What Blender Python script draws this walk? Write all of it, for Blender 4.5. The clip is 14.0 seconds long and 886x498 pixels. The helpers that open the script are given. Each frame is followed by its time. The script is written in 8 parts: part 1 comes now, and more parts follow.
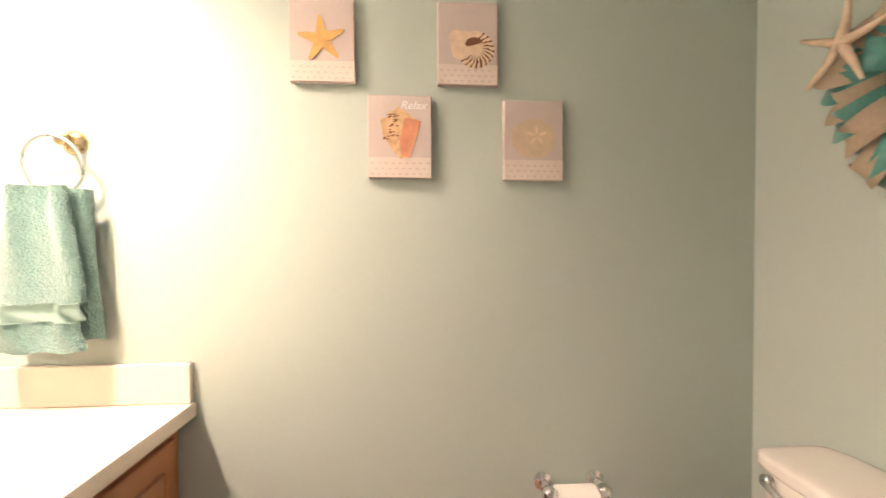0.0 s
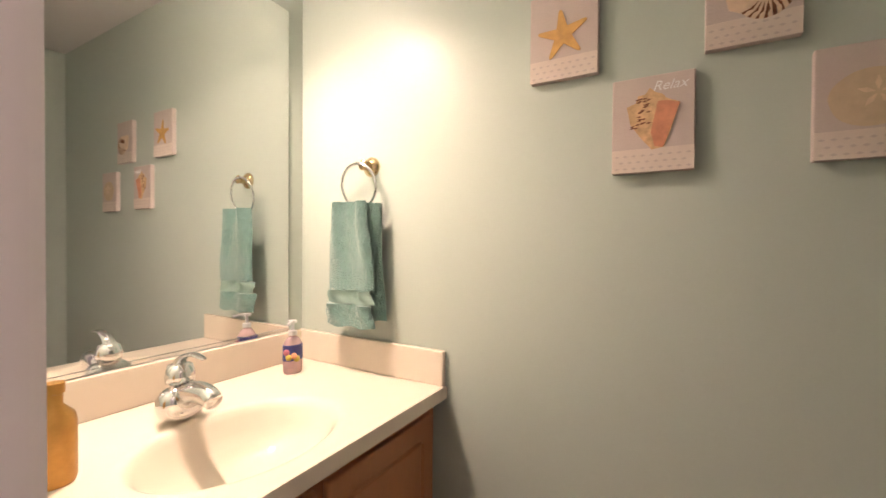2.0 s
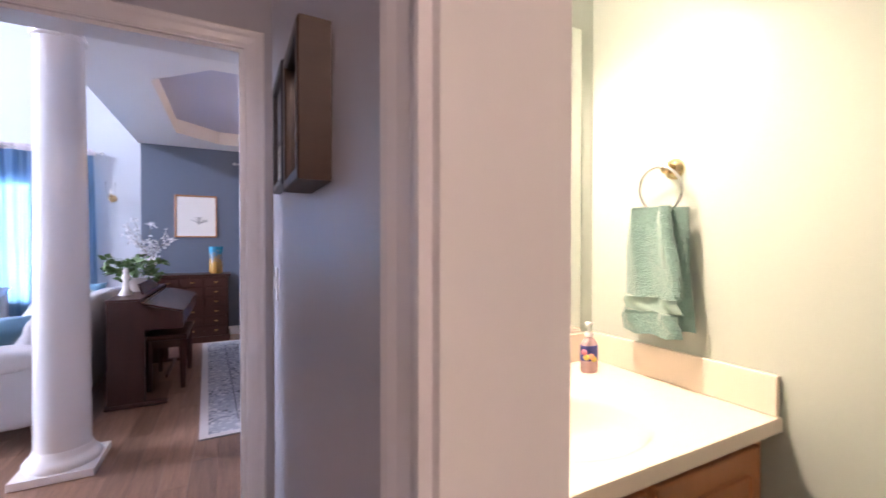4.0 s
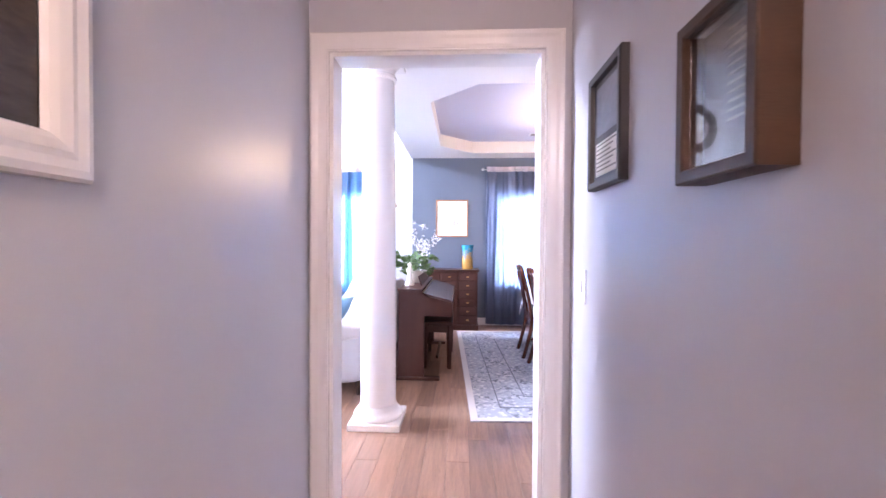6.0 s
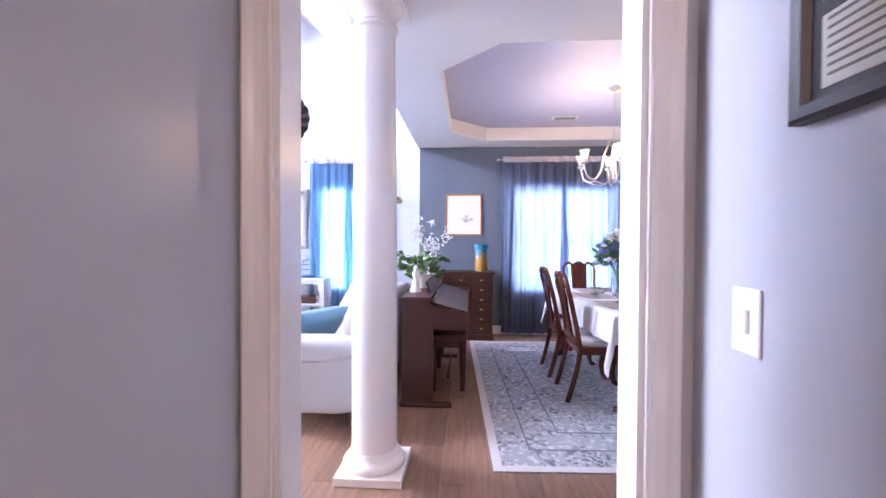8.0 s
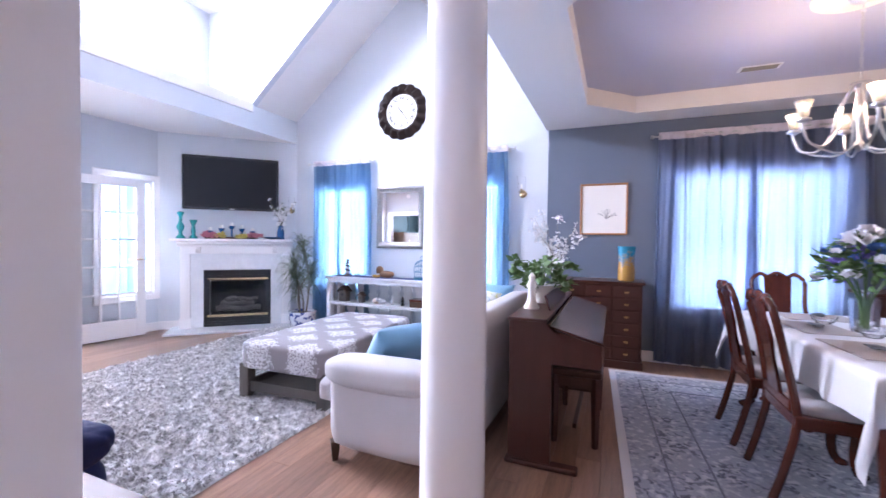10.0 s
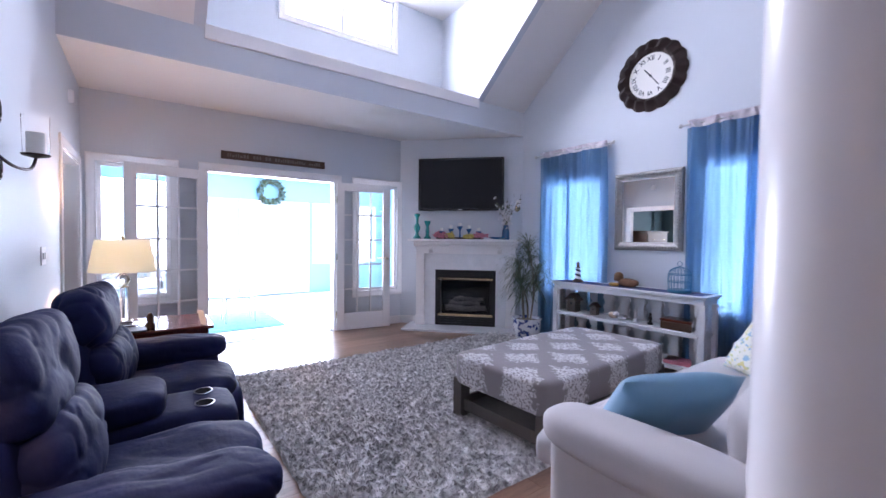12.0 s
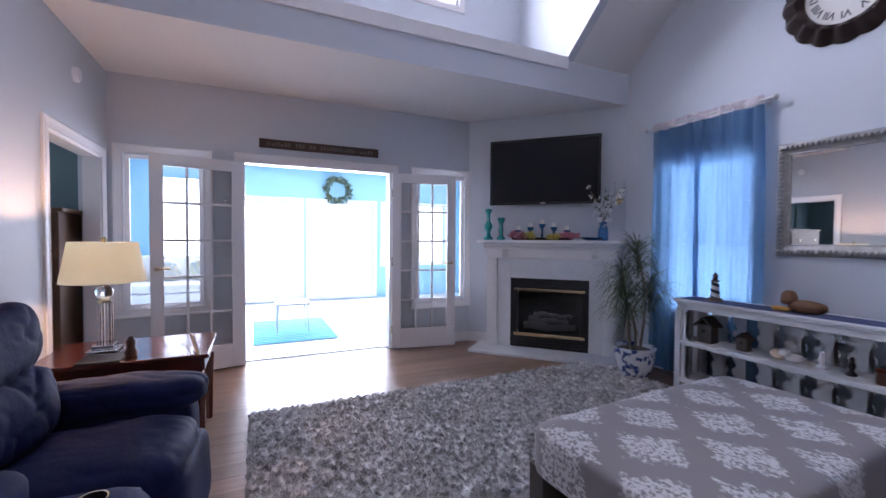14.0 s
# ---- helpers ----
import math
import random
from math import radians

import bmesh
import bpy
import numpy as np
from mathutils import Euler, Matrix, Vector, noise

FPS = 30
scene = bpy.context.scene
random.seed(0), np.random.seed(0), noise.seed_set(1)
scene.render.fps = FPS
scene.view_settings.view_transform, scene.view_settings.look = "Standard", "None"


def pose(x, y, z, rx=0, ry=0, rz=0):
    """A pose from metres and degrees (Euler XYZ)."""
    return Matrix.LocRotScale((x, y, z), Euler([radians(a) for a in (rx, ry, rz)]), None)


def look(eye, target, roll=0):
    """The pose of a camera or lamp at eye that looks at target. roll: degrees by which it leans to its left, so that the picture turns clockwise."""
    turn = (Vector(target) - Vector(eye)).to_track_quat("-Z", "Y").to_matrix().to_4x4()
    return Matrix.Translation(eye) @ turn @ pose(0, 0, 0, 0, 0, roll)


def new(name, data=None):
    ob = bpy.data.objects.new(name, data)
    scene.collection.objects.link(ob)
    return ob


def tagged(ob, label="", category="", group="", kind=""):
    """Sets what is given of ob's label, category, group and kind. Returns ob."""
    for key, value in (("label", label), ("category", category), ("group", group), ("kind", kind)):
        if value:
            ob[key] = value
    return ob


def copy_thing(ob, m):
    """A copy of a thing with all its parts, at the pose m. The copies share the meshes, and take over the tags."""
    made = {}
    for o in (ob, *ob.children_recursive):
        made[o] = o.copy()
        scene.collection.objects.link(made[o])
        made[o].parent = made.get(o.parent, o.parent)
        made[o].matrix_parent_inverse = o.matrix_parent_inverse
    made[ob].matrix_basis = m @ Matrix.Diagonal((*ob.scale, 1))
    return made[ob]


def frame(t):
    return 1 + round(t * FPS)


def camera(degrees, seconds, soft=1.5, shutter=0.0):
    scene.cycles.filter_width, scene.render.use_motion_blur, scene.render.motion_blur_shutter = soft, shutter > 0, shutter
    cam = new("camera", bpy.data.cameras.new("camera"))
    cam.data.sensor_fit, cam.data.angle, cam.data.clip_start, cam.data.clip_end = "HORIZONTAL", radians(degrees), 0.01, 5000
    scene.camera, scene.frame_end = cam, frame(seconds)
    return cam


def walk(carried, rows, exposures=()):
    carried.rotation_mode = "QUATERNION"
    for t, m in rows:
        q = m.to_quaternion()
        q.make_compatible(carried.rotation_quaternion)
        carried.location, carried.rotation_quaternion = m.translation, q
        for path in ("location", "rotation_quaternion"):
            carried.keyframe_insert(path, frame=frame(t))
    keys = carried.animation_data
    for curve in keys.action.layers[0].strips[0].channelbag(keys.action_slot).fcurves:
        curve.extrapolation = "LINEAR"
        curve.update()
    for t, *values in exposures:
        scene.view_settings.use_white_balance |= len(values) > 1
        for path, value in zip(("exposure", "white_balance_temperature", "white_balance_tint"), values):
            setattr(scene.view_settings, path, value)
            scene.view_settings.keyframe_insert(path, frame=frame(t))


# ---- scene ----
cam = camera(94.3, 14.0, soft=1.5, shutter=0.3)
PATH = [
    (0.0, pose(0.502, -1.771, 1.263, 89.01, 0.08, -93.73)),
    (0.5, pose(0.534, -1.778, 1.267, 88.99, -0.24, -83.74)),
    (1.0, pose(0.546, -1.793, 1.267, 89.22, -0.31, -74.48)),
    (1.5, pose(0.557, -1.799, 1.264, 89.26, -0.39, -66.58)),
    (2.0, pose(0.557, -1.788, 1.268, 89.21, -0.37, -60.04)),
    (2.5, pose(0.531, -1.788, 1.270, 89.11, -0.37, -54.54)),
    (3.0, pose(0.486, -1.780, 1.290, 88.87, -0.19, -46.88)),
    (3.5, pose(0.423, -1.749, 1.286, 89.03, 0.02, -37.95)),
    (3.8, pose(0.387, -1.737, 1.279, 89.38, -0.08, -31.47)),
    (4.0, pose(0.370, -1.715, 1.283, 89.32, -0.04, -27.31)),
    (4.2, pose(0.360, -1.698, 1.287, 89.29, 0.02, -22.96)),
    (6.3, pose(0.059, -1.527, 1.289, 89.05, -0.48, 3.66)),
    (6.5, pose(0.029, -1.501, 1.287, 89.06, -0.54, 3.78)),
    (7.0, pose(-0.003, -1.391, 1.279, 89.04, -0.38, 3.50)),
    (7.2, pose(-0.001, -1.315, 1.273, 89.05, -0.28, 3.34)),
    (9.3, pose(0.108, -0.254, 1.293, 88.69, -0.75, 10.57)),
    (9.5, pose(0.098, -0.199, 1.295, 88.71, -0.72, 14.28)),
    (10.0, pose(0.077, -0.105, 1.287, 88.81, -0.70, 22.72)),
    (10.5, pose(0.052, -0.003, 1.277, 88.81, -0.68, 31.76)),
    (11.0, pose(-0.041, 0.124, 1.281, 88.63, -0.65, 40.18)),
    (11.5, pose(-0.189, 0.323, 1.281, 88.54, -0.41, 49.13)),
    (12.0, pose(-0.350, 0.490, 1.280, 88.53, -0.51, 54.01)),
    (12.5, pose(-0.569, 0.656, 1.291, 88.44, -0.59, 56.23)),
    (13.0, pose(-0.785, 0.805, 1.289, 88.42, -0.68, 57.08)),
    (13.5, pose(-0.992, 0.971, 1.281, 88.58, -0.56, 59.99)),
    (14.0, pose(-1.188, 1.163, 1.286, 88.50, -0.41, 65.30)),
]
EXPO = [(0.0, 0.5, 6500, 22), (0.5, 0.35, 6500, 22), (1.0, 0.05, 6500, 22), (1.5, -0.25, 6500, 22), (2.0, -0.42, 6500, 22), (2.5, -0.48, 6500, 22), (3.0, -0.4, 6500, 22), (3.5, -0.2, 6500, 22), (4.0, 0.08, 6500, 22), (6.3, 1.4, 6500, 22), (6.6, 1.35, 6500, 22), (7.2, 1.1, 6500, 22), (9.5, 0.45, 6500, 22), (10.0, 0.42, 6500, 22), (11.0, 0.1, 6500, 22), (12.0, -0.78, 6550, 22), (13.0, -1.25, 6600, 22), (14.0, -1.4, 6650, 23)]
walk(cam, PATH, EXPO)

# ---- world, sun and lamps ----
world = bpy.data.worlds.new("sky_world")
scene.world = world
world.use_nodes = True
_nt = world.node_tree
_sky = _nt.nodes.new("ShaderNodeTexSky")
_sky.sky_type = "NISHITA"
_sky.sun_disc = False
_sky.sun_elevation = radians(48)
_sky.sun_rotation = radians(250)
_nt.links.new(_sky.outputs[0], _nt.nodes["Background"].inputs[0])
_nt.nodes["Background"].inputs[1].default_value = 0.12


def lamp(name, kind, loc, energy, color, size=0.1, size_y=None, aim=None, angle=None):
    data = bpy.data.lights.new(name, kind)
    data.energy, data.color = energy, color
    if kind == "AREA":
        data.size = size
        if size_y:
            data.shape, data.size_y = "RECTANGLE", size_y
    elif kind == "SUN":
        data.angle = radians(angle or 0.5)
    else:
        data.shadow_soft_size = size
    ob = new(name, data)
    ob.matrix_world = look(loc, aim) if aim else Matrix.Translation(loc)
    return ob


lamp("sun", "SUN", (-20, -7, 22), 3.0, (1.0, 0.95, 0.88), aim=(0, 0, 0), angle=0.5)
DAY = (0.70, 0.80, 1.0)
# sky light in the window openings
lamp("sunroom_daylight", "AREA", (-9.70, 1.9, 1.35), 1050, DAY, 4.4, 1.9, aim=(0, 1.9, 1.1))
lamp("dormer_daylight", "AREA", (-5.40, 2.48, 4.2), 600, DAY, 1.4, 0.8, aim=(-2.4, 2.5, 3.2))
lamp("window_daylight_left", "AREA", (-3.60, 5.02, 1.28), 125, DAY, 0.78, 1.40, aim=(-3.6, 0, 1.28))
lamp("window_daylight_right", "AREA", (-1.69, 5.02, 1.28), 125, DAY, 0.76, 1.40, aim=(-1.69, 0, 1.28))
lamp("window_daylight_dining", "AREA", (1.36, 5.02, 1.29), 185, DAY, 1.32, 1.38, aim=(1.36, 0, 1.29))
# area lamp added in an unseen opening to brighten the room behind the side door
lamp("side_room_fill_light", "AREA", (-4.75, -2.28, 1.55), 40, DAY, 1.0, 1.2, aim=(-4.75, 0, 1.3))
WARM = (1.0, 0.74, 0.50)
# warm fill light added at the hall's back end; no fixture is known there
lamp("hall_fill_lamp", "POINT", (0.25, -2.85, 2.30), 25, (1.0, 0.76, 0.62), 0.10)

# ---- materials ----
def material(name, color, rough=0.6, metal=0.0, vary=0.06, scale=3.0, fine=60.0, bump=0.1, dist=0.002,
             coat=0.0, sheen=0.0, trans=0.0, ior=1.45, emit=None, strength=0.0, spec=0.5, stretch=None):
    m = bpy.data.materials.new(name)
    m.use_nodes = True
    nt = m.node_tree
    N, L = nt.nodes, nt.links
    b = N["Principled BSDF"]
    b.inputs["Roughness"].default_value = rough
    b.inputs["Metallic"].default_value = metal
    b.inputs["Coat Weight"].default_value = coat
    b.inputs["Sheen Weight"].default_value = sheen
    b.inputs["Transmission Weight"].default_value = trans
    b.inputs["IOR"].default_value = ior
    b.inputs["Specular IOR Level"].default_value = spec
    co = N.new("ShaderNodeTexCoord")
    mp = N.new("ShaderNodeMapping")
    L.new(co.outputs["Object"], mp.inputs[0])
    if stretch:
        mp.inputs["Scale"].default_value = stretch
    n1 = N.new("ShaderNodeTexNoise")
    n1.inputs["Scale"].default_value, n1.inputs["Detail"].default_value = scale, 4
    L.new(mp.outputs[0], n1.inputs[0])
    n2 = N.new("ShaderNodeTexNoise")
    n2.inputs["Scale"].default_value, n2.inputs["Detail"].default_value = fine, 3
    L.new(mp.outputs[0], n2.inputs[0])
    ramp = N.new("ShaderNodeMix")
    ramp.data_type = "RGBA"
    lo = [max(0, c * (1 - vary * 1.6)) for c in color]
    hi = [min(1, c * (1 + vary * 1.6)) for c in color]
    ramp.inputs["A"].default_value = (*lo, 1)
    ramp.inputs["B"].default_value = (*hi, 1)
    add = N.new("ShaderNodeMath")
    add.operation = "MULTIPLY_ADD"
    add.inputs[1].default_value = 0.6
    half = N.new("ShaderNodeMath")
    half.operation = "MULTIPLY"
    half.inputs[1].default_value = 0.4
    L.new(n2.outputs[0], half.inputs[0])
    L.new(n1.outputs[0], add.inputs[0])
    L.new(half.outputs[0], add.inputs[2])
    L.new(add.outputs[0], ramp.inputs["Factor"])
    L.new(ramp.outputs["Result"], b.inputs["Base Color"])
    if bump:
        bp = N.new("ShaderNodeBump")
        bp.inputs["Strength"].default_value, bp.inputs["Distance"].default_value = bump, dist
        L.new(n2.outputs[0], bp.inputs["Height"])
        L.new(bp.outputs[0], b.inputs["Normal"])
    if emit:
        b.inputs["Emission Color"].default_value = (*emit, 1)
        b.inputs["Emission Strength"].default_value = strength
    return m


def nodes_of(m):
    return m.node_tree.nodes, m.node_tree.links, m.node_tree.nodes["Principled BSDF"]


def color_between(m, factor_socket, a, b):
    N, L, p = nodes_of(m)
    mix = N.new("ShaderNodeMix")
    mix.data_type = "RGBA"
    L.new(factor_socket, mix.inputs["Factor"])
    for key, c in (("A", a), ("B", b)):
        if isinstance(c, tuple):
            mix.inputs[key].default_value = (*c, 1)
        else:
            L.new(c, mix.inputs[key])
    return mix.outputs["Result"]


M_LIVING = material("paint_pale_blue_grey", (0.560, 0.592, 0.635), 0.55, vary=0.02, scale=1.2, fine=220, bump=0.12, dist=0.001)
M_DINING = material("paint_slate_blue", (0.112, 0.136, 0.180), 0.5, vary=0.04, scale=1.5, fine=220, bump=0.12, dist=0.001)
M_BATH = material("paint_pale_aqua", (0.48, 0.545, 0.495), 0.36, vary=0.03, scale=1.2, fine=200, bump=0.15, dist=0.001)
M_HALL = material("paint_grey", (0.50, 0.50, 0.55), 0.30, vary=0.02, scale=1.2, fine=220, bump=0.10, dist=0.001)
M_CEIL = material("ceiling_white", (0.77, 0.75, 0.74), 0.8, vary=0.02, scale=1.0, fine=150, bump=0.2, dist=0.001)
M_TRAYC = material("ceiling_lavender", (0.50, 0.50, 0.60), 0.5, vary=0.03, scale=1.0, fine=150, bump=0.1, dist=0.001)
M_TRIM = material("trim_gloss_white", (0.82, 0.80, 0.80), 0.25, vary=0.02, scale=2.0, fine=40, bump=0.05, dist=0.001)
M_SUNWALL = material("paint_sky_blue", (0.29, 0.58, 0.73), 0.6, vary=0.03)
M_WHITE = material("white_satin", (0.80, 0.80, 0.82), 0.4, vary=0.03, scale=4)
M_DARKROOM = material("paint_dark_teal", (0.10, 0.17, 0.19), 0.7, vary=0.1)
M_GLASS = material("clear_glass", (1, 1, 1), 0.02, vary=0.0, bump=0, trans=1.0, ior=1.45)
M_THINGLASS = material("thin_clear_glass", (1, 1, 1), 0.02, vary=0.0, bump=0, trans=1.0, ior=1.04)
M_MIRROR = material("mirror_silver", (0.92, 0.93, 0.93), 0.015, metal=1.0, vary=0.0, bump=0)
M_CHROME = material("chrome", (0.80, 0.80, 0.80), 0.10, metal=1.0, vary=0.03, bump=0.0)
M_BRASS = material("polished_brass", (0.74, 0.58, 0.34), 0.20, metal=1.0, vary=0.05, bump=0.05)
M_OLDBRASS = material("aged_brass", (0.36, 0.24, 0.12), 0.38, metal=1.0, vary=0.2, bump=0.1)
M_STEEL = material("brushed_nickel", (0.60, 0.59, 0.58), 0.30, metal=1.0, vary=0.06, bump=0.05)
M_BLACK = material("black_plastic", (0.012, 0.012, 0.014), 0.35, vary=0.1, bump=0.05)
M_SCREEN = material("tv_glass_black", (0.006, 0.006, 0.008), 0.16, vary=0.0, bump=0, spec=0.25)
M_DRESSER = material("brown_dresser_wood", (0.12, 0.060, 0.033), 0.45, vary=0.25, scale=2.5, fine=50, bump=0.15, stretch=(9, 9, 0.9))
M_IRON = material("dark_bronze_iron", (0.040, 0.026, 0.024), 0.36, metal=0.7, vary=0.2, bump=0.3)
M_CHERRY = material("cherry_wood", (0.085, 0.021, 0.013), 0.22, vary=0.30, scale=2.0, fine=40, bump=0.12, stretch=(9, 9, 0.8), coat=0.3)
M_CHERRYH = material("cherry_wood_top", (0.090, 0.022, 0.014), 0.20, vary=0.30, scale=2.0, fine=40, bump=0.10, stretch=(9, 0.8, 9), coat=0.3)
M_MAHOG = material("dark_mahogany", (0.046, 0.015, 0.010), 0.30, vary=0.3, scale=2.0, fine=40, bump=0.1, stretch=(0.8, 9, 9))
M_PIANO = material("mahogany_laminate", (0.052, 0.0155, 0.0115), 0.38, vary=0.25, scale=2.0, fine=40, bump=0.08, stretch=(8, 8, 0.8))
M_OAK = material("honey_oak", (0.46, 0.20, 0.085), 0.38, vary=0.18, scale=2.5, fine=50, bump=0.15, stretch=(9, 9, 0.9))
M_WALNUT = material("dark_walnut", (0.055, 0.026, 0.014), 0.40, vary=0.25, scale=2.5, fine=50, bump=0.15, stretch=(9, 0.9, 9))
M_GREYWOOD = material("weathered_grey_wood", (0.10, 0.085, 0.075), 0.6, vary=0.25, scale=3.0, fine=60, bump=0.3, stretch=(6, 6, 0.9))
M_COUNTER = material("cultured_marble_cream", (0.80, 0.71, 0.60), 0.18, vary=0.03, scale=2.0, fine=20, bump=0.02)
M_PORC = material("white_porcelain", (0.80, 0.76, 0.70), 0.12, vary=0.02, bump=0)
M_MARBLE = material("white_marble", (0.72, 0.73, 0.75), 0.18, vary=0.12, scale=5.0, fine=18, bump=0.02)
M_NAVY = material("navy_microfibre", (0.0058, 0.0092, 0.046), 0.70, vary=0.2, scale=3.0, fine=26, bump=0.35, dist=0.01, spec=0.22)
M_CREAM = material("cream_upholstery", (0.52, 0.495, 0.50), 0.85, vary=0.06, scale=3.0, fine=240, bump=0.4, dist=0.002, sheen=0.05)
M_PILLOWB = material("blue_satin_cushion", (0.115, 0.28, 0.42), 0.5, vary=0.06, scale=4, fine=200, bump=0.2, sheen=0.3)
M_TOWEL = material("teal_terry_towel", (0.17, 0.315, 0.285), 0.95, vary=0.22, scale=45, fine=190, bump=1.0, dist=0.012, sheen=0.5)
M_CLOTH = material("white_table_linen", (0.80, 0.79, 0.80), 0.8, vary=0.02, scale=6, fine=300, bump=0.25, sheen=0.1)
M_MAT = material("beige_placemat", (0.50, 0.44, 0.40), 0.85, vary=0.06, fine=300, bump=0.4)
M_SHADE = material("linen_lampshade", (0.80, 0.66, 0.48), 0.9, vary=0.04, fine=260, bump=0.3)
M_LEAF = material("green_leaf", (0.085, 0.165, 0.050), 0.45, vary=0.35, scale=8, bump=0.1)
M_LEAFT = material("teal_green_leaf", (0.17, 0.30, 0.27), 0.6, vary=0.3, scale=8, bump=0.1)
M_LEAFP = material("palm_leaf", (0.095, 0.125, 0.065), 0.5, vary=0.35, scale=8, bump=0.1)
M_BARK = material("pale_bark", (0.20, 0.17, 0.13), 0.8, vary=0.25, scale=20, bump=0.6)
M_PETALW = material("white_petal", (0.78, 0.77, 0.78), 0.6, vary=0.05, bump=0.1)
M_PETALV = material("violet_petal", (0.22, 0.17, 0.48), 0.6, vary=0.2, bump=0.1)
M_PETALB = material("blue_petal", (0.06, 0.14, 0.36), 0.6, vary=0.2, bump=0.1)
M_TEAL = material("teal_glass", (0.01, 0.25, 0.24), 0.10, vary=0.2, bump=0.0, coat=0.5)
M_BLUEG = material("blue_glass", (0.02, 0.10, 0.24), 0.08, vary=0.2, bump=0.0, coat=0.5)
M_GOLD = material("gilded_wood", (0.50, 0.27, 0.07), 0.35, metal=0.6, vary=0.25, scale=12, bump=0.4)
M_SILVERLEAF = material("antique_silver_leaf", (0.30, 0.29, 0.28), 0.42, metal=0.5, vary=0.35, scale=25, bump=0.5)
M_PINK = material("pink_shell", (0.50, 0.16, 0.22), 0.5, vary=0.2)
M_YELLOW = material("yellow_petal", (0.55, 0.44, 0.10), 0.5, vary=0.2)
M_CANDLE = material("white_wax", (0.80, 0.78, 0.74), 0.5, vary=0.02, bump=0.02)
M_PAPER = material("cream_paper", (0.78, 0.75, 0.70), 0.8, vary=0.03, scale=6)
M_INK = material("grey_ink", (0.25, 0.24, 0.22), 0.8, vary=0.2)
M_CANVAS = material("canvas_lilac_grey", (0.58, 0.49, 0.46), 0.85, vary=0.07, scale=14, fine=300, bump=0.4)
M_CANVASW = material("canvas_sand_white", (0.70, 0.60, 0.54), 0.85, vary=0.05, scale=30, fine=300, bump=0.4)
M_STAR = material("ochre_starfish_paint", (0.62, 0.36, 0.12), 0.8, vary=0.25, scale=40, bump=0.5)
M_SHELLP = material("coral_shell_paint", (0.62, 0.27, 0.16), 0.8, vary=0.25, scale=30, bump=0.4)
M_SHELLL = material("pale_shell_paint", (0.74, 0.57, 0.42), 0.8, vary=0.2, scale=30, bump=0.4)
M_BROWNP = material("brown_shell_paint", (0.20, 0.08, 0.045), 0.8, vary=0.25, scale=40, bump=0.4)
M_SAND = material("sand_dollar_paint", (0.60, 0.47, 0.33), 0.8, vary=0.12, scale=30, bump=0.4)


# ---- mesh helpers ----
def part(name, bm, mat, parent=None, label="", smooth=False):
    """Links a bmesh as one mesh object under a thing or a part."""
    me = bpy.data.meshes.new(name)
    bmesh.ops.recalc_face_normals(bm, faces=bm.faces)
    bm.to_mesh(me)
    bm.free()
    if smooth:
        me.shade_smooth() if smooth is True else me.shade_smooth()
        if smooth != True:
            me.set_sharp_from_angle(angle=radians(smooth))
    me.materials.append(mat)
    ob = new(name, me)
    if parent:
        ob.parent = parent
    if label:
        ob["label"] = label
    return ob


def thing(name, m, label, category, group=""):
    ob = new(name)
    ob.empty_display_size = 0.1
    ob.matrix_world = m
    return tagged(ob, label, category, group)


def structure(name, bm, mat, label="", smooth=False):
    return tagged(part(name, bm, mat, None, "", smooth), label, "", "", "structure")


def NB():
    return bmesh.new()


def box(bm, x0, x1, y0, y1, z0, z1, bev=0.0, seg=2, m=None):
    r = bmesh.ops.create_cube(bm, size=1.0)
    vs = r["verts"]
    for v in vs:
        v.co = Vector(((x0 + x1) / 2 + v.co.x * (x1 - x0), (y0 + y1) / 2 + v.co.y * (y1 - y0), (z0 + z1) / 2 + v.co.z * (z1 - z0)))
    if m:
        for v in vs:
            v.co = m @ v.co
    if bev:
        es = list({e for v in vs for e in v.link_edges})
        bmesh.ops.bevel(bm, geom=es, offset=bev, segments=seg, affect="EDGES", profile=0.5)
    return bm


def onebox(x0, x1, y0, y1, z0, z1, bev=0.0, seg=2, m=None):
    return box(NB(), x0, x1, y0, y1, z0, z1, bev, seg, m)


def ring_mesh(bm, rings, closed=True, caps=True):
    """Skins a list of rings of equally many points."""
    vs = [[bm.verts.new(p) for p in ring] for ring in rings]
    n = len(vs[0])
    for a, b in zip(vs, vs[1:]):
        for i in range(n if closed else n - 1):
            j = (i + 1) % n
            bm.faces.new((a[i], a[j], b[j], b[i]))
    if caps and closed and n > 2:
        bm.faces.new(vs[0][::-1])
        bm.faces.new(vs[-1])
    return bm


def lathe(bm, profile, seg=24, cx=0, cy=0, cz=0, sx=1.0, sy=1.0, wave=0, amp=0.0):
    rings = []
    for r, z in profile:
        ring = []
        for i in range(seg):
            a = 2 * math.pi * i / seg
            k = max(r, 0.0004) * (1 + amp * math.cos(wave * a))
            ring.append((cx + k * math.cos(a) * sx, cy + k * math.sin(a) * sy, cz + z))
        rings.append(ring)
    return ring_mesh(bm, rings)


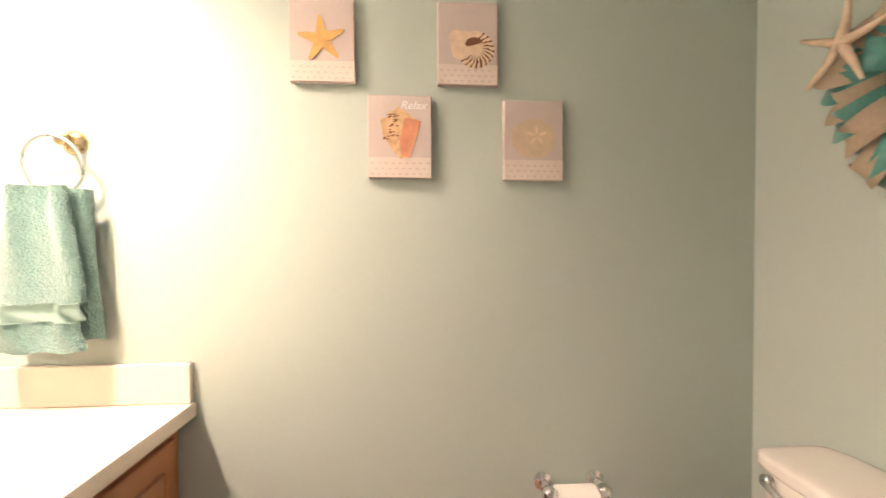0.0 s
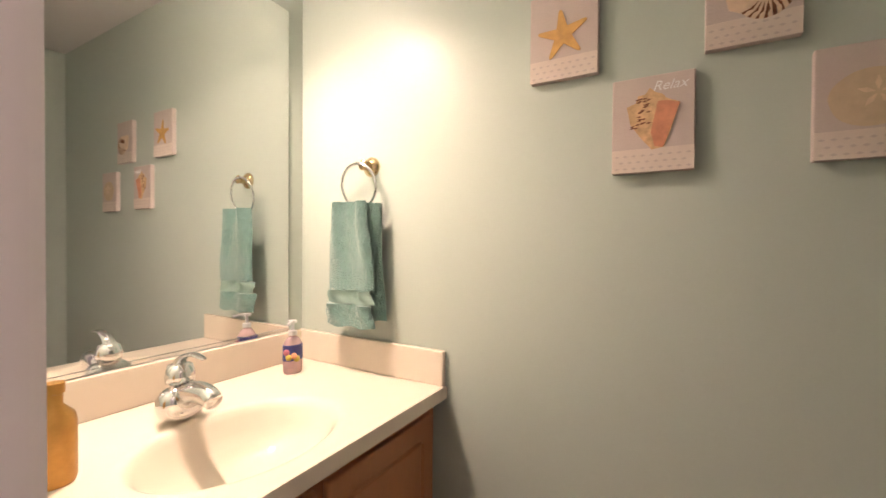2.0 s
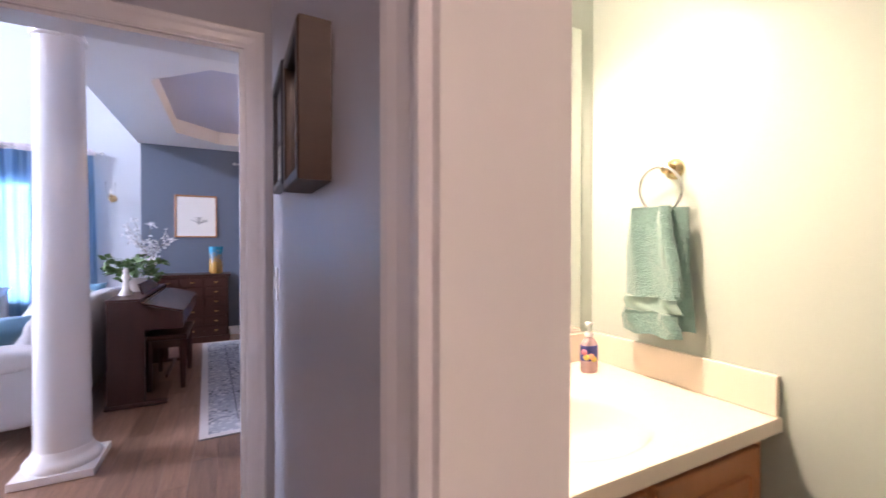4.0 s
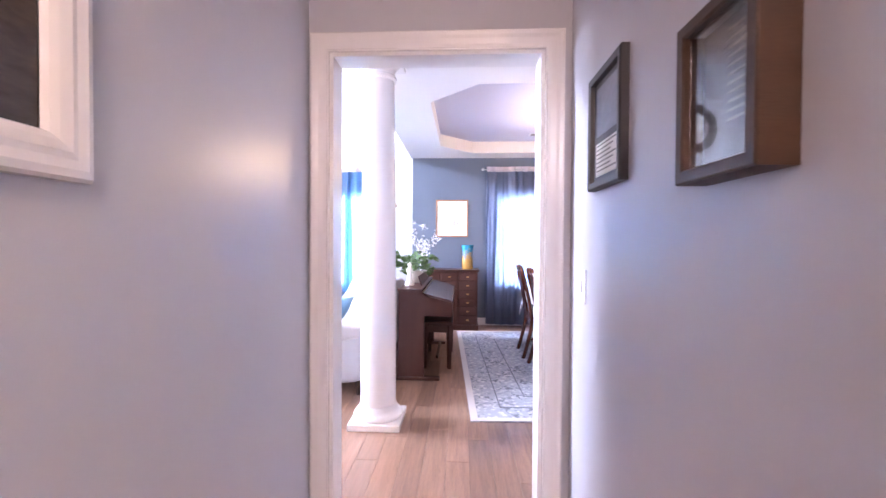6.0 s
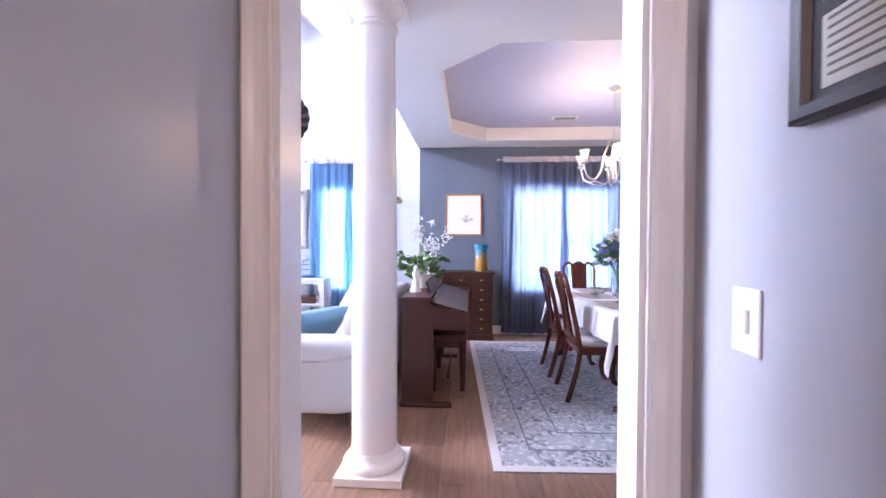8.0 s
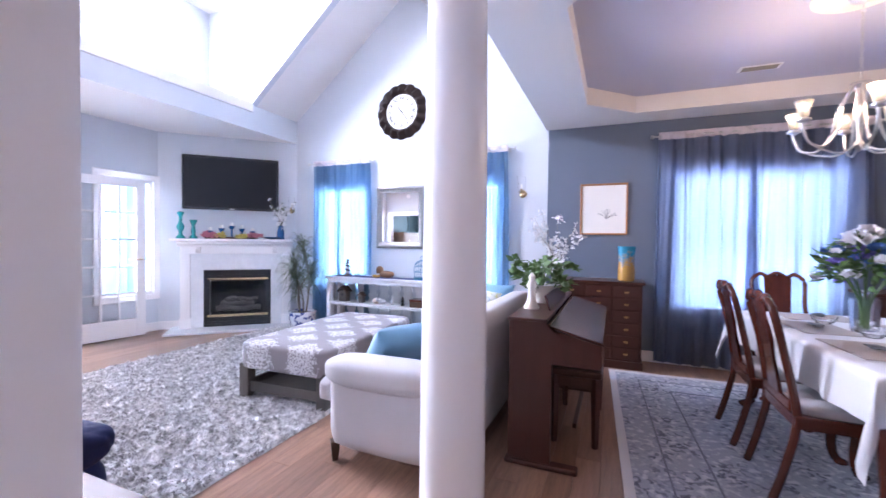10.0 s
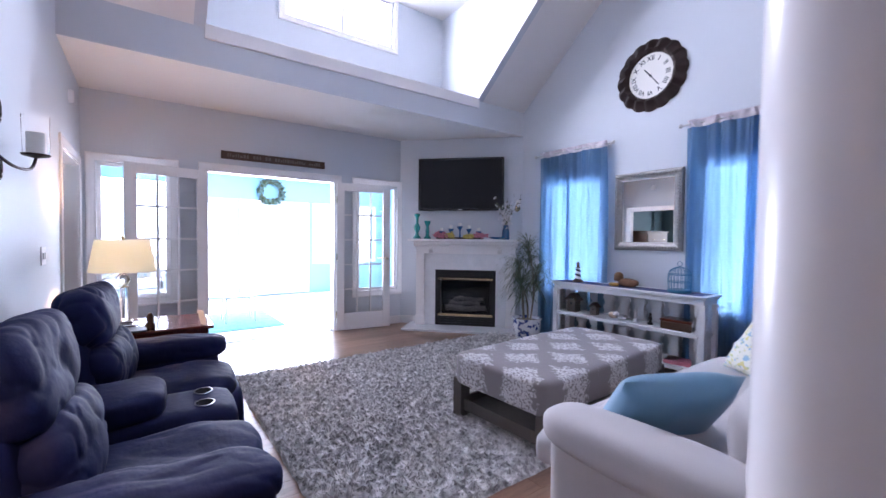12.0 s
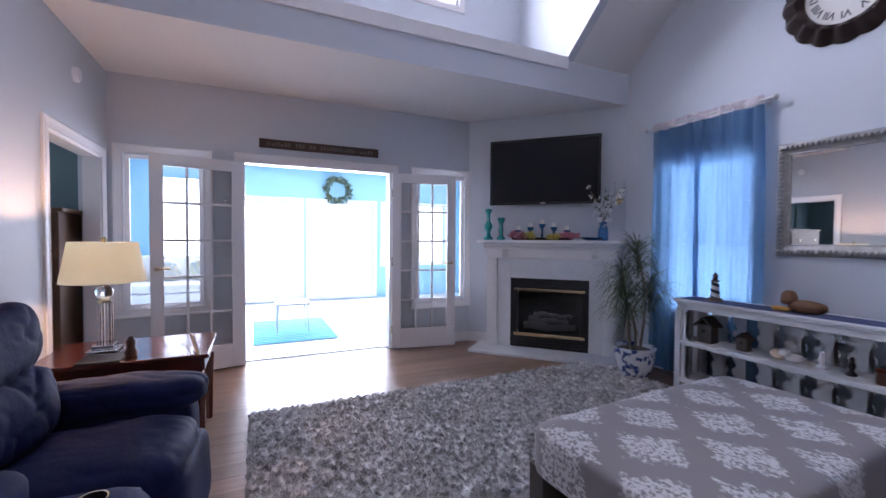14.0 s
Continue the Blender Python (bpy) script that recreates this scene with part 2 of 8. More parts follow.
def tube(bm, pts, r, seg=8, r1=None, flat=1.0):
    """A round bar along points."""
    pts = [Vector(p) for p in pts]
    rings = []
    up = Vector((0, 0, 1))
    for i, p in enumerate(pts):
        d = (pts[min(i + 1, len(pts) - 1)] - pts[max(i - 1, 0)])
        d = d.normalized() if d.length > 1e-9 else Vector((0, 0, 1))
        ref = up if abs(d.dot(up)) < 0.95 else Vector((1, 0, 0))
        a = d.cross(ref).normalized()
        b = d.cross(a).normalized()
        k = r if r1 is None else r + (r1 - r) * i / max(1, len(pts) - 1)
        rings.append([p + a * k * math.cos(2 * math.pi * j / seg) + b * k * flat * math.sin(2 * math.pi * j / seg) for j in range(seg)])
    return ring_mesh(bm, rings)


def curve_pts(ctrl, n=8):
    """Catmull-Rom points through the control points."""
    c = [Vector(p) for p in ctrl]
    out = []
    for i in range(len(c) - 1):
        p0, p1, p2, p3 = c[max(i - 1, 0)], c[i], c[i + 1], c[min(i + 2, len(c) - 1)]
        for k in range(n):
            t = k / n
            out.append(0.5 * ((2 * p1) + (p2 - p0) * t + (2 * p0 - 5 * p1 + 4 * p2 - p3) * t * t + (3 * p1 - p0 - 3 * p2 + p3) * t ** 3))
    out.append(c[-1])
    return out


def outline(bm, pts, y0, y1):
    """A plate cut to an outline in x and z, from y0 to y1."""
    a = [bm.verts.new((x, y0, z)) for x, z in pts]
    b = [bm.verts.new((x, y1, z)) for x, z in pts]
    n = len(pts)
    fa, fb = bm.faces.new(a), bm.faces.new(b[::-1])
    for i in range(n):
        bm.faces.new((a[i], b[i], b[(i + 1) % n], a[(i + 1) % n]))
    bmesh.ops.triangulate(bm, faces=[fa, fb])
    return bm


def frame_sweep(bm, w, h, profile, cz=0.0):
    """A mitred frame in x and z round the middle; profile: (inset, how far it stands out towards -y)."""
    rings = []
    for i, d in profile:
        x, z = w / 2 - i, h / 2 - i
        rings.append([(-x, -d, cz - z), (x, -d, cz - z), (x, -d, cz + z), (-x, -d, cz + z)])
    return ring_mesh(bm, rings, True, False)


def soft(bm, cx, cy, cz, sx, sy, sz, p=5.0, n=10, amp=0.0, freq=4.0, seed=0, m=None, crease=0.0):
    """A padded block: a rounded box with uneven faces."""
    before = set(bm.verts)
    r = bmesh.ops.create_cube(bm, size=2.0)
    es = list({e for v in r["verts"] for e in v.link_edges})
    bmesh.ops.subdivide_edges(bm, edges=es, cuts=n, use_grid_fill=True)
    vs = [v for v in bm.verts if v not in before]
    for v in vs:
        x, y, z = v.co
        k = (abs(x) ** p + abs(y) ** p + abs(z) ** p) ** (1 / p)
        q = Vector((x / k, y / k, z / k))
        o = Vector((q.x * sx / 2, q.y * sy / 2, q.z * sz / 2))
        if amp:
            d = noise.noise(Vector((o.x * freq + seed * 7.3, o.y * freq, o.z * freq))) * amp
            o += q * d
        if crease:
            bend = 0.35 * noise.noise(Vector((o.x * 7 + seed, o.y * 7, o.z * 7)))
            for fa, fb, k in ((1.5, 1.3, 1.0), (3.4, 2.2, 0.5)):
                w = noise.noise(Vector((o.x * freq * fa + seed * 3.1 + bend, o.y * freq, o.z * freq * fb + bend)))
                o -= q * crease * k * max(0, 1 - abs(w) * 3.2) ** 2
        o += Vector((cx, cy, cz))
        v.co = m @ o if m else o
    return bm


def wall_y(name, y0, y1, x0, x1, z0, z1, holes, mat, label):
    """A wall along x with rectangular holes (xa, xb, za, zb)."""
    bm = NB()
    xs = sorted({x0, x1, *[h[0] for h in holes], *[h[1] for h in holes]})
    for a, b in zip(xs, xs[1:]):
        spans = sorted((h[2], h[3]) for h in holes if h[0] <= a + 1e-6 and h[1] >= b - 1e-6)
        z = z0
        for za, zb in spans:
            if za > z + 1e-6:
                box(bm, a, b, y0, y1, z, za)
            z = zb
        if z < z1 - 1e-6:
            box(bm, a, b, y0, y1, z, z1)
    bmesh.ops.remove_doubles(bm, verts=bm.verts, dist=1e-5)
    return structure(name, bm, mat, label)


def wall_x(name, x0, x1, y0, y1, z0, z1, holes, mat, label):
    ob = wall_y(name, x0, x1, y0, y1, z0, z1, holes, mat, label)
    for v in ob.data.vertices:
        v.co = (v.co.y, v.co.x, v.co.z)
    ob.data.flip_normals()
    return ob


# ---- structure ----
YF, XL, YS = 4.87, -5.76, -0.02          # far wall, glazed wall, south wall of the living room
ZD, ZT, ZS = 2.60, 2.765, 2.74           # dining ceiling, tray, low living ceiling
XS, ZV = -4.45, 3.07                     # face of the low ceiling and the foot of the vault
XR, XE = -0.69, 3.62                     # edge of the dining ceiling, east wall
XM, ZM = -2.57, 4.64                     # ridge

structure("floor", onebox(-5.9, 3.8, -3.2, 5.05, -0.10, -0.012), M_WALNUT, "dark sub-floor under the planks")
# far wall, living part with two windows
wall_y("wall_north_living", YF, YF + 0.16, XL - 0.14, XR + 0.02, 0, 5.2, [(-4.02, -3.18, 0.55, 2.02), (-2.10, -1.28, 0.55, 2.02)], M_LIVING, "pale blue-grey painted gable wall")
wall_y("wall_north_dining", YF, YF + 0.16, XR + 0.02, 3.29, 0, 3.0, [(0.66, 2.06, 0.56, 2.02)], M_DINING, "slate blue painted dining wall")
wall_y("wall_north_end", YF, YF + 0.16, 3.29, XE + 0.14, 0, 3.0, [], M_HALL, "grey painted wall end")
wall_x("wall_east", XE, XE + 0.14, -0.1, YF, 0, 3.0, [], M_HALL, "grey painted dining room wall")
# glazed wall to the sunroom
wall_x("wall_west", XL - 0.14, XL, YS - 0.2, YF, 0, ZS, [(0.10, 0.72, 0.62, 2.03), (1.07, 2.60, 0, 2.04), (2.93, 3.56, 0.52, 2.04)], M_LIVING, "pale blue-grey wall with french doors")
# south wall of the living room with a doorway
wall_y("wall_south", YS - 0.12, YS, XL, -1.05, 0, 5.0, [(-5.60, -4.60, 0, 1.96)], M_LIVING, "pale blue-grey living room wall")
# end of the hall with its cased opening
wall_y("wall_hall_end", 0.0, 0.115, -1.05, 0.515, 0, 5.0, [(-0.40, 0.415, 0, 2.01)], M_HALL, "grey painted wall round the cased opening")
wall_y("wall_dining_south", 0.0, 0.115, 0.515, XE, 0, 3.0, [], M_HALL, "grey painted dining room wall")
# hall
wall_x("wall_hall_right", 0.515, 0.64, -3.1, 0.0, 0, 2.5, [(-2.20, -1.415, 0, 2.03)], M_HALL, "grey painted hall wall")
wall_x("wall_hall_left", -0.60, -0.48, -3.1, 0.0, 0, 2.5, [], M_HALL, "grey painted hall wall")
wall_y("wall_hall_back", -3.22, -3.1, -0.60, 0.64, 0, 2.5, [], M_HALL, "grey painted hall wall")
structure("ceiling_hall", onebox(-0.60, 0.64, -3.22, 0.0, 2.5, 2.6), M_CEIL, "white hall ceiling")
# bathroom
wall_x("wall_bath_east", 1.672, 1.80, -2.91, -0.39, 0, 2.5, [], M_BATH, "pale aqua painted bathroom wall")
wall_y("wall_bath_north", -0.512, -0.39, 0.64, 1.672, 0, 2.5, [], M_BATH, "pale aqua painted bathroom wall")
wall_y("wall_bath_south", -2.91, -2.785, 0.64, 1.672, 0, 2.5, [], M_BATH, "pale aqua painted bathroom wall")
wall_x("wall_bath_west", 0.640, 0.652, -2.785, -0.512, 0, 2.5, [(-2.20, -1.415, 0, 2.03)], M_BATH, "pale aqua painted bathroom wall")
structure("ceiling_bath", onebox(0.64, 1.80, -2.91, -0.39, 2.5, 2.6), M_CEIL, "white bathroom ceiling")

# low ceiling over the french doors with its face
bm = onebox(XL, XS, YS, YF, ZS, ZS + 0.10)
structure("ceiling_low", bm, M_CEIL, "white low ceiling by the french doors")
structure("soffit_face", onebox(XS - 0.10, XS, YS, YF, ZS + 0.1, ZV), M_LIVING, "pale blue-grey face above the low ceiling")
structure("soffit_edge", onebox(XS - 0.004, XS + 0.003, YS, YF, ZS - 0.001, ZS + 0.1), M_LIVING, "pale blue-grey face above the low ceiling")


def slope_z(x):
    return ZV + (ZM - ZV) * (x - XS) / (XM - XS)


def slab(bm, pts, t=0.10):
    a = [bm.verts.new(p) for p in pts]
    b = [bm.verts.new((p[0], p[1], p[2] + t)) for p in pts]
    n = len(pts)
    bm.faces.new(a)
    bm.faces.new(b[::-1])
    for i in range(n):
        bm.faces.new((a[i], a[(i + 1) % n], b[(i + 1) % n], b[i]))


# vault: the west slope is cut by the dormer between y 0.93 and 4.0
D0, D1, XD = 0.93, 4.0, -5.25
XC = XM - 0.25                            # where the dormer meets the slope
bm = NB()
slab(bm, [(XS, YS - 0.1, ZV), (XM, YS - 0.1, ZM), (XM, D0, ZM), (XS, D0, ZV)])
slab(bm, [(XS, D1, ZV), (XM, D1, ZM), (XM, YF, ZM), (XS, YF, ZV)])
slab(bm, [(XC, D0, slope_z(XC)), (XM, D0, ZM), (XM, D1, ZM), (XC, D1, slope_z(XC))])
slab(bm, [(XM, YS - 0.1, ZM), (XR, YS - 0.1, ZV), (XR, YF, ZV), (XM, YF, ZM)])
slab(bm, [(XD - 0.1, D0 - 0.1, slope_z(XC)), (XC, D0 - 0.1, slope_z(XC)), (XC, D1 + 0.1, slope_z(XC)), (XD - 0.1, D1 + 0.1, slope_z(XC))])
structure("ceiling_vault", bm, M_CEIL, "white vaulted living room ceiling")
# dormer cheeks, ledge and front
for nm, ya, yb in (("dormer_cheek_south", D0 - 0.09, D0 - 0.004), ("dormer_cheek_north", D1 + 0.004, D1 + 0.09)):
    bm = NB()
    outline(bm, [(XD, ZV), (XS + 0.001, ZV), (XC, slope_z(XC)), (XD, slope_z(XC))], ya, yb)
    structure(nm, bm, M_LIVING, "pale painted cheek of the dormer")
structure("dormer_ledge", onebox(XD, XS, D0, D1, ZV - 0.05, ZV + 0.004), M_CEIL, "white ledge below the dormer window")
wall_x("wall_dormer", XD - 0.12, XD, D0 - 0.09, D1 + 0.09, ZV, slope_z(XC), [(1.79, 3.21, 3.80, 4.42)], M_LIVING, "pale blue-grey dormer wall")
structure("trim_ledge", onebox(XS - 0.02, XS + 0.022, D0 - 0.01, D1 + 0.02, ZV - 0.095, ZV + 0.03, 0.006), M_TRIM, "white trim along the dormer ledge")
structure("vault_side_east", onebox(XR, XR + 0.1, 0.0, YF, ZD + 0.02, ZV), M_LIVING, "pale wall above the dining ceiling edge")

# dining ceiling with its octagonal tray
TX0, TX1, TY0, TY1, TC = -0.195, 2.94, 2.0 - 0.13, 4.50, 0.44
oct_ = [(TX0 + TC, TY0), (TX1 - TC, TY0), (TX1, TY0 + TC), (TX1, TY1 - TC), (TX1 - TC, TY1 - 0.0), (TX0 + TC, TY1 - 0.0), (TX0, TY1 - TC), (TX0, TY0 + TC)]
bm = NB()
outer = [(XR, 0.115), (XE, 0.115), (XE, YF), (XR, YF)]
inner = [bm.verts.new((x, y, ZD)) for x, y in oct_]
ov = [bm.verts.new((x, y, ZD)) for x, y in outer]
bm.faces.new((ov[0], ov[1], inner[1], inner[0]))
bm.faces.new((ov[1], inner[2], inner[1]))
bm.faces.new((ov[1], ov[2], inner[3], inner[2]))
bm.faces.new((ov[2], inner[4], inner[3]))
bm.faces.new((ov[2], ov[3], inner[5], inner[4]))
bm.faces.new((ov[3], inner[6], inner[5]))
bm.faces.new((ov[3], ov[0], inner[7], inner[6]))
bm.faces.new((ov[0], inner[0], inner[7]))
structure("ceiling_dining", bm, M_CEIL, "white dining room ceiling round the tray")
bm = NB()
lo = [bm.verts.new((x, y, ZD)) for x, y in oct_]
hi = [bm.verts.new((x, y, ZT)) for x, y in oct_]
for i in range(8):
    bm.faces.new((lo[i], lo[(i + 1) % 8], hi[(i + 1) % 8], hi[i]))
structure("tray_side", bm, material("tray_edge_cream", (0.80, 0.74, 0.68), 0.6, vary=0.02), "cream painted side of the ceiling tray")
bm = NB()
bm.faces.new([bm.verts.new((x, y, ZT)) for x, y in oct_])
structure("ceiling_tray", bm, M_TRAYC, "lavender painted ceiling of the tray")
structure("ceiling_dining_upper", onebox(XR, XE + 0.14, 0.0, YF + 0.16, ZT + 0.03, ZT + 0.13), M_CEIL, "upper side of the dining ceiling")

# corner wall behind the fireplace
CA, CD, CN = Vector((XL, 3.62, 0)), Vector((0.723, 0.691, 0)), Vector((0.691, -0.723, 0))
CL = 1.812
mcorner = Matrix.Translation(CA) @ Matrix(((CD.x, -CN.x, 0, 0), (CD.y, -CN.y, 0, 0), (0, 0, 1, 0), (0, 0, 0, 1)))
bm = onebox(0.0, CL, 0.0, 0.10, 0, ZS, m=mcorner)
structure("wall_corner", bm, M_LIVING, "pale blue-grey corner wall behind the fireplace")


# casings
def casing(name, w, h, m, label="white moulded door casing", wd=0.085, sill=False):
    """Moulding round an opening w wide and h high, standing out towards -y, its foot at the origin."""
    bm = NB()
    prof = [(0.0, 0.0), (0.0, 0.012), (0.008, 0.018), (0.022, 0.016), (0.036, 0.012), (0.060, 0.009), (0.074, 0.009), (0.078, 0.013), (wd, 0.012), (wd, 0.0)]
    rings = []
    for q, d in prof[:-2] + [(0.085, 0.012), (0.085, 0.0)]:
        e = wd * (1 - q / 0.085)
        if sill:
            rings.append([(-w / 2 - e, -d, -e), (w / 2 + e, -d, -e), (w / 2 + e, -d, h + e), (-w / 2 - e, -d, h + e)])
        else:
            rings.append([(-w / 2 - e, -d, 0), (-w / 2 - e, -d, h + e), (w / 2 + e, -d, h + e), (w / 2 + e, -d, 0)])
    ring_mesh(bm, rings, sill, False)
    ob = structure(name, bm, M_TRIM, label)
    ob.matrix_world = m
    return ob


def jamb(name, w, h, depth, m):
    bm = NB()
    box(bm, -w / 2 - 0.002, -w / 2 + 0.014, 0, depth, 0, h)
    box(bm, w / 2 - 0.014, w / 2 + 0.002, 0, depth, 0, h)
    box(bm, -w / 2 + 0.014, w / 2 - 0.014, 0, depth, h - 0.014, h + 0.002)
    ob = structure(name, bm, M_TRIM, "white painted door jamb")
    ob.matrix_world = m
    return ob


casing("trim_hall_opening", 0.815, 2.01, pose(0.0075, 0, 0), wd=0.072)
casing("trim_hall_opening_far", 0.815, 2.01, pose(0.0075, 0.115, 0, 0, 0, 180), wd=0.072)
jamb("jamb_hall_opening", 0.815, 2.01, 0.115, pose(0.0075, 0, 0))
casing("trim_bath_door", 0.785, 2.03, pose(0.515, -1.8075, 0, 0, 0, -90))
casing("trim_bath_door_inner", 0.785, 2.03, pose(0.652, -1.8075, 0, 0, 0, 90))
jamb("jamb_bath_door", 0.785, 2.03, 0.137, pose(0.515, -1.8075, 0, 0, 0, -90))
casing("trim_side_door", 1.00, 1.96, pose(-5.10, YS, 0, 0, 0, 180))
jamb("jamb_side_door", 1.00, 1.96, 0.12, pose(-5.10, YS, 0, 0, 0, 180))
casing("trim_french_doors", 1.53, 2.04, pose(XL, 1.835, 0, 0, 0, 90))
jamb("jamb_french_doors", 1.53, 2.04, 0.14, pose(XL, 1.835, 0, 0, 0, 90))
casing("trim_window_south", 0.62, 1.41, pose(XL, 0.41, 0.62, 0, 0, 90), "white moulded window casing", sill=True)
casing("trim_window_north", 0.63, 1.52, pose(XL, 3.245, 0.52, 0, 0, 90), "white moulded window casing", sill=True)
casing("trim_dormer", 1.42, 0.62, pose(XD, 2.5, 3.80, 0, 0, 90), "white dormer window casing", wd=0.06, sill=True)


def baseboard(name, a, b, m=None):
    """From a to b along x in its own frame, on the side of -y."""
    bm = NB()
    box(bm, a, b, -0.014, 0, 0, 0.095)
    box(bm, a, b, -0.010, 0, 0.095, 0.115, 0.003)
    box(bm, a, b, -0.026, -0.014, 0, 0.018, 0.004)
    ob = structure(name, bm, M_TRIM, "white baseboard")
    if m:
        ob.matrix_world = m
    return ob


baseboard("baseboard", XS, 3.29, pose(0, YF, 0))
baseboard("baseboard", 0.0, 0.30, mcorner)
baseboard("baseboard", 1.70, CL, mcorner)
baseboard("baseboard", 2.69, 3.62, pose(XL, 0, 0, 0, 0, 90))
baseboard("baseboard", 0.0, 0.98, pose(XL, 0, 0, 0, 0, 90))
baseboard("baseboard", 1.05, 4.41, pose(0, YS, 0, 0, 0, 180))
baseboard("baseboard", 0.0, 1.33, pose(0.515, 0, 0, 0, 0, -90))
baseboard("baseboard", -3.1, 0.0, pose(-0.48, 0, 0, 0, 0, 90))


# ---- more materials: weaves and patterns ----
def lattice(m, cw, ch, rot=0.0, pointed=False):
    """Sockets of the distances to two staggered sets of cell middles."""
    N, L, p = nodes_of(m)
    co = N.new("ShaderNodeTexCoord")
    mp = N.new("ShaderNodeMapping")
    mp.inputs["Rotation"].default_value = (0, 0, radians(rot))
    mp.inputs["Scale"].default_value = (1 / cw, 1 / ch, 0)
    L.new(co.outputs["Object"], mp.inputs[0])
    out = []
    for shift in (0.0, 0.5):
        ad = N.new("ShaderNodeVectorMath")
        ad.operation = "ADD"
        ad.inputs[1].default_value = (shift, shift, 0)
        L.new(mp.outputs[0], ad.inputs[0])
        fr = N.new("ShaderNodeVectorMath")
        fr.operation = "FRACTION"
        L.new(ad.outputs[0], fr.inputs[0])
        sb = N.new("ShaderNodeVectorMath")
        sb.operation = "SUBTRACT"
        sb.inputs[1].default_value = (0.5, 0.5, 0)
        L.new(fr.outputs[0], sb.inputs[0])
        ln = N.new("ShaderNodeVectorMath")
        if pointed:
            ab = N.new("ShaderNodeVectorMath")
            ab.operation = "ABSOLUTE"
            L.new(sb.outputs[0], ab.inputs[0])
            ln.operation = "DOT_PRODUCT"
            ln.inputs[1].default_value = (1.0, 0.72, 0)
            L.new(ab.outputs[0], ln.inputs[0])
        else:
            ln.operation = "LENGTH"
            L.new(sb.outputs[0], ln.inputs[0])
        out.append(ln.outputs["Value"])
    return out


def mathn(m, op, a, b=None, c=None, clamp=False):
    N, L, p = nodes_of(m)
    n = N.new("ShaderNodeMath")
    n.operation = op
    n.use_clamp = clamp
    for i, v in enumerate((a, b, c)):
        if v is None:
            continue
        if isinstance(v, (int, float)):
            n.inputs[i].default_value = v
        else:
            L.new(v, n.inputs[i])
    return n.outputs[0]


def noise_of(m, scale, detail=4, coord="Object"):
    N, L, p = nodes_of(m)
    co = N.new("ShaderNodeTexCoord")
    n = N.new("ShaderNodeTexNoise")
    n.inputs["Scale"].default_value, n.inputs["Detail"].default_value = scale, detail
    L.new(co.outputs[coord], n.inputs[0])
    return n.outputs[0]


def damask():
    m = material("taupe_damask", (0.24, 0.215, 0.22), 0.85, vary=0.05, fine=300, bump=0.5, sheen=0.2)
    N, L, p = nodes_of(m)
    d1, d2 = lattice(m, 0.40, 0.50, 90, True)
    d = mathn(m, "MINIMUM", d1, d2)
    w = mathn(m, "MULTIPLY_ADD", noise_of(m, 34, 3), 0.34, -0.17)
    w2 = mathn(m, "MULTIPLY_ADD", noise_of(m, 14, 2), 0.16, -0.08)
    d = mathn(m, "ADD", mathn(m, "ADD", d, w), w2)
    mask = mathn(m, "MULTIPLY", mathn(m, "SUBTRACT", 0.295, d), 22, clamp=True)
    veins = mathn(m, "MULTIPLY", mathn(m, "SUBTRACT", noise_of(m, 70, 3), 0.41), 9, clamp=True)
    mask = mathn(m, "MULTIPLY", mask, veins)
    old = p.inputs["Base Color"].links[0].from_socket
    L.new(color_between(m, mask, old, (0.64, 0.62, 0.63)), p.inputs["Base Color"])
    return m


def shag():
    m = material("grey_shag", (0.66, 0.64, 0.63), 0.95, vary=0.25, scale=30, fine=90, bump=0.6, dist=0.01, sheen=0.3)
    N, L, p = nodes_of(m)
    d1, d2 = lattice(m, 0.34, 0.50)
    e = mathn(m, "ABSOLUTE", mathn(m, "SUBTRACT", d1, d2))
    e = mathn(m, "ADD", e, mathn(m, "MULTIPLY_ADD", noise_of(m, 30, 3), 0.16, -0.08))
    mask = mathn(m, "MULTIPLY", mathn(m, "SUBTRACT", 0.12, e), 8, clamp=True)
    old = p.inputs["Base Color"].links[0].from_socket
    c = color_between(m, mathn(m, "MULTIPLY", mask, 0.65), old, (0.95, 0.94, 0.94))
    geo = N.new("ShaderNodeNewGeometry")
    hs = N.new("ShaderNodeHueSaturation")
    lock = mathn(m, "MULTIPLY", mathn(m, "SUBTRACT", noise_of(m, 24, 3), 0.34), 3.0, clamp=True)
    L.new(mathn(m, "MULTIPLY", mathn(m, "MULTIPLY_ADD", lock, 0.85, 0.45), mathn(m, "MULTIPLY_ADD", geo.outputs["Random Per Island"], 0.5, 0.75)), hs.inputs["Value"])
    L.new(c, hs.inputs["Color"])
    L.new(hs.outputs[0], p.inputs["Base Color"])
    return m


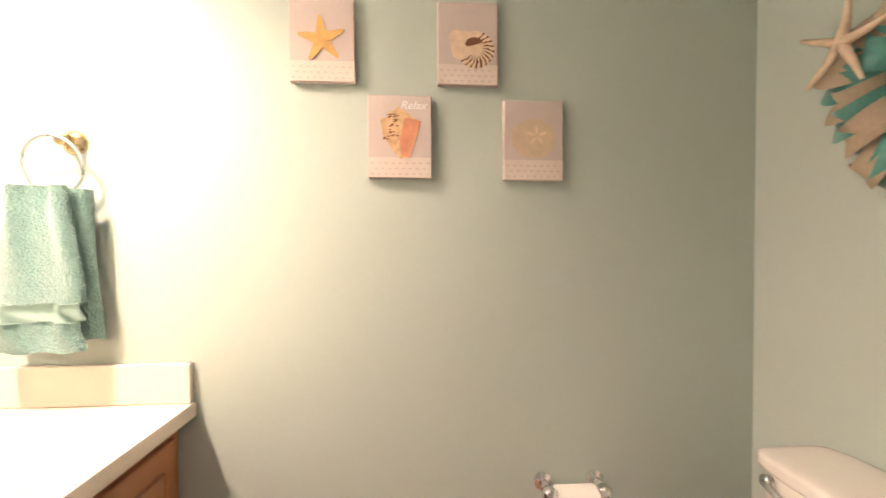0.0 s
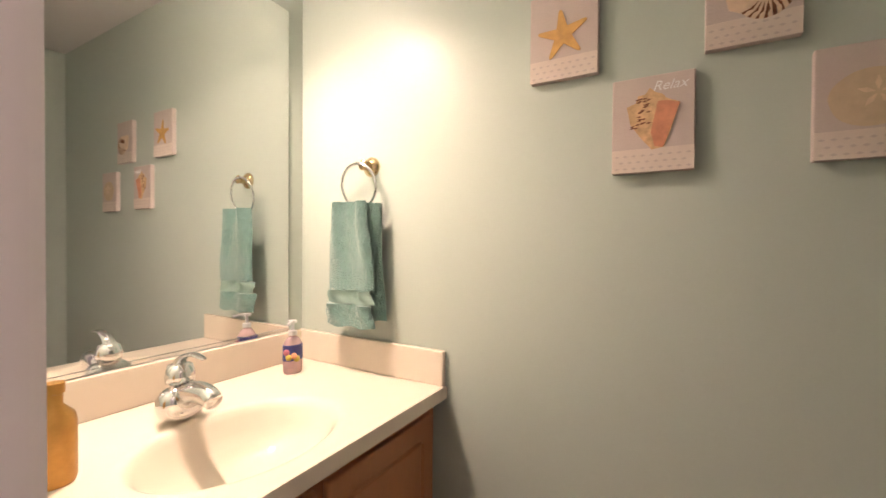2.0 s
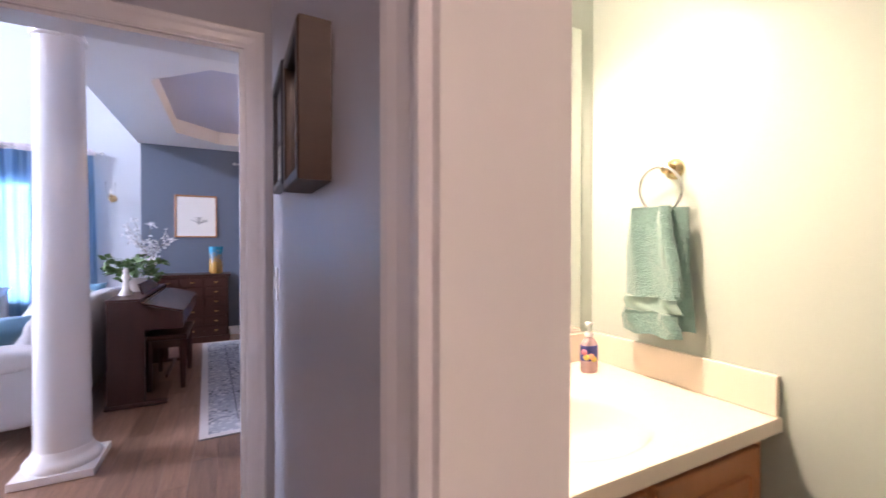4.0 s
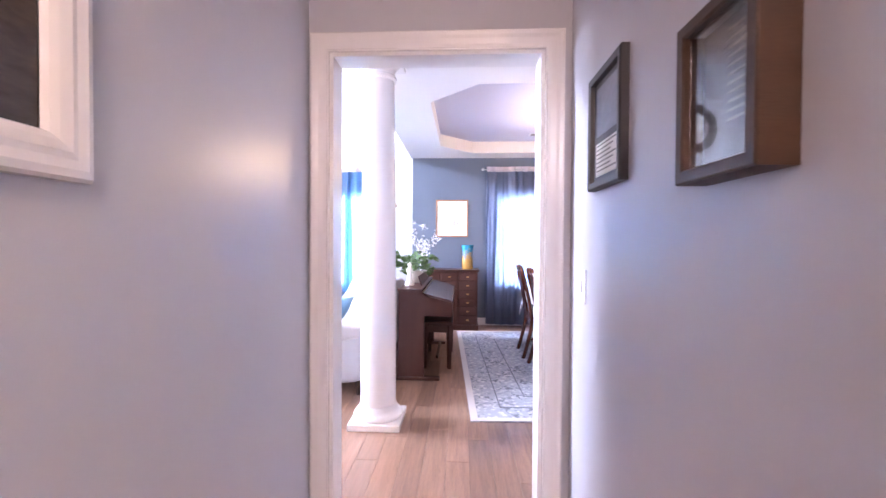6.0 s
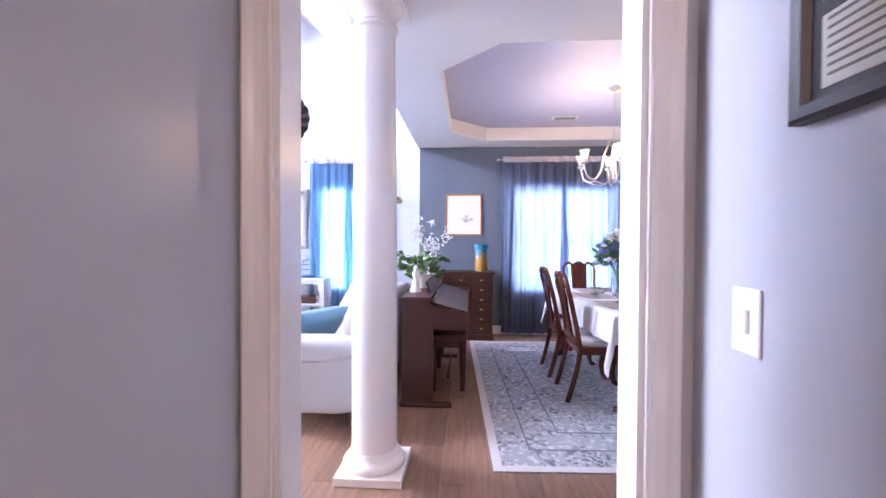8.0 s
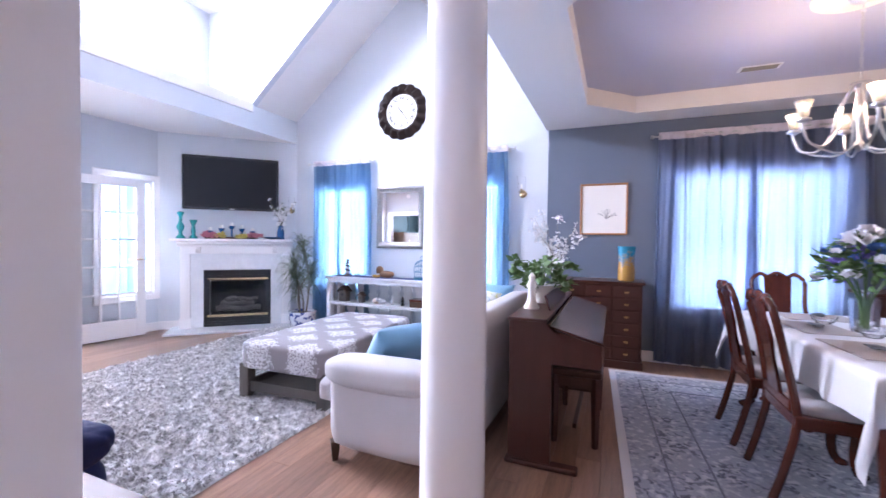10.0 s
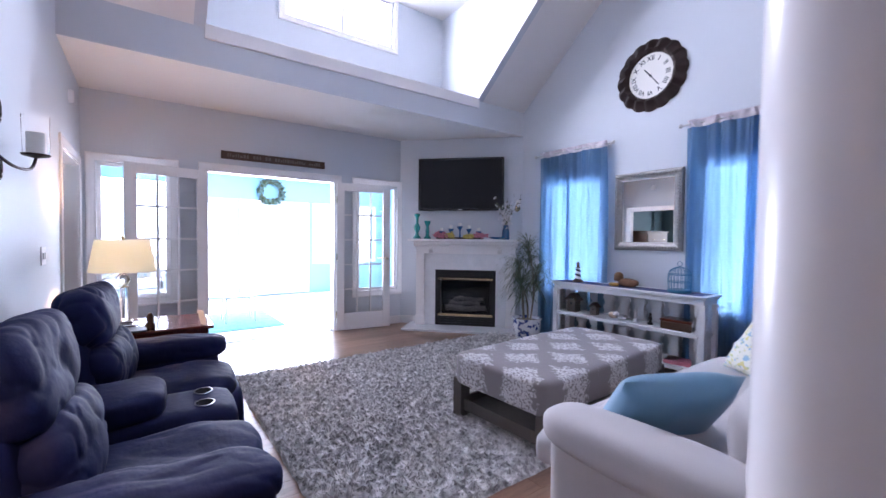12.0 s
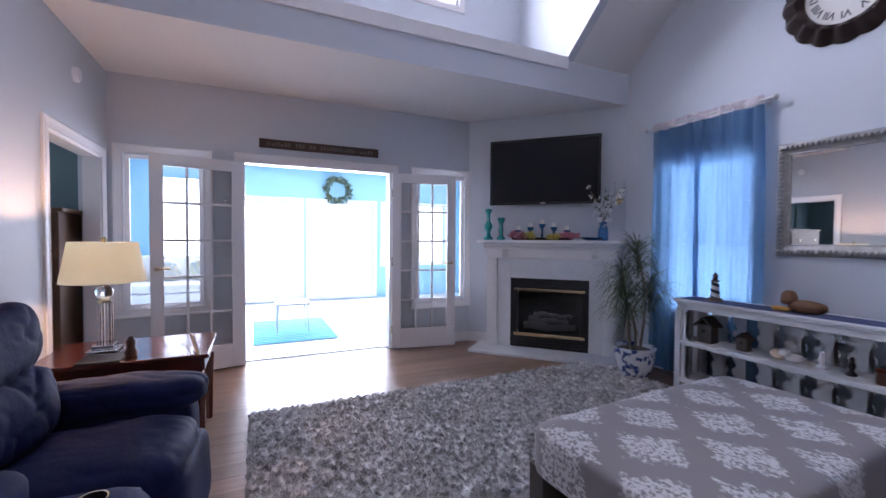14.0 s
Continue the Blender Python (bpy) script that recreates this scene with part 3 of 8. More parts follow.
def oriental():
    m = material("faded_oriental_weave", (0.33, 0.34, 0.385), 0.92, vary=0.12, scale=5, fine=300, bump=0.5, sheen=0.2)
    N, L, p = nodes_of(m)
    old = p.inputs["Base Color"].links[0].from_socket
    d1, d2 = lattice(m, 0.20, 0.26)
    d = mathn(m, "MINIMUM", d1, d2)
    rings = mathn(m, "SINE", mathn(m, "ADD", mathn(m, "MULTIPLY", d, 20), mathn(m, "MULTIPLY", noise_of(m, 13, 6), 22)))
    worn = mathn(m, "MULTIPLY", mathn(m, "SUBTRACT", noise_of(m, 5, 6), 0.40), 5, clamp=True)
    mask = mathn(m, "MULTIPLY", mathn(m, "MULTIPLY", mathn(m, "SUBTRACT", rings, 0.0), 1.6, clamp=True), worn)
    c1 = color_between(m, mask, old, (0.085, 0.092, 0.125))
    pale = mathn(m, "MULTIPLY", mathn(m, "SUBTRACT", noise_of(m, 22, 5), 0.53), 9, clamp=True)
    L.new(color_between(m, mathn(m, "MULTIPLY", pale, 0.85), c1, (0.60, 0.59, 0.60)), p.inputs["Base Color"])
    return m


def sheer(name, color, amount=0.55, rough=0.5, clear=0.0, through_gain=1.5, thread=(1.0, 1.0, 1.0)):
    m = material(name, color, rough, vary=0.06, scale=5, fine=260, bump=0.25, sheen=0.3)
    N, L, p = nodes_of(m)
    tr = N.new("ShaderNodeBsdfTranslucent")
    tr.inputs[0].default_value = (*[min(1, c * through_gain) for c in color], 1)
    mix = N.new("ShaderNodeMixShader")
    mix.inputs[0].default_value = amount
    L.new(p.outputs[0], mix.inputs[1])
    L.new(tr.outputs[0], mix.inputs[2])
    out = mix.outputs[0]
    if clear:
        see = N.new("ShaderNodeBsdfTransparent")
        see.inputs[0].default_value = (*thread, 1)
        mix2 = N.new("ShaderNodeMixShader")
        mix2.inputs[0].default_value = clear
        L.new(out, mix2.inputs[1])
        L.new(see.outputs[0], mix2.inputs[2])
        out = mix2.outputs[0]
    L.new(out, N["Material Output"].inputs[0])
    return m


def floral():
    m = material("floral_cushion_cloth", (0.62, 0.62, 0.55), 0.85, vary=0.05, fine=260, bump=0.3)
    N, L, p = nodes_of(m)
    old = p.inputs["Base Color"].links[0].from_socket
    for sc, th, c in ((36, 0.57, (0.55, 0.50, 0.22)), (31, 0.58, (0.24, 0.40, 0.52)), (48, 0.60, (0.34, 0.42, 0.22))):
        mask = mathn(m, "MULTIPLY", mathn(m, "SUBTRACT", noise_of(m, sc, 2), th), 25, clamp=True)
        old = color_between(m, mask, old, c)
    L.new(old, p.inputs["Base Color"])
    return m


def glow(name, color, strength):
    m = material(name, (0.8, 0.8, 0.8), 0.9, vary=0, bump=0, emit=color, strength=strength)
    return m


M_DAMASK, M_SHAG, M_RUG = damask(), shag(), oriental()
M_CURT = sheer("blue_satin_curtain", (0.165, 0.245, 0.31), 0.62, 0.36, 0.33, 2.4, (0.58, 0.80, 1.0))
M_CURTD = sheer("slate_satin_curtain", (0.17, 0.19, 0.245), 0.58, 0.34, 0.21, 2.3, (0.62, 0.80, 1.0))
M_HEADER = sheer("pale_curtain_header", (0.62, 0.56, 0.58), 0.3)
M_FLORAL = floral()
M_SKYGLOW = glow("bright_overcast_sky", (0.84, 0.92, 1.0), 7.0)
M_SLAT = sheer("white_blind_slat", (0.78, 0.80, 0.84), 0.35)
M_SHADEGLOW = sheer("lit_linen_shade", (0.93, 0.765, 0.585), 0.84)
M_LITBULB = glow("lit_bulb", (1.0, 0.86, 0.72), 14)
M_LITBULBB = glow("lit_vanity_bulb", (1.0, 0.80, 0.60), 55)


# ---- column ----
def column():
    t = thing("column", pose(-0.485, 1.355, 0), "white painted round tuscan column on a square plinth", "column")
    part("plinth", onebox(-0.18, 0.18, -0.18, 0.18, 0, 0.045, 0.004), M_TRIM, t)
    bm = NB()
    lathe(bm, [(0.165, 0.045), (0.172, 0.06), (0.172, 0.075), (0.160, 0.092), (0.146, 0.10), (0.140, 0.115), (0.130, 0.14)], 48)
    part("base_moulding", bm, M_TRIM, t, smooth=40)
    bm = NB()
    lathe(bm, [(0.126, 0.14), (0.124, 0.8), (0.118, 1.6), (0.108, 2.42)], 48)
    part("shaft", bm, M_TRIM, t, smooth=40)
    bm = NB()
    lathe(bm, [(0.108, 2.42), (0.122, 2.43), (0.122, 2.45), (0.110, 2.46), (0.110, 2.50), (0.135, 2.53), (0.150, 2.545)], 48)
    part("capital", bm, M_TRIM, t, smooth=40)
    part("abacus", onebox(-0.165, 0.165, -0.165, 0.165, 2.545, 2.598, 0.004), M_TRIM, t)


column()


# ---- windows with blinds, curtains ----
def window_unit(name, x0, x1, z0, z1, y=YF):
    t = tagged(new(name), "white sash window with closed blinds", "window", "", "structure")
    t.location = ((x0 + x1) / 2, y, z0)
    w, h = x1 - x0, z1 - z0
    bm = NB()
    for a, b, c, d in ((-w / 2, -w / 2 + 0.045, 0, h), (w / 2 - 0.045, w / 2, 0, h), (-w / 2 + 0.045, w / 2 - 0.045, 0, 0.045), (-w / 2 + 0.045, w / 2 - 0.045, h - 0.045, h), (-w / 2 + 0.045, w / 2 - 0.045, h / 2 - 0.02, h / 2 + 0.02)):
        box(bm, a, b, 0.09, 0.13, c, d, 0.003)
    part("window_frame", bm, M_TRIM, t)
    part("window_sill", onebox(-w / 2 + 0.001, w / 2 - 0.001, -0.02, 0.09, 0.0, 0.02, 0.004), M_TRIM, t)
    for a, b in ((0.045, h / 2 - 0.02), (h / 2 + 0.02, h - 0.045)):
        g = part("pane", onebox(-w / 2 + 0.045, w / 2 - 0.045, 0.105, 0.110, a, b), M_GLASS, t)
        g.visible_shadow = False
    bm = NB()
    box(bm, -w / 2 + 0.006, w / 2 - 0.006, -0.003, 0.003, -0.026, 0.026, m=pose(0, 0, 0, 57, 0, 0))
    first = part("slat", bm, M_SLAT, t)
    first.location = (0, 0.055, 0.05)
    k, z = first, 0.05
    while z < h - 0.09:
        z += 0.046
        k = new("slat", first.data)
        k.parent = t
        k.location = (0, 0.055, z)
    part("head_rail", onebox(-w / 2 + 0.004, w / 2 - 0.004, 0.03, 0.08, h - 0.045, h - 0.002, 0.004), M_WHITE, t)
    sky = structure("backdrop_sky", onebox(x0 - 0.7, x1 + 0.7, y + 0.75, y + 0.76, z0 - 0.6, z1 + 0.6), M_SKYGLOW, "bright sky outside the window")
    return t


window_unit("window_1", -4.02, -3.18, 0.55, 2.02)
window_unit("window_2", -2.10, -1.28, 0.55, 2.02)
window_unit("window_3", 0.66, 2.06, 0.56, 2.02)


def curtain_panel(bm, x0, x1, z0, z1, folds, depth, seed, flare=0.0, y=0.0):
    nx, nz = int(folds * 12), 26
    rnd = random.Random(seed)
    ph = [rnd.uniform(0, 6.28) for _ in range(6)]
    front, back = [], []
    for j in range(nz + 1):
        v = j / nz
        rowf, rowb = [], []
        for i in range(nx + 1):
            u = i / nx
            a = 2 * math.pi * folds * u
            k = 0.35 + 0.65 * min(1, (1 - v) * 3 + 0.25)
            wob = math.sin(a + ph[0] + 0.6 * math.sin(2.2 * u * 6 + ph[1])) * (0.7 + 0.3 * math.sin(5 * u + ph[2])) + 0.3 * math.sin(2.3 * a + ph[3])
            xx = x0 + (x1 - x0) * u + flare * (u - 0.5) * (1 - v) + 0.012 * math.sin(a * 0.5 + 3 * v + ph[4])
            yy = y + depth * wob * k + 0.01 * math.sin(4 * v + ph[5] + u * 9)
            rowf.append((xx, yy, z0 + (z1 - z0) * v))
            rowb.append((xx, yy + 0.003, z0 + (z1 - z0) * v))
        front.append(rowf)
        back.append(rowb)
    for rows in (front, back):
        vs = [[bm.verts.new(p) for p in r] for r in rows]
        for r, q in zip(vs, vs[1:]):
            for i in range(nx):
                bm.faces.new((r[i], r[i + 1], q[i + 1], q[i]))
    return bm


def curtains(x0, x1, ztop, zbot, mat, split, label, seed, name="curtain"):
    yy = YF - 0.085
    t = thing(name, pose(0, yy, 0), label, "curtain")
    for i, (a, b) in enumerate(split):
        bm = curtain_panel(NB(), a, b, zbot, ztop - 0.045, (b - a) * 7.0, 0.044, seed + i, 0.05)
        part("panel", bm, mat, t, smooth=True)
        bm = curtain_panel(NB(), a, b, ztop - 0.05, ztop + 0.03, (b - a) * 7.5, 0.016, seed + i, 0, -0.002)
        part("header", bm, M_HEADER, t, "pale gathered header", smooth=True)
    r = thing("curtain_rod", pose(0, yy + 0.008, ztop - 0.012), "slim brushed metal curtain rod with ball finials", "curtain rod")
    bm = NB()
    tube(bm, [(x0 - 0.03, 0, 0), (x1 + 0.03, 0, 0)], 0.009, 10)
    part("rod", bm, M_STEEL, r, smooth=40)
    for s, xx in ((-1, x0 - 0.03), (1, x1 + 0.03)):
        bm = NB()
        bmesh.ops.create_uvsphere(bm, u_segments=14, v_segments=10, radius=0.022, matrix=Matrix.Translation((xx + s * 0.018, 0, 0)))
        part("finial", bm, M_STEEL, r, smooth=True)
        bm = NB()
        box(bm, xx - s * 0.06 - 0.006, xx - s * 0.06 + 0.006, -0.006, 0.075, -0.012, 0.012, 0.002)
        box(bm, xx - s * 0.06 - 0.014, xx - s * 0.06 + 0.014, 0.070, 0.0765, -0.035, 0.035, 0.002)
        part("bracket", bm, M_STEEL, r)


curtains(-4.10, -3.06, 2.40, 0.03, M_CURT, [(-4.07, -3.55), (-3.63, -3.09)], "sheer blue satin curtain drawn across the window", 3)
curtains(-2.24, -1.10, 2.42, 0.03, M_CURT, [(-2.22, -1.63), (-1.72, -1.13)], "sheer blue satin curtain drawn across the window", 8)
curtains(0.47, 2.24, 2.42, 0.03, M_CURTD, [(0.49, 1.36), (1.28, 2.21)], "long slate-blue satin curtain hanging to the floor", 14)


# ---- french doors and their side windows ----
def french_door(hinge_y, turn, side):
    t = thing("french_door", pose(XL + 0.045, hinge_y, 0.012, 0, 0, turn), "open white french door with fifteen glass panes", "door", "french doors")
    w, h, st, tr, br, mu = 0.76, 2.01, 0.105, 0.105, 0.23, 0.022
    for a, b in ((0, st), (w - st, w)):
        part("stile", onebox(a, b, -0.02, 0.02, 0, h, 0.003), M_TRIM, t)
    part("top_rail", onebox(st, w - st, -0.02, 0.02, h - tr, h, 0.002), M_TRIM, t)
    part("bottom_rail", onebox(st, w - st, -0.02, 0.02, 0, br, 0.002), M_TRIM, t)
    gw, gh = (w - 2 * st - 2 * mu) / 3, (h - tr - br - 4 * mu) / 5
    for i in range(2):
        x = st + (i + 1) * gw + i * mu
        part("muntin", onebox(x, x + mu, -0.014, 0.014, br, h - tr, 0.003), M_TRIM, t)
    for j in range(4):
        z = br + (j + 1) * gh + j * mu
        for i in range(3):
            x = st + i * (gw + mu)
            part("muntin", onebox(x, x + gw, -0.013, 0.013, z, z + mu, 0.003), M_TRIM, t)
    first = None
    for j in range(5):
        for i in range(3):
            p = (st + i * (gw + mu) + gw / 2, 0, br + j * (gh + mu) + gh / 2)
            if first is None:
                first = part("pane", onebox(-gw / 2, gw / 2, -0.002, 0.002, -gh / 2, gh / 2), M_GLASS, t)
                g = first
            else:
                g = new("pane", first.data)
                g.parent = t
            g.location = p
            g.visible_shadow = False
    for s in (-1, 1):
        hd = NB()
        lathe(hd, [(0.026, 0), (0.026, 0.006), (0.010, 0.010), (0.009, 0.045)], 16)
        bmesh.ops.transform(hd, matrix=pose(w - 0.05, s * 0.02, 0.98, 90 * s), verts=hd.verts)
        tube(hd, [(w - 0.05, s * 0.062, 0.98), (w - 0.10, s * 0.066, 0.985), (w - 0.15, s * 0.060, 0.978)], 0.008, 8)
        part("door_handle", hd, M_BRASS, t, "brass lever handle", smooth=40)
    for z in (0.22, 1.0, 1.78):
        bm = NB()
        tube(bm, [(0, -0.024, z - 0.045), (0, -0.024, z + 0.045)], 0.007, 8)
        part("hinge", bm, M_BRASS, t)


french_door(2.60, 90 - 9, 1)
french_door(1.07, -90 + 11, -1)


def fixed_window(name, yc, z0, w, h, x=XL, split=1):
    t = tagged(new(name), "white fixed side window", "window", "", "structure")
    t.matrix_world = pose(x, yc, z0, 0, 0, 90)
    bm = NB()
    frame_sweep(bm, w - 0.004, h - 0.004, [(0, -0.05), (0, -0.02), (0.035, -0.025), (0.035, -0.05)], h / 2)
    part("window_frame", bm, M_TRIM, t)
    for i in range(split):
        a = -w / 2 + 0.035 + i * (w - 0.07) / split
        g = part("pane", onebox(a + 0.001, a + (w - 0.07) / split - 0.001, 0.034, 0.038, 0.035, h - 0.035), M_GLASS, t)
        g.visible_shadow = False
    if split > 1:
        part("window_mullion", onebox(-0.025, 0.025, 0.022, 0.05, 0.035, h - 0.035, 0.003), M_TRIM, t)
    return t


fixed_window("window_4", 0.41, 0.62, 0.62, 1.41)
fixed_window("window_5", 3.245, 0.52, 0.63, 1.52)
fixed_window("window_6", 2.5, 3.80, 1.42, 0.62, XD, 2)
structure("backdrop_sky", onebox(XD - 1.2, XD - 1.19, -0.5, 5.5, 3.2, 5.6), M_SKYGLOW, "bright sky outside the dormer")


# ---- sunroom ----
SX = -9.9
M_SUNFLOOR = material("pale_sunroom_tile", (0.70, 0.70, 0.70), 0.35, vary=0.05, scale=3)
structure("floor_sunroom", onebox(SX - 0.1, XL - 0.14, -1.6, 5.6, -0.10, -0.004), M_SUNFLOOR, "pale sunroom floor")
structure("ceiling_sunroom", onebox(SX - 0.1, XL - 0.14, -1.6, 5.6, 2.65, 2.75), M_CEIL, "white sunroom ceiling")
wall_x("wall_sunroom_west", SX - 0.12, SX, -1.6, 5.6, 0, 2.65, [(0.75, 2.0, 0.1, 1.98), (2.2, 3.5, 0.1, 1.98), (3.75, 5.2, 0.75, 2.0)], M_SUNWALL, "sky blue sunroom wall with windows")
wall_y("wall_sunroom_south", -1.72, -1.6, SX, XL - 0.14, 0, 2.65, [], M_SUNWALL, "sky blue sunroom wall")
wall_y("wall_sunroom_north", 5.6, 5.72, SX, XL - 0.14, 0, 2.65, [(-9.4, -7.0, 0.75, 2.0)], M_SUNWALL, "sky blue sunroom wall")
structure("backdrop_sky", onebox(SX - 1.5, SX - 1.49, -3, 7, -0.5, 3.2), M_SKYGLOW, "bright sky outside the sunroom")
structure("backdrop_sky", onebox(-10, -6.5, 6.4, 6.41, -0.5, 3.2), M_SKYGLOW, "bright sky outside the sunroom")
for ya, yb, za in ((0.75, 2.0, 0.1), (2.2, 3.5, 0.1), (3.75, 5.2, 0.75)):
    casing("trim_sunroom_window", yb - ya, 2.0 - za - 0.01, pose(SX, (ya + yb) / 2, za, 0, 0, 90), "white sunroom window casing", sill=True)
bm = NB()
nx, ny = 40, 24
vs = [[bm.verts.new((-8.0 + 1.5 * i / nx, 1.15 + 1.0 * j / ny, 0.006 + 0.002 * math.sin(i * 0.9 + math.sin(j)))) for j in range(ny + 1)] for i in range(nx + 1)]
for i in range(nx):
    for j in range(ny):
        bm.faces.new((vs[i][j], vs[i + 1][j], vs[i + 1][j + 1], vs[i][j + 1]))
M_AQUARUG = material("aqua_wave_rug", (0.04, 0.36, 0.48), 0.9, vary=0.2, scale=3, fine=300, bump=0.4)
_m = M_AQUARUG
_N, _L, _p = nodes_of(_m)
_w = _N.new("ShaderNodeTexWave")
_w.inputs["Scale"].default_value, _w.inputs["Distortion"].default_value = 4.0, 6.0
_co = _N.new("ShaderNodeTexCoord")
_L.new(_co.outputs["Object"], _w.inputs[0])
_L.new(color_between(_m, _w.outputs[1], (0.02, 0.28, 0.42), (0.16, 0.55, 0.62)), _p.inputs["Base Color"])
tagged(part("aqua_rug", bm, M_AQUARUG), "flat aqua rug with a wave pattern on the sunroom floor", "rug")


def bench_white():
    t = thing("side_table", pose(-7.22, 1.64, 0.006), "small white metal side table standing on the aqua rug", "table")
    part("tabletop", onebox(-0.22, 0.22, -0.22, 0.22, 0.36, 0.39, 0.008), M_WHITE, t)
    for x in (-0.2, 0.2):
        for y in (-0.2, 0.2):
            bm = NB()
            tube(bm, [(x, y, 0), (x * 0.92, y * 0.92, 0.36)], 0.012, 8)
            part("leg", bm, M_WHITE, t)


bench_white()


def wicker_sofa():
    t = thing("sunroom_sofa", pose(-9.40, -0.10, 0, 0, 0, -90), "white sunroom settee with pale floral cushions", "sofa")
    part("base", onebox(-0.9, 0.9, -0.40, 0.40, 0.0, 0.36, 0.03), M_WHITE, t)
    part("seat_cushion", soft(NB(), 0, 0.04, 0.44, 1.7, 0.70, 0.17, 6, 8, 0.01), M_WHITE, t, smooth=True)
    part("backrest", soft(NB(), 0, -0.36, 0.66, 1.8, 0.18, 0.60, 5, 8, 0.02), M_WHITE, t, smooth=True)
    for x in (-0.92, 0.92):
        part("arm", soft(NB(), x, 0, 0.34, 0.16, 0.8, 0.66, 5, 6), M_WHITE, t, smooth=True)
    for i, x in enumerate((-0.45, 0.1, 0.6)):
        k = thing("cushion", pose(-9.50, -0.10 - x, 0.70, -20, 0, -90), "pale floral cushion on the sunroom settee", "cushion", "sunroom cushions")
        part("cover", soft(NB(), 0, 0, 0, 0.44, 0.15, 0.40, 3.0, 8, 0.02, 5, i), M_FLORAL, k, smooth=True)


wicker_sofa()


def wreath(name, m, r, mats, n, label, leaf=0.06, seed=1):
    t = thing(name, m, label, "wreath")
    bm = NB()
    pts = [(r * math.cos(a), 0, r * math.sin(a)) for a in [2 * math.pi * i / 40 for i in range(41)]]
    tube(bm, pts, 0.02, 8)
    part("ring", bm, M_BARK, t, smooth=True)
    rnd = random.Random(seed)
    for mi, mt in enumerate(mats):
        bm = NB()
        for i in range(n // len(mats)):
            a = rnd.uniform(0, 6.283)
            rr = r + rnd.uniform(-0.05, 0.05)
            leaf_quad(bm, Vector((rr * math.cos(a), -rnd.uniform(0.0, 0.05), rr * math.sin(a))), Vector((math.cos(a + rnd.uniform(-1.6, 1.6)), rnd.uniform(-0.7, 0.1), math.sin(a + rnd.uniform(-1.6, 1.6)))), leaf * rnd.uniform(0.7, 1.3), leaf * 0.35, rnd)
        part("foliage", bm, mt, t)
    return t


def leaf_quad(bm, p, d, ln, wd, rnd, bend=0.25):
    """One bent leaf of four faces."""
    d = d.normalized()
    ref = Vector((rnd.uniform(-1, 1), rnd.uniform(-1, 1), rnd.uniform(-1, 1)))
    s = d.cross(ref)
    s = s.normalized() if s.length > 1e-4 else Vector((1, 0, 0))
    nn = s.cross(d)
    a = bm.verts.new(p)
    b1, b2 = bm.verts.new(p + d * ln * 0.45 + s * wd - nn * ln * 0.03), bm.verts.new(p + d * ln * 0.45 - s * wd - nn * ln * 0.03)
    c0 = bm.verts.new(p + d * ln * 0.45 + nn * wd * 0.3)
    e = bm.verts.new(p + d * ln - nn * ln * bend)
    bm.faces.new((a, b1, c0))
    bm.faces.new((a, c0, b2))
    bm.faces.new((b1, e, c0))
    bm.faces.new((c0, e, b2))


wreath("wreath", pose(SX + 0.03, 2.74, 2.26, 0, 0, 90), 0.20, (M_LEAFT, M_LEAFP), 260, "pale teal-green leaf wreath hanging on the sunroom wall", 0.09)
M_PICB = material("gold_frame_print", (0.42, 0.52, 0.55), 0.7, vary=0.3, scale=6)
t = thing("framed_print", pose(SX, -0.02, 1.62, 0, 0, 90), "gold-framed print on the sunroom wall", "picture")
bm = NB()
frame_sweep(bm, 0.55, 0.75, [(0, 0), (0, 0.02), (0.02, 0.03), (0.05, 0.018), (0.05, 0.0)])
part("picture_frame", bm, M_GOLD, t)
part("print", onebox(-0.225, 0.225, -0.010, -0.002, -0.325, 0.325), M_PICB, t)

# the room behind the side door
# the opening and the glowing sheet behind it are added, out of view, to light this room
wall_y("wall_side_room", -2.3, -2.18, -6.9, -3.8, 0, 2.6, [(-5.25, -4.25, 0.9, 2.1)], M_DARKROOM, "teal wall of the next room with an added window opening")
structure("backdrop_sky", onebox(-6.5, -3.0, -3.0, -2.99, 0, 3), M_SKYGLOW, "glowing sheet outside the added window of the next room")
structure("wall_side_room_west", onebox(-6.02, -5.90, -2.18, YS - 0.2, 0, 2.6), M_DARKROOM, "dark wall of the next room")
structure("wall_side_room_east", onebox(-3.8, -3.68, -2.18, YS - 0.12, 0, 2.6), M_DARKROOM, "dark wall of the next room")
structure("ceiling_side_room", onebox(-6.9, -3.68, -2.3, YS - 0.12, 2.6, 2.7), M_CEIL, "ceiling of the next room")
structure("floor_side_room", onebox(-6.9, -3.68, -2.3, YS - 0.12, -0.1, -0.002), M_WALNUT, "dark floor of the next room")
t = thing("dresser", pose(-5.55, -0.70, 0, 0, 0, -90), "tall dark wooden dresser in the next room", "dresser")
part("body", onebox(-0.5, 0.5, -0.25, 0.25, 0.04, 1.47, 0.006), M_DRESSER, t)
part("top", onebox(-0.53, 0.53, -0.27, 0.27, 1.47, 1.50, 0.006), M_DRESSER, t)
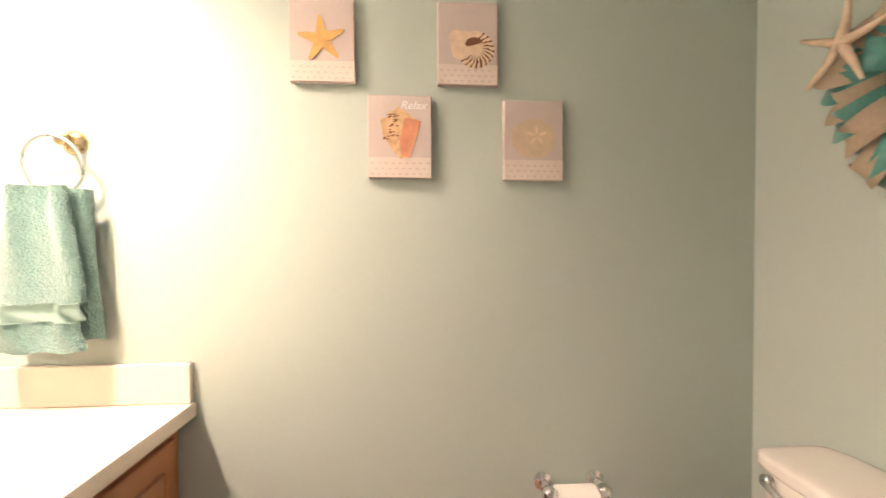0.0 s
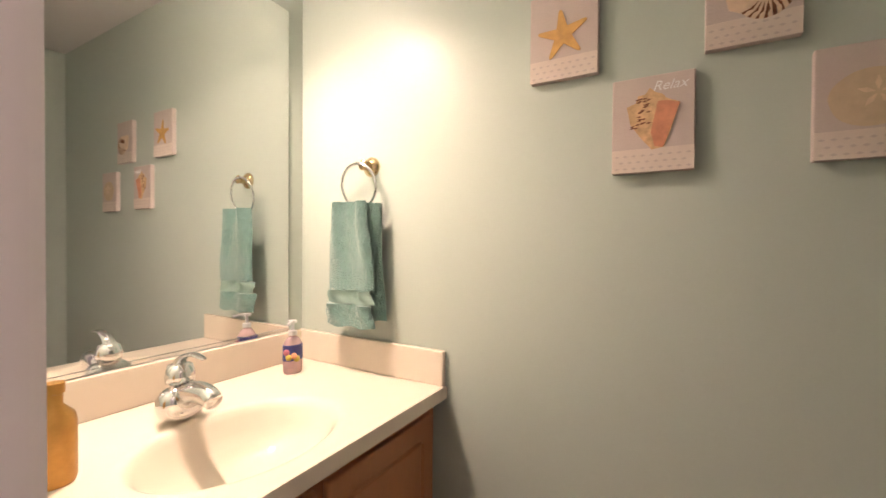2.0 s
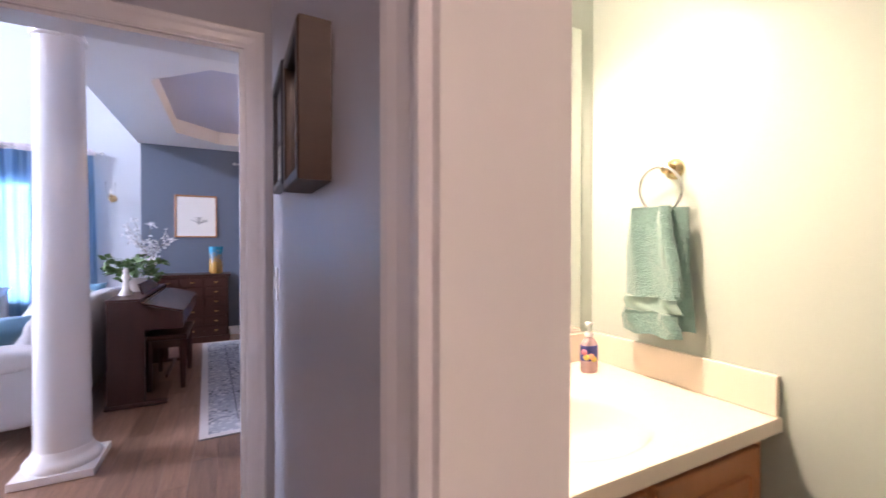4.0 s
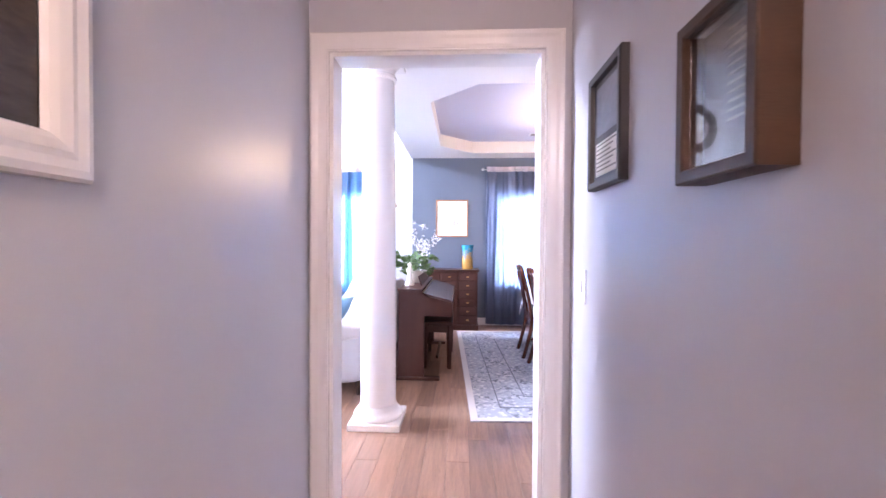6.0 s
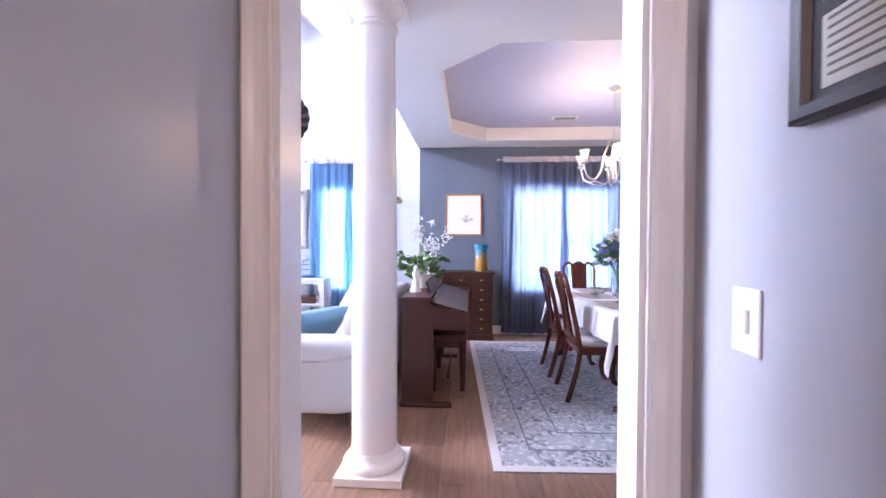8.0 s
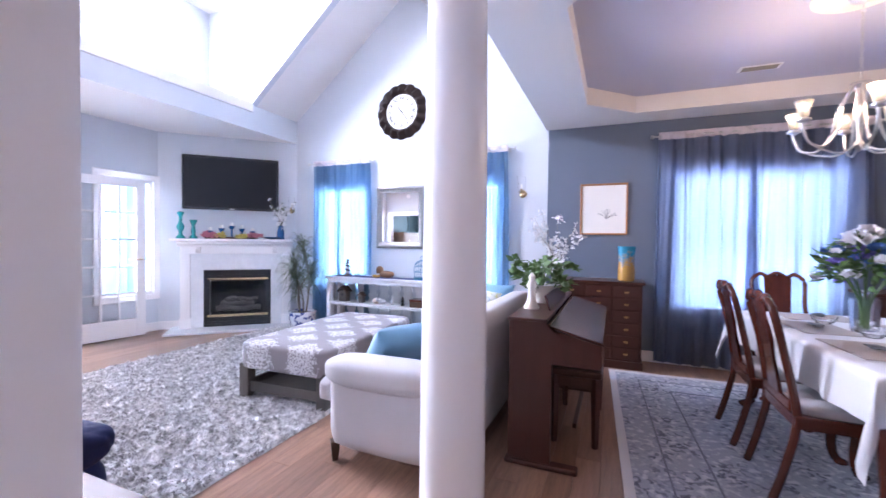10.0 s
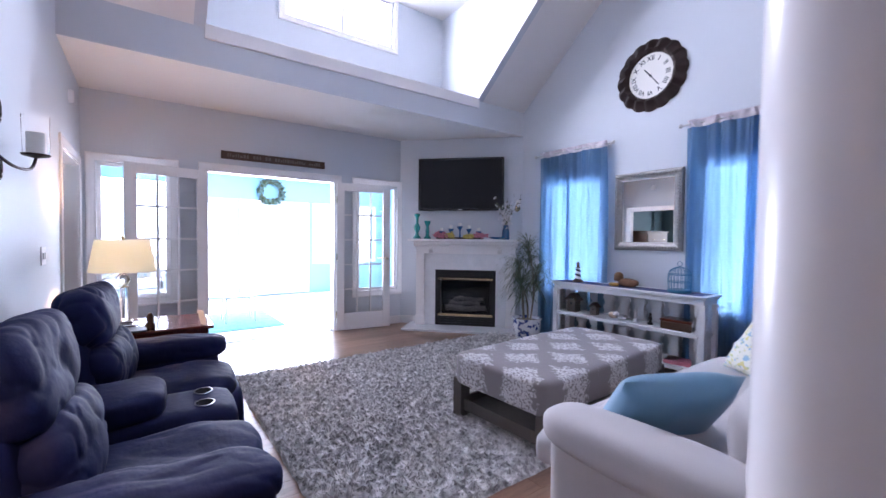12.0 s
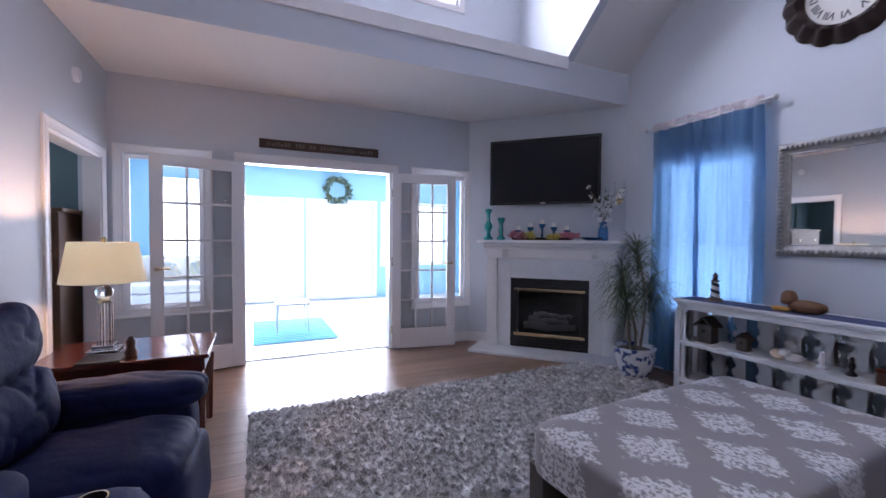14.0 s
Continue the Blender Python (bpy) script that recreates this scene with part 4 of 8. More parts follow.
for j in range(5):
    d = part("drawer", onebox(-0.46, 0.46, 0.25, 0.268, 0.08 + j * 0.275, 0.325 + j * 0.275, 0.006), M_DRESSER, t)
    for x in (-0.25, 0.25):
        bm = NB()
        lathe(bm, [(0.006, 0), (0.006, 0.012), (0.014, 0.018), (0.012, 0.026), (0.0, 0.028)], 12)
        bmesh.ops.transform(bm, matrix=pose(x, 0.268, 0.20 + j * 0.275, -90), verts=bm.verts)
        part("knob", bm, M_BRASS, d)
for x in (-0.46, 0.46):
    for y in (-0.2, 0.2):
        part("foot", onebox(x - 0.04, x + 0.04, y - 0.04, y + 0.04, 0, 0.04), M_DRESSER, t)


# ---- fireplace in the corner ----
def fireplace():
    t = thing("fireplace", mcorner, "white fireplace with marble surround and black gas insert", "fireplace")
    part("hearth", onebox(0.17, 1.79, -0.52, -0.001, 0.0, 0.028, 0.004), M_MARBLE, t, "white marble hearth slab")
    for i, (a, b) in enumerate(((0.30, 0.42), (1.60, 1.72))):
        p = part("pilaster", onebox(a, b, -0.20, -0.001, 0.028, 1.06, 0.004), M_TRIM, t)
        part("plinth", onebox(a - 0.012, b + 0.012, -0.212, -0.201, 0.028, 0.17, 0.004), M_TRIM, p)
        part("fluting", onebox(a + 0.03, b - 0.03, -0.208, -0.2005, 0.22, 1.0, 0.003), M_TRIM, p)
    part("frieze", onebox(0.30, 1.72, -0.20, -0.001, 1.06, 1.19, 0.004), M_TRIM, t)
    for a, b in ((0.42, 0.578), (1.448, 1.60)):
        part("marble_leg", onebox(a, b, -0.165, -0.001, 0.028, 1.06, 0.002), M_MARBLE, t)
    part("marble_header", onebox(0.578, 1.448, -0.165, -0.001, 0.83, 1.06, 0.002), M_MARBLE, t)
    bm = NB()
    prof = [(-0.001, 1.16), (-0.215, 1.16), (-0.225, 1.185), (-0.25, 1.20), (-0.255, 1.225), (-0.27, 1.235), (-0.001, 1.235)]
    ring_mesh(bm, [[(0.27, y, z) for y, z in prof], [(1.75, y, z) for y, z in prof]])
    part("bed_moulding", bm, M_TRIM, t)
    part("mantel_shelf", onebox(0.20, 1.80, -0.32, -0.001, 1.237, 1.272, 0.006), M_TRIM, t)
    for x in (0.52, 1.50):
        bm = NB()
        outline(bm, [(-0.20, 1.16), (-0.24, 1.15), (-0.235, 1.12), (-0.215, 1.09), (-0.20, 1.075)], -0.03, 0.03)
        bmesh.ops.transform(bm, matrix=Matrix(((0, 1, 0, x), (1, 0, 0, 0), (0, 0, 1, 0), (0, 0, 0, 1))), verts=bm.verts)
        part("corbel", bm, M_TRIM, t)
    ins = part("insert", NB_frame(0.578, 1.448, 0.03, 0.83), M_BLACK, t, "black metal gas insert")
    for k in range(3):
        for zz in (0.742 + k * 0.028, 0.052 + k * 0.036):
            part("louvre_fin", onebox(0.62, 1.41, -0.171, -0.1655, zz, zz + 0.014), M_BLACK, ins)
    part("firebox_back", onebox(0.60, 1.43, -0.035, -0.02, 0.05, 0.80), M_BLACK, ins)
    part("louvre", onebox(0.62, 1.41, -0.178, -0.166, 0.685, 0.715, 0.004), M_BRASS, ins, "brass trim bar")
    part("louvre", onebox(0.62, 1.41, -0.178, -0.166, 0.165, 0.20, 0.004), M_BRASS, ins, "brass trim bar")
    g = part("glass", onebox(0.655, 1.375, -0.150, -0.146, 0.22, 0.665), material("smoked_glass", (0.45, 0.45, 0.46), 0.04, vary=0, bump=0, trans=1.0), ins)
    g.visible_shadow = False
    for i, (x0, x1, z, r, yy) in enumerate(((0.72, 1.30, 0.27, 0.045, -0.09), (0.78, 1.22, 0.34, 0.04, -0.07), (0.85, 1.05, 0.41, 0.034, -0.08), (1.0, 1.26, 0.40, 0.032, -0.10))):
        bm = NB()
        pts = [(x0 + (x1 - x0) * k / 8, yy + 0.012 * math.sin(k * 1.7 + i), z + 0.012 * math.sin(k * 1.1 + i * 2)) for k in range(9)]
        tube(bm, pts, r, 9, r * 0.8)
        part("log", bm, M_LOG, ins, "ceramic log", smooth=True)


M_LOG = material("grey_ceramic_log", (0.34, 0.31, 0.29), 0.85, vary=0.5, scale=14, fine=60, bump=0.6)


def NB_frame(x0, x1, z0, z1):
    bm = NB()
    box(bm, x0, x0 + 0.075, -0.165, -0.002, z0, z1, 0.002)
    box(bm, x1 - 0.075, x1, -0.165, -0.002, z0, z1, 0.002)
    box(bm, x0 + 0.075, x1 - 0.075, -0.165, -0.002, z1 - 0.11, z1)
    box(bm, x0 + 0.075, x1 - 0.075, -0.165, -0.002, z0, z0 + 0.13)
    return bm


fireplace()

t = thing("television", mcorner @ pose(0.935, -0.16, 2.055), "large black flat television mounted above the mantel", "television")
part("body", onebox(-0.615, 0.615, 0.0, 0.045, -0.375, 0.375, 0.008), M_BLACK, t)
bm = NB()
frame_sweep(bm, 1.23, 0.75, [(0, 0.0), (0.0, 0.012), (0.006, 0.016), (0.028, 0.014), (0.030, 0.004)])
part("bezel", bm, material("gloss_black_bezel", (0.01, 0.01, 0.012), 0.12, vary=0, bump=0), t)
part("screen", onebox(-0.587, 0.587, -0.006, -0.001, -0.347, 0.347), M_SCREEN, t)
part("badge", onebox(-0.03, 0.03, -0.0165, -0.0145, -0.368, -0.356), M_STEEL, t)
part("wall_mount", onebox(-0.2, 0.2, 0.045, 0.159, -0.15, 0.15, 0.004), M_IRON, t)


# ---- rugs ----
def shag_rug(x0, x1, y0, y1):
    """A thick pile: an uneven sheet with many short tufts."""
    bm = NB()
    nx, ny = 90, 120
    vs = []
    for i in range(nx + 1):
        col = []
        for j in range(ny + 1):
            x, y = x0 + (x1 - x0) * i / nx, y0 + (y1 - y0) * j / ny
            e = min(i, nx - i, j, ny - j)
            z = 0.004 if e == 0 else 0.018 + 0.008 * noise.noise(Vector((x * 14, y * 14, 0))) + 0.005 * noise.noise(Vector((x * 40, y * 40, 3)))
            if e == 0:
                x += 0.012 * noise.noise(Vector((y * 9, x * 9, 1)))
                y += 0.012 * noise.noise(Vector((x * 9, y * 9, 5)))
            col.append(bm.verts.new((x, y, z)))
        vs.append(col)
    for i in range(nx):
        for j in range(ny):
            bm.faces.new((vs[i][j], vs[i + 1][j], vs[i + 1][j + 1], vs[i][j + 1]))
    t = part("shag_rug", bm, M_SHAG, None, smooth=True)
    tagged(t, "thick grey shag rug with a faint white trellis pattern", "rug")
    rng = np.random.default_rng(5)
    n = 120000
    px, py = rng.uniform(x0 + 0.005, x1 - 0.005, n), rng.uniform(y0 + 0.005, y1 - 0.005, n)
    a = rng.uniform(0, 6.283, n)
    ln = rng.uniform(0.022, 0.042, n)
    # locks: neighbouring strands share a lean and meet at one tip
    cell = 0.034
    gx, gy = np.floor(px / cell), np.floor(py / cell)
    h1 = np.sin(gx * 12.9898 + gy * 78.233) * 43758.5453
    h1 -= np.floor(h1)
    h2 = np.sin(gx * 39.346 + gy * 11.135) * 24634.6345
    h2 -= np.floor(h2)
    mx, my = (gx + 0.5) * cell + np.cos(h1 * 6.283) * (0.012 + 0.030 * h2), (gy + 0.5) * cell + np.sin(h1 * 6.283) * (0.012 + 0.030 * h2)
    wx, wy = np.cos(a + 1.57) * 0.0062, np.sin(a + 1.57) * 0.0062
    tx, ty, tz = px * 0.35 + mx * 0.65 + np.cos(a) * 0.006, py * 0.35 + my * 0.65 + np.sin(a) * 0.006, 0.012 + ln * (0.40 + 0.55 * h2)
    V = np.empty((n, 3, 3))
    V[:, 0] = np.stack([px - wx, py - wy, np.full(n, 0.012)], 1)
    V[:, 1] = np.stack([px + wx, py + wy, np.full(n, 0.012)], 1)
    V[:, 2] = np.stack([tx, ty, tz], 1)
    me = bpy.data.meshes.new("pile")
    me.from_pydata(V.reshape(-1, 3).tolist(), [], np.arange(3 * n).reshape(-1, 3).tolist())
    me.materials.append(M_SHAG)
    o = new("pile", me)
    o.parent = t
    tagged(o, "", "", "", "stuff")


shag_rug(-4.42, -1.83, 1.12, 4.42)


# ---- ottoman ----
def ottoman():
    t = thing("ottoman", pose(-2.31, 3.07, 0.02, 0, 0, 3.2), "upholstered ottoman in taupe and white damask on a grey wooden frame", "ottoman")
    w, d = 0.82, 1.54
    part("cushion", soft(NB(), 0, 0, 0.335, w + 0.03, d + 0.03, 0.23, 11, 24, 0.007, 3, 2), M_DAMASK, t, "taupe and white damask cushion", smooth=True)
    part("apron", onebox(-w / 2 + 0.03, w / 2 - 0.03, -d / 2 + 0.03, d / 2 - 0.03, 0.235, 0.275), M_GREYWOOD, t)
    for x in (-w / 2 + 0.045, w / 2 - 0.045):
        for y in (-d / 2 + 0.045, d / 2 - 0.045):
            part("leg", onebox(x - 0.042, x + 0.042, y - 0.042, y + 0.042, 0, 0.27, 0.004), M_GREYWOOD, t)
    sh = part("tray_shelf", onebox(-w / 2 + 0.05, w / 2 - 0.05, -d / 2 + 0.05, d / 2 - 0.05, 0.05, 0.07), M_GREYWOOD, t)
    for a, b, c, e in ((-w / 2 + 0.088, w / 2 - 0.088, -d / 2 + 0.03, -d / 2 + 0.05), (-w / 2 + 0.088, w / 2 - 0.088, d / 2 - 0.05, d / 2 - 0.03), (-w / 2 + 0.03, -w / 2 + 0.05, -d / 2 + 0.088, d / 2 - 0.088), (w / 2 - 0.05, w / 2 - 0.03, -d / 2 + 0.088, d / 2 - 0.088)):
        part("rim", onebox(a, b, c, e, 0.045, 0.125, 0.003), M_GREYWOOD, sh)


ottoman()


# ---- cream sofa ----
def sofa():
    t = thing("sofa", pose(-1.07, 2.83, 0), "cream upholstered sofa with rolled arms and dark tapered feet", "sofa")
    # faces -x; its length runs along y
    part("base", soft(NB(), 0.0, 0, 0.22, 0.80, 2.10, 0.24, 9, 8, 0.004), M_CREAM, t, smooth=True)
    for y in (-0.96, 0.96):
        a = part("arm", soft(NB(), 0.02, y, 0.36, 0.72, 0.21, 0.50, 6, 10, 0.004), M_CREAM, t, smooth=True)
        part("arm_pad", soft(NB(), 0.0, y + (0.015 if y > 0 else -0.015), 0.545, 0.76, 0.25, 0.17, 3.4, 12, 0.006, 4, y), M_CREAM, a, smooth=True)
    for y in (-0.44, 0.44):
        part("seat_cushion", soft(NB(), -0.07, y, 0.415, 0.72, 0.87, 0.17, 6, 12, 0.012, 3, y), M_CREAM, t, smooth=True)
    part("seat_front", soft(NB(), -0.40, 0, 0.40, 0.12, 2.02, 0.17, 6, 8, 0.004), M_CREAM, t, smooth=True)
    part("backrest", soft(NB(), 0.37, 0, 0.48, 0.17, 2.06, 0.74, 6, 10, 0.006, m=None), M_CREAM, t, smooth=True)
    for i, y in enumerate((-0.44, 0.44)):
        part("back_cushion", soft(NB(), 0.29, y, 0.60, 0.22, 0.84, 0.36, 4, 12, 0.02, 3, i, m=Matrix.Translation((0.19, y, 0.6)) @ pose(0, 0, 0, 0, -10, 0) @ Matrix.Translation((-0.19, -y, -0.6))), M_CREAM, t, smooth=True)
    for x in (-0.34, 0.32):
        for y in (-0.98, 0.98):
            bm = NB()
            lathe(bm, [(0.022, 0), (0.038, 0.115)], 4, x, y)
            part("foot", bm, M_WALNUT, t)


sofa()


def throw_pillow(m, mat, label, seed, w=0.5):
    k = thing("throw_pillow", m, label, "cushion")
    bm = NB()
    n = 16
    sides = []
    for s in (1, -1):
        vs = []
        for i in range(n + 1):
            row = []
            for j in range(n + 1):
                u, v = 2 * i / n - 1, 2 * j / n - 1
                pinch = 1 - 0.10 * (1 - abs(u) ** 2) * abs(v) ** 6 - 0.10 * (1 - abs(v) ** 2) * abs(u) ** 6
                th = 0.085 * ((1 - u ** 4) * (1 - v ** 4)) ** 0.5
                th += 0.008 * noise.noise(Vector((u * 2.5 + seed, v * 2.5, s)))* (1 - max(abs(u), abs(v)))
                row.append(bm.verts.new((u * w / 2 * pinch, s * th, v * w / 2 * pinch)))
            vs.append(row)
        for i in range(n):
            for j in range(n):
                bm.faces.new((vs[i][j], vs[i + 1][j], vs[i + 1][j + 1], vs[i][j + 1]))
    bmesh.ops.remove_doubles(bm, verts=bm.verts, dist=0.0005)
    part("cover", bm, mat, k, smooth=True)


throw_pillow(pose(-1.18, 2.20, 0.565, 38, 0, 62), M_PILLOWB, "plain blue satin cushion leaning in the sofa corner", 1, 0.50)
throw_pillow(pose(-1.08, 3.33, 0.68, -32, 8, -30), M_FLORAL, "blue and yellow floral cushion on the sofa", 2, 0.46)
throw_pillow(pose(-1.00, 3.60, 0.68, -24, 0, -22), M_PILLOWB, "plain blue satin cushion on the sofa", 3, 0.46)


# near-black without gloss, stands for the shade inside the cup holders
M_CUPSHADE = material("cup_shade_black", (0.006, 0.006, 0.008), 0.95, vary=0.1, bump=0.05, spec=0.05)


# ---- navy reclining loveseat with a console between its seats ----
def loveseat():
    t = thing("reclining_loveseat", pose(-2.66, 0.05, 0, 0, 0, -3.5) @ Matrix.Diagonal((1.0, 0.88, 1.0, 1.0)), "navy blue reclining loveseat with a cup-holder console", "loveseat")
    part("base", soft(NB(), 0, 0.47, 0.17, 2.06, 0.80, 0.26, 9, 8), M_NAVY, t, smooth=True)
    for s in (-1, 1):
        a = part("arm", soft(NB(), s * 0.93, 0.48, 0.30, 0.25, 0.86, 0.50, 5, 10, 0.012, 4, s), M_NAVY, t, smooth=True)
        part("arm_pad", soft(NB(), s * 0.93, 0.50, 0.54, 0.29, 0.92, 0.17, 3.2, 30, 0.014, 5, s + 3, crease=0.006), M_NAVY, a, smooth=True)
    for s in (-1, 1):
        x = s * 0.52
        part("seat", soft(NB(), x, 0.60, 0.38, 0.58, 0.74, 0.24, 4, 30, 0.025, 3.5, s + 9, crease=0.006), M_NAVY, t, smooth=True)
        part("footrest", soft(NB(), x, 0.94, 0.25, 0.56, 0.12, 0.34, 4, 10, 0.02, 4, s), M_NAVY, t, smooth=True)
        lean = Matrix.Translation((x, 0.24, 0.45)) @ pose(0, 0, 0, 14) @ Matrix.Translation((-x, -0.24, -0.45))
        b = part("backrest", soft(NB(), x, 0.20, 0.62, 0.66, 0.26, 0.62, 4, 14, 0.025, 4, s + 5, m=lean), M_NAVY, t, smooth=True)
        part("head_cushion", soft(NB(), x, 0.30, 0.86, 0.62, 0.24, 0.32, 3.2, 40, 0.030, 4, s + 11, m=lean, crease=0.011), M_NAVY, b, smooth=True)
        part("lumbar_cushion", soft(NB(), x, 0.33, 0.60, 0.58, 0.22, 0.30, 3.0, 40, 0.030, 4, s + 21, m=lean, crease=0.010), M_NAVY, b, smooth=True)
    c = part("console", soft(NB(), 0, 0.52, 0.27, 0.40, 0.80, 0.46, 8, 8, 0.004), M_NAVY, t, smooth=True)
    part("console_lid", soft(NB(), 0, 0.36, 0.54, 0.38, 0.46, 0.14, 4, 12, 0.012, 5, 1), M_NAVY, c, smooth=True)
    for x in (-0.085, 0.085):
        bm = NB()
        ring_mesh(bm, [[(x + r * math.cos(2 * math.pi * i / 28), 0.76 + r * math.sin(2 * math.pi * i / 28), 0.50 + z) for i in range(28)] for r, z in ((0.043, -0.004), (0.048, 0.004), (0.047, 0.008), (0.043, 0.008), (0.042, -0.004))], True, False)
        part("cup_holder", bm, M_CHROME, c, "chrome-rimmed cup holder", smooth=50)
        # no recess is cut: a flat black disc imitates the cup's shaded depth
        bm = NB()
        lathe(bm, [(0.001, 0.0), (0.0425, 0.001)], 24, x, 0.76, 0.502)
        part("cup_shade_disc", bm, M_CUPSHADE, c)
    for x in (-0.95, 0.95):
        for y in (0.12, 0.82):
            part("foot", onebox(x - 0.03, x + 0.03, y - 0.03, y + 0.03, 0, 0.05), M_BLACK, t)


loveseat()


def end_table(m, w, d, h, label, mat):
    t = thing("end_table", m, label, "table")
    part("tabletop", onebox(-w / 2, w / 2, -d / 2, d / 2, h - 0.028, h, 0.008), mat, t)
    part("apron", onebox(-w / 2 + 0.04, w / 2 - 0.04, -d / 2 + 0.04, d / 2 - 0.04, h - 0.13, h - 0.028, 0.003), mat, t)
    for x in (-w / 2 + 0.05, w / 2 - 0.05):
        for y in (-d / 2 + 0.05, d / 2 - 0.05):
            bm = NB()
            lathe(bm, [(0.020, 0), (0.026, h * 0.5), (0.032, h - 0.13)], 4, x, y)
            part("leg", bm, mat, t)
    part("drawer", onebox(-w / 2 + 0.08, w / 2 - 0.08, d / 2 - 0.04, d / 2 - 0.028, h - 0.118, h - 0.04, 0.004), mat, t)


end_table(pose(-4.24, 0.50, 0), 0.62, 0.84, 0.60, "reddish wooden end table beside the loveseat", M_CHERRYH)
end_table(pose(-1.24, 0.26, 0), 0.52, 0.66, 0.60, "dark wooden end table beside the loveseat", M_WALNUT)


def table_lamp(m, energy):
    t = thing("table_lamp", m, "lit table lamp with crystal column and linen drum shade", "lamp", "table lamps")
    bm = NB()
    box(bm, -0.075, 0.075, -0.075, 0.075, 0, 0.022, 0.004)
    box(bm, -0.055, 0.055, -0.055, 0.055, 0.022, 0.05, 0.006)
    part("base", bm, M_CHROME, t, "chrome stepped base")
    for x in (-0.022, 0.022):
        for y in (-0.022, 0.022):
            bm = NB()
            lathe(bm, [(0.014, 0.05), (0.014, 0.29)], 6, x, y)
            g = part("crystal_rod", bm, M_GLASS, t)
            g.visible_shadow = False
    bm = NB()
    lathe(bm, [(0.012, 0.29), (0.034, 0.295), (0.034, 0.305), (0.012, 0.31)], 20)
    part("collar", bm, M_BRASS, t, smooth=40)
    bm = NB()
    bmesh.ops.create_uvsphere(bm, u_segments=20, v_segments=12, radius=0.045, matrix=Matrix.Translation((0, 0, 0.355)))
    g = part("crystal_ball", bm, M_GLASS, t, smooth=False)
    g.visible_shadow = False
    bm = NB()
    tube(bm, [(0, 0, 0.395), (0, 0, 0.655)], 0.006, 8)
    lathe(bm, [(0.010, 0.65), (0.014, 0.665), (0.010, 0.68)], 12)
    part("stem", bm, M_BRASS, t)
    bm = NB()
    seg = 48
    ring_mesh(bm, [[(r * math.cos(2 * math.pi * i / seg), r * math.sin(2 * math.pi * i / seg), z) for i in range(seg)] for r, z in ((0.205, 0.415), (0.165, 0.65), (0.162, 0.65), (0.202, 0.415))], True, False)
    part("shade", bm, M_SHADEGLOW, t, "cream linen drum shade", smooth=40)
    bm = NB()
    bmesh.ops.create_uvsphere(bm, u_segments=14, v_segments=10, radius=0.028, matrix=Matrix.Translation((0, 0, 0.49)))
    part("bulb", bm, M_LITBULB, t, smooth=True)
    lamp("table_lamp_light", "POINT", (m.translation.x, m.translation.y, m.translation.z + 0.55), energy, (1.0, 0.62, 0.38), 0.03)


table_lamp(pose(-4.22, 0.36, 0.60), 60)
table_lamp(pose(-1.37, 0.04, 0.60), 20)
t = thing("tray", pose(-4.10, 0.40, 0.60), "small dark tray on the end table", "tray")
part("dish", onebox(-0.02, 0.17, -0.10, 0.10, 0, 0.012, 0.004), M_BLACK, t)
t = thing("ornament", pose(-4.06, 0.52, 0.60), "small carved wooden ornament on the end table", "ornament")
bm = NB()
lathe(bm, [(0.03, 0), (0.034, 0.02), (0.02, 0.05), (0.026, 0.08), (0.012, 0.11)], 14)
part("body", bm, M_WALNUT, t, smooth=40)
t = thing("paper", pose(-3.97, 0.86, 0.60, 0, 0, 20), "folded white paper standing on the end table", "paper")
part("sheet", onebox(-0.05, 0.05, -0.004, 0.004, 0.0, 0.12, 0.001, m=pose(0, 0, 0.0, 14)), M_PAPER, t)


# ---- console table under the mirror ----
def sawn_board(z0, z1, half=0.072, one_sided=False):
    """A flat board sawn to a baluster outline, thickness along y; its foot at z0."""
    h = z1 - z0
    prof = [(1.0, 0.0), (1.0, 0.05), (0.62, 0.07), (0.52, 0.12), (0.72, 0.17), (0.95, 0.25), (1.0, 0.32), (0.88, 0.39), (0.60, 0.44), (0.50, 0.48), (0.50, 0.52), (0.60, 0.56), (0.88, 0.61), (1.0, 0.68), (0.95, 0.75), (0.72, 0.83), (0.52, 0.88), (0.62, 0.93), (1.0, 0.95), (1.0, 1.0)]
    r = [(half * a, z0 + h * b) for a, b in prof]
    l = [(0.0 if one_sided else -x, z) for x, z in reversed(r)]
    if one_sided:
        l = [(0.0, z1), (0.0, z0)]
    return outline(NB(), r + l, -0.009, 0.009)


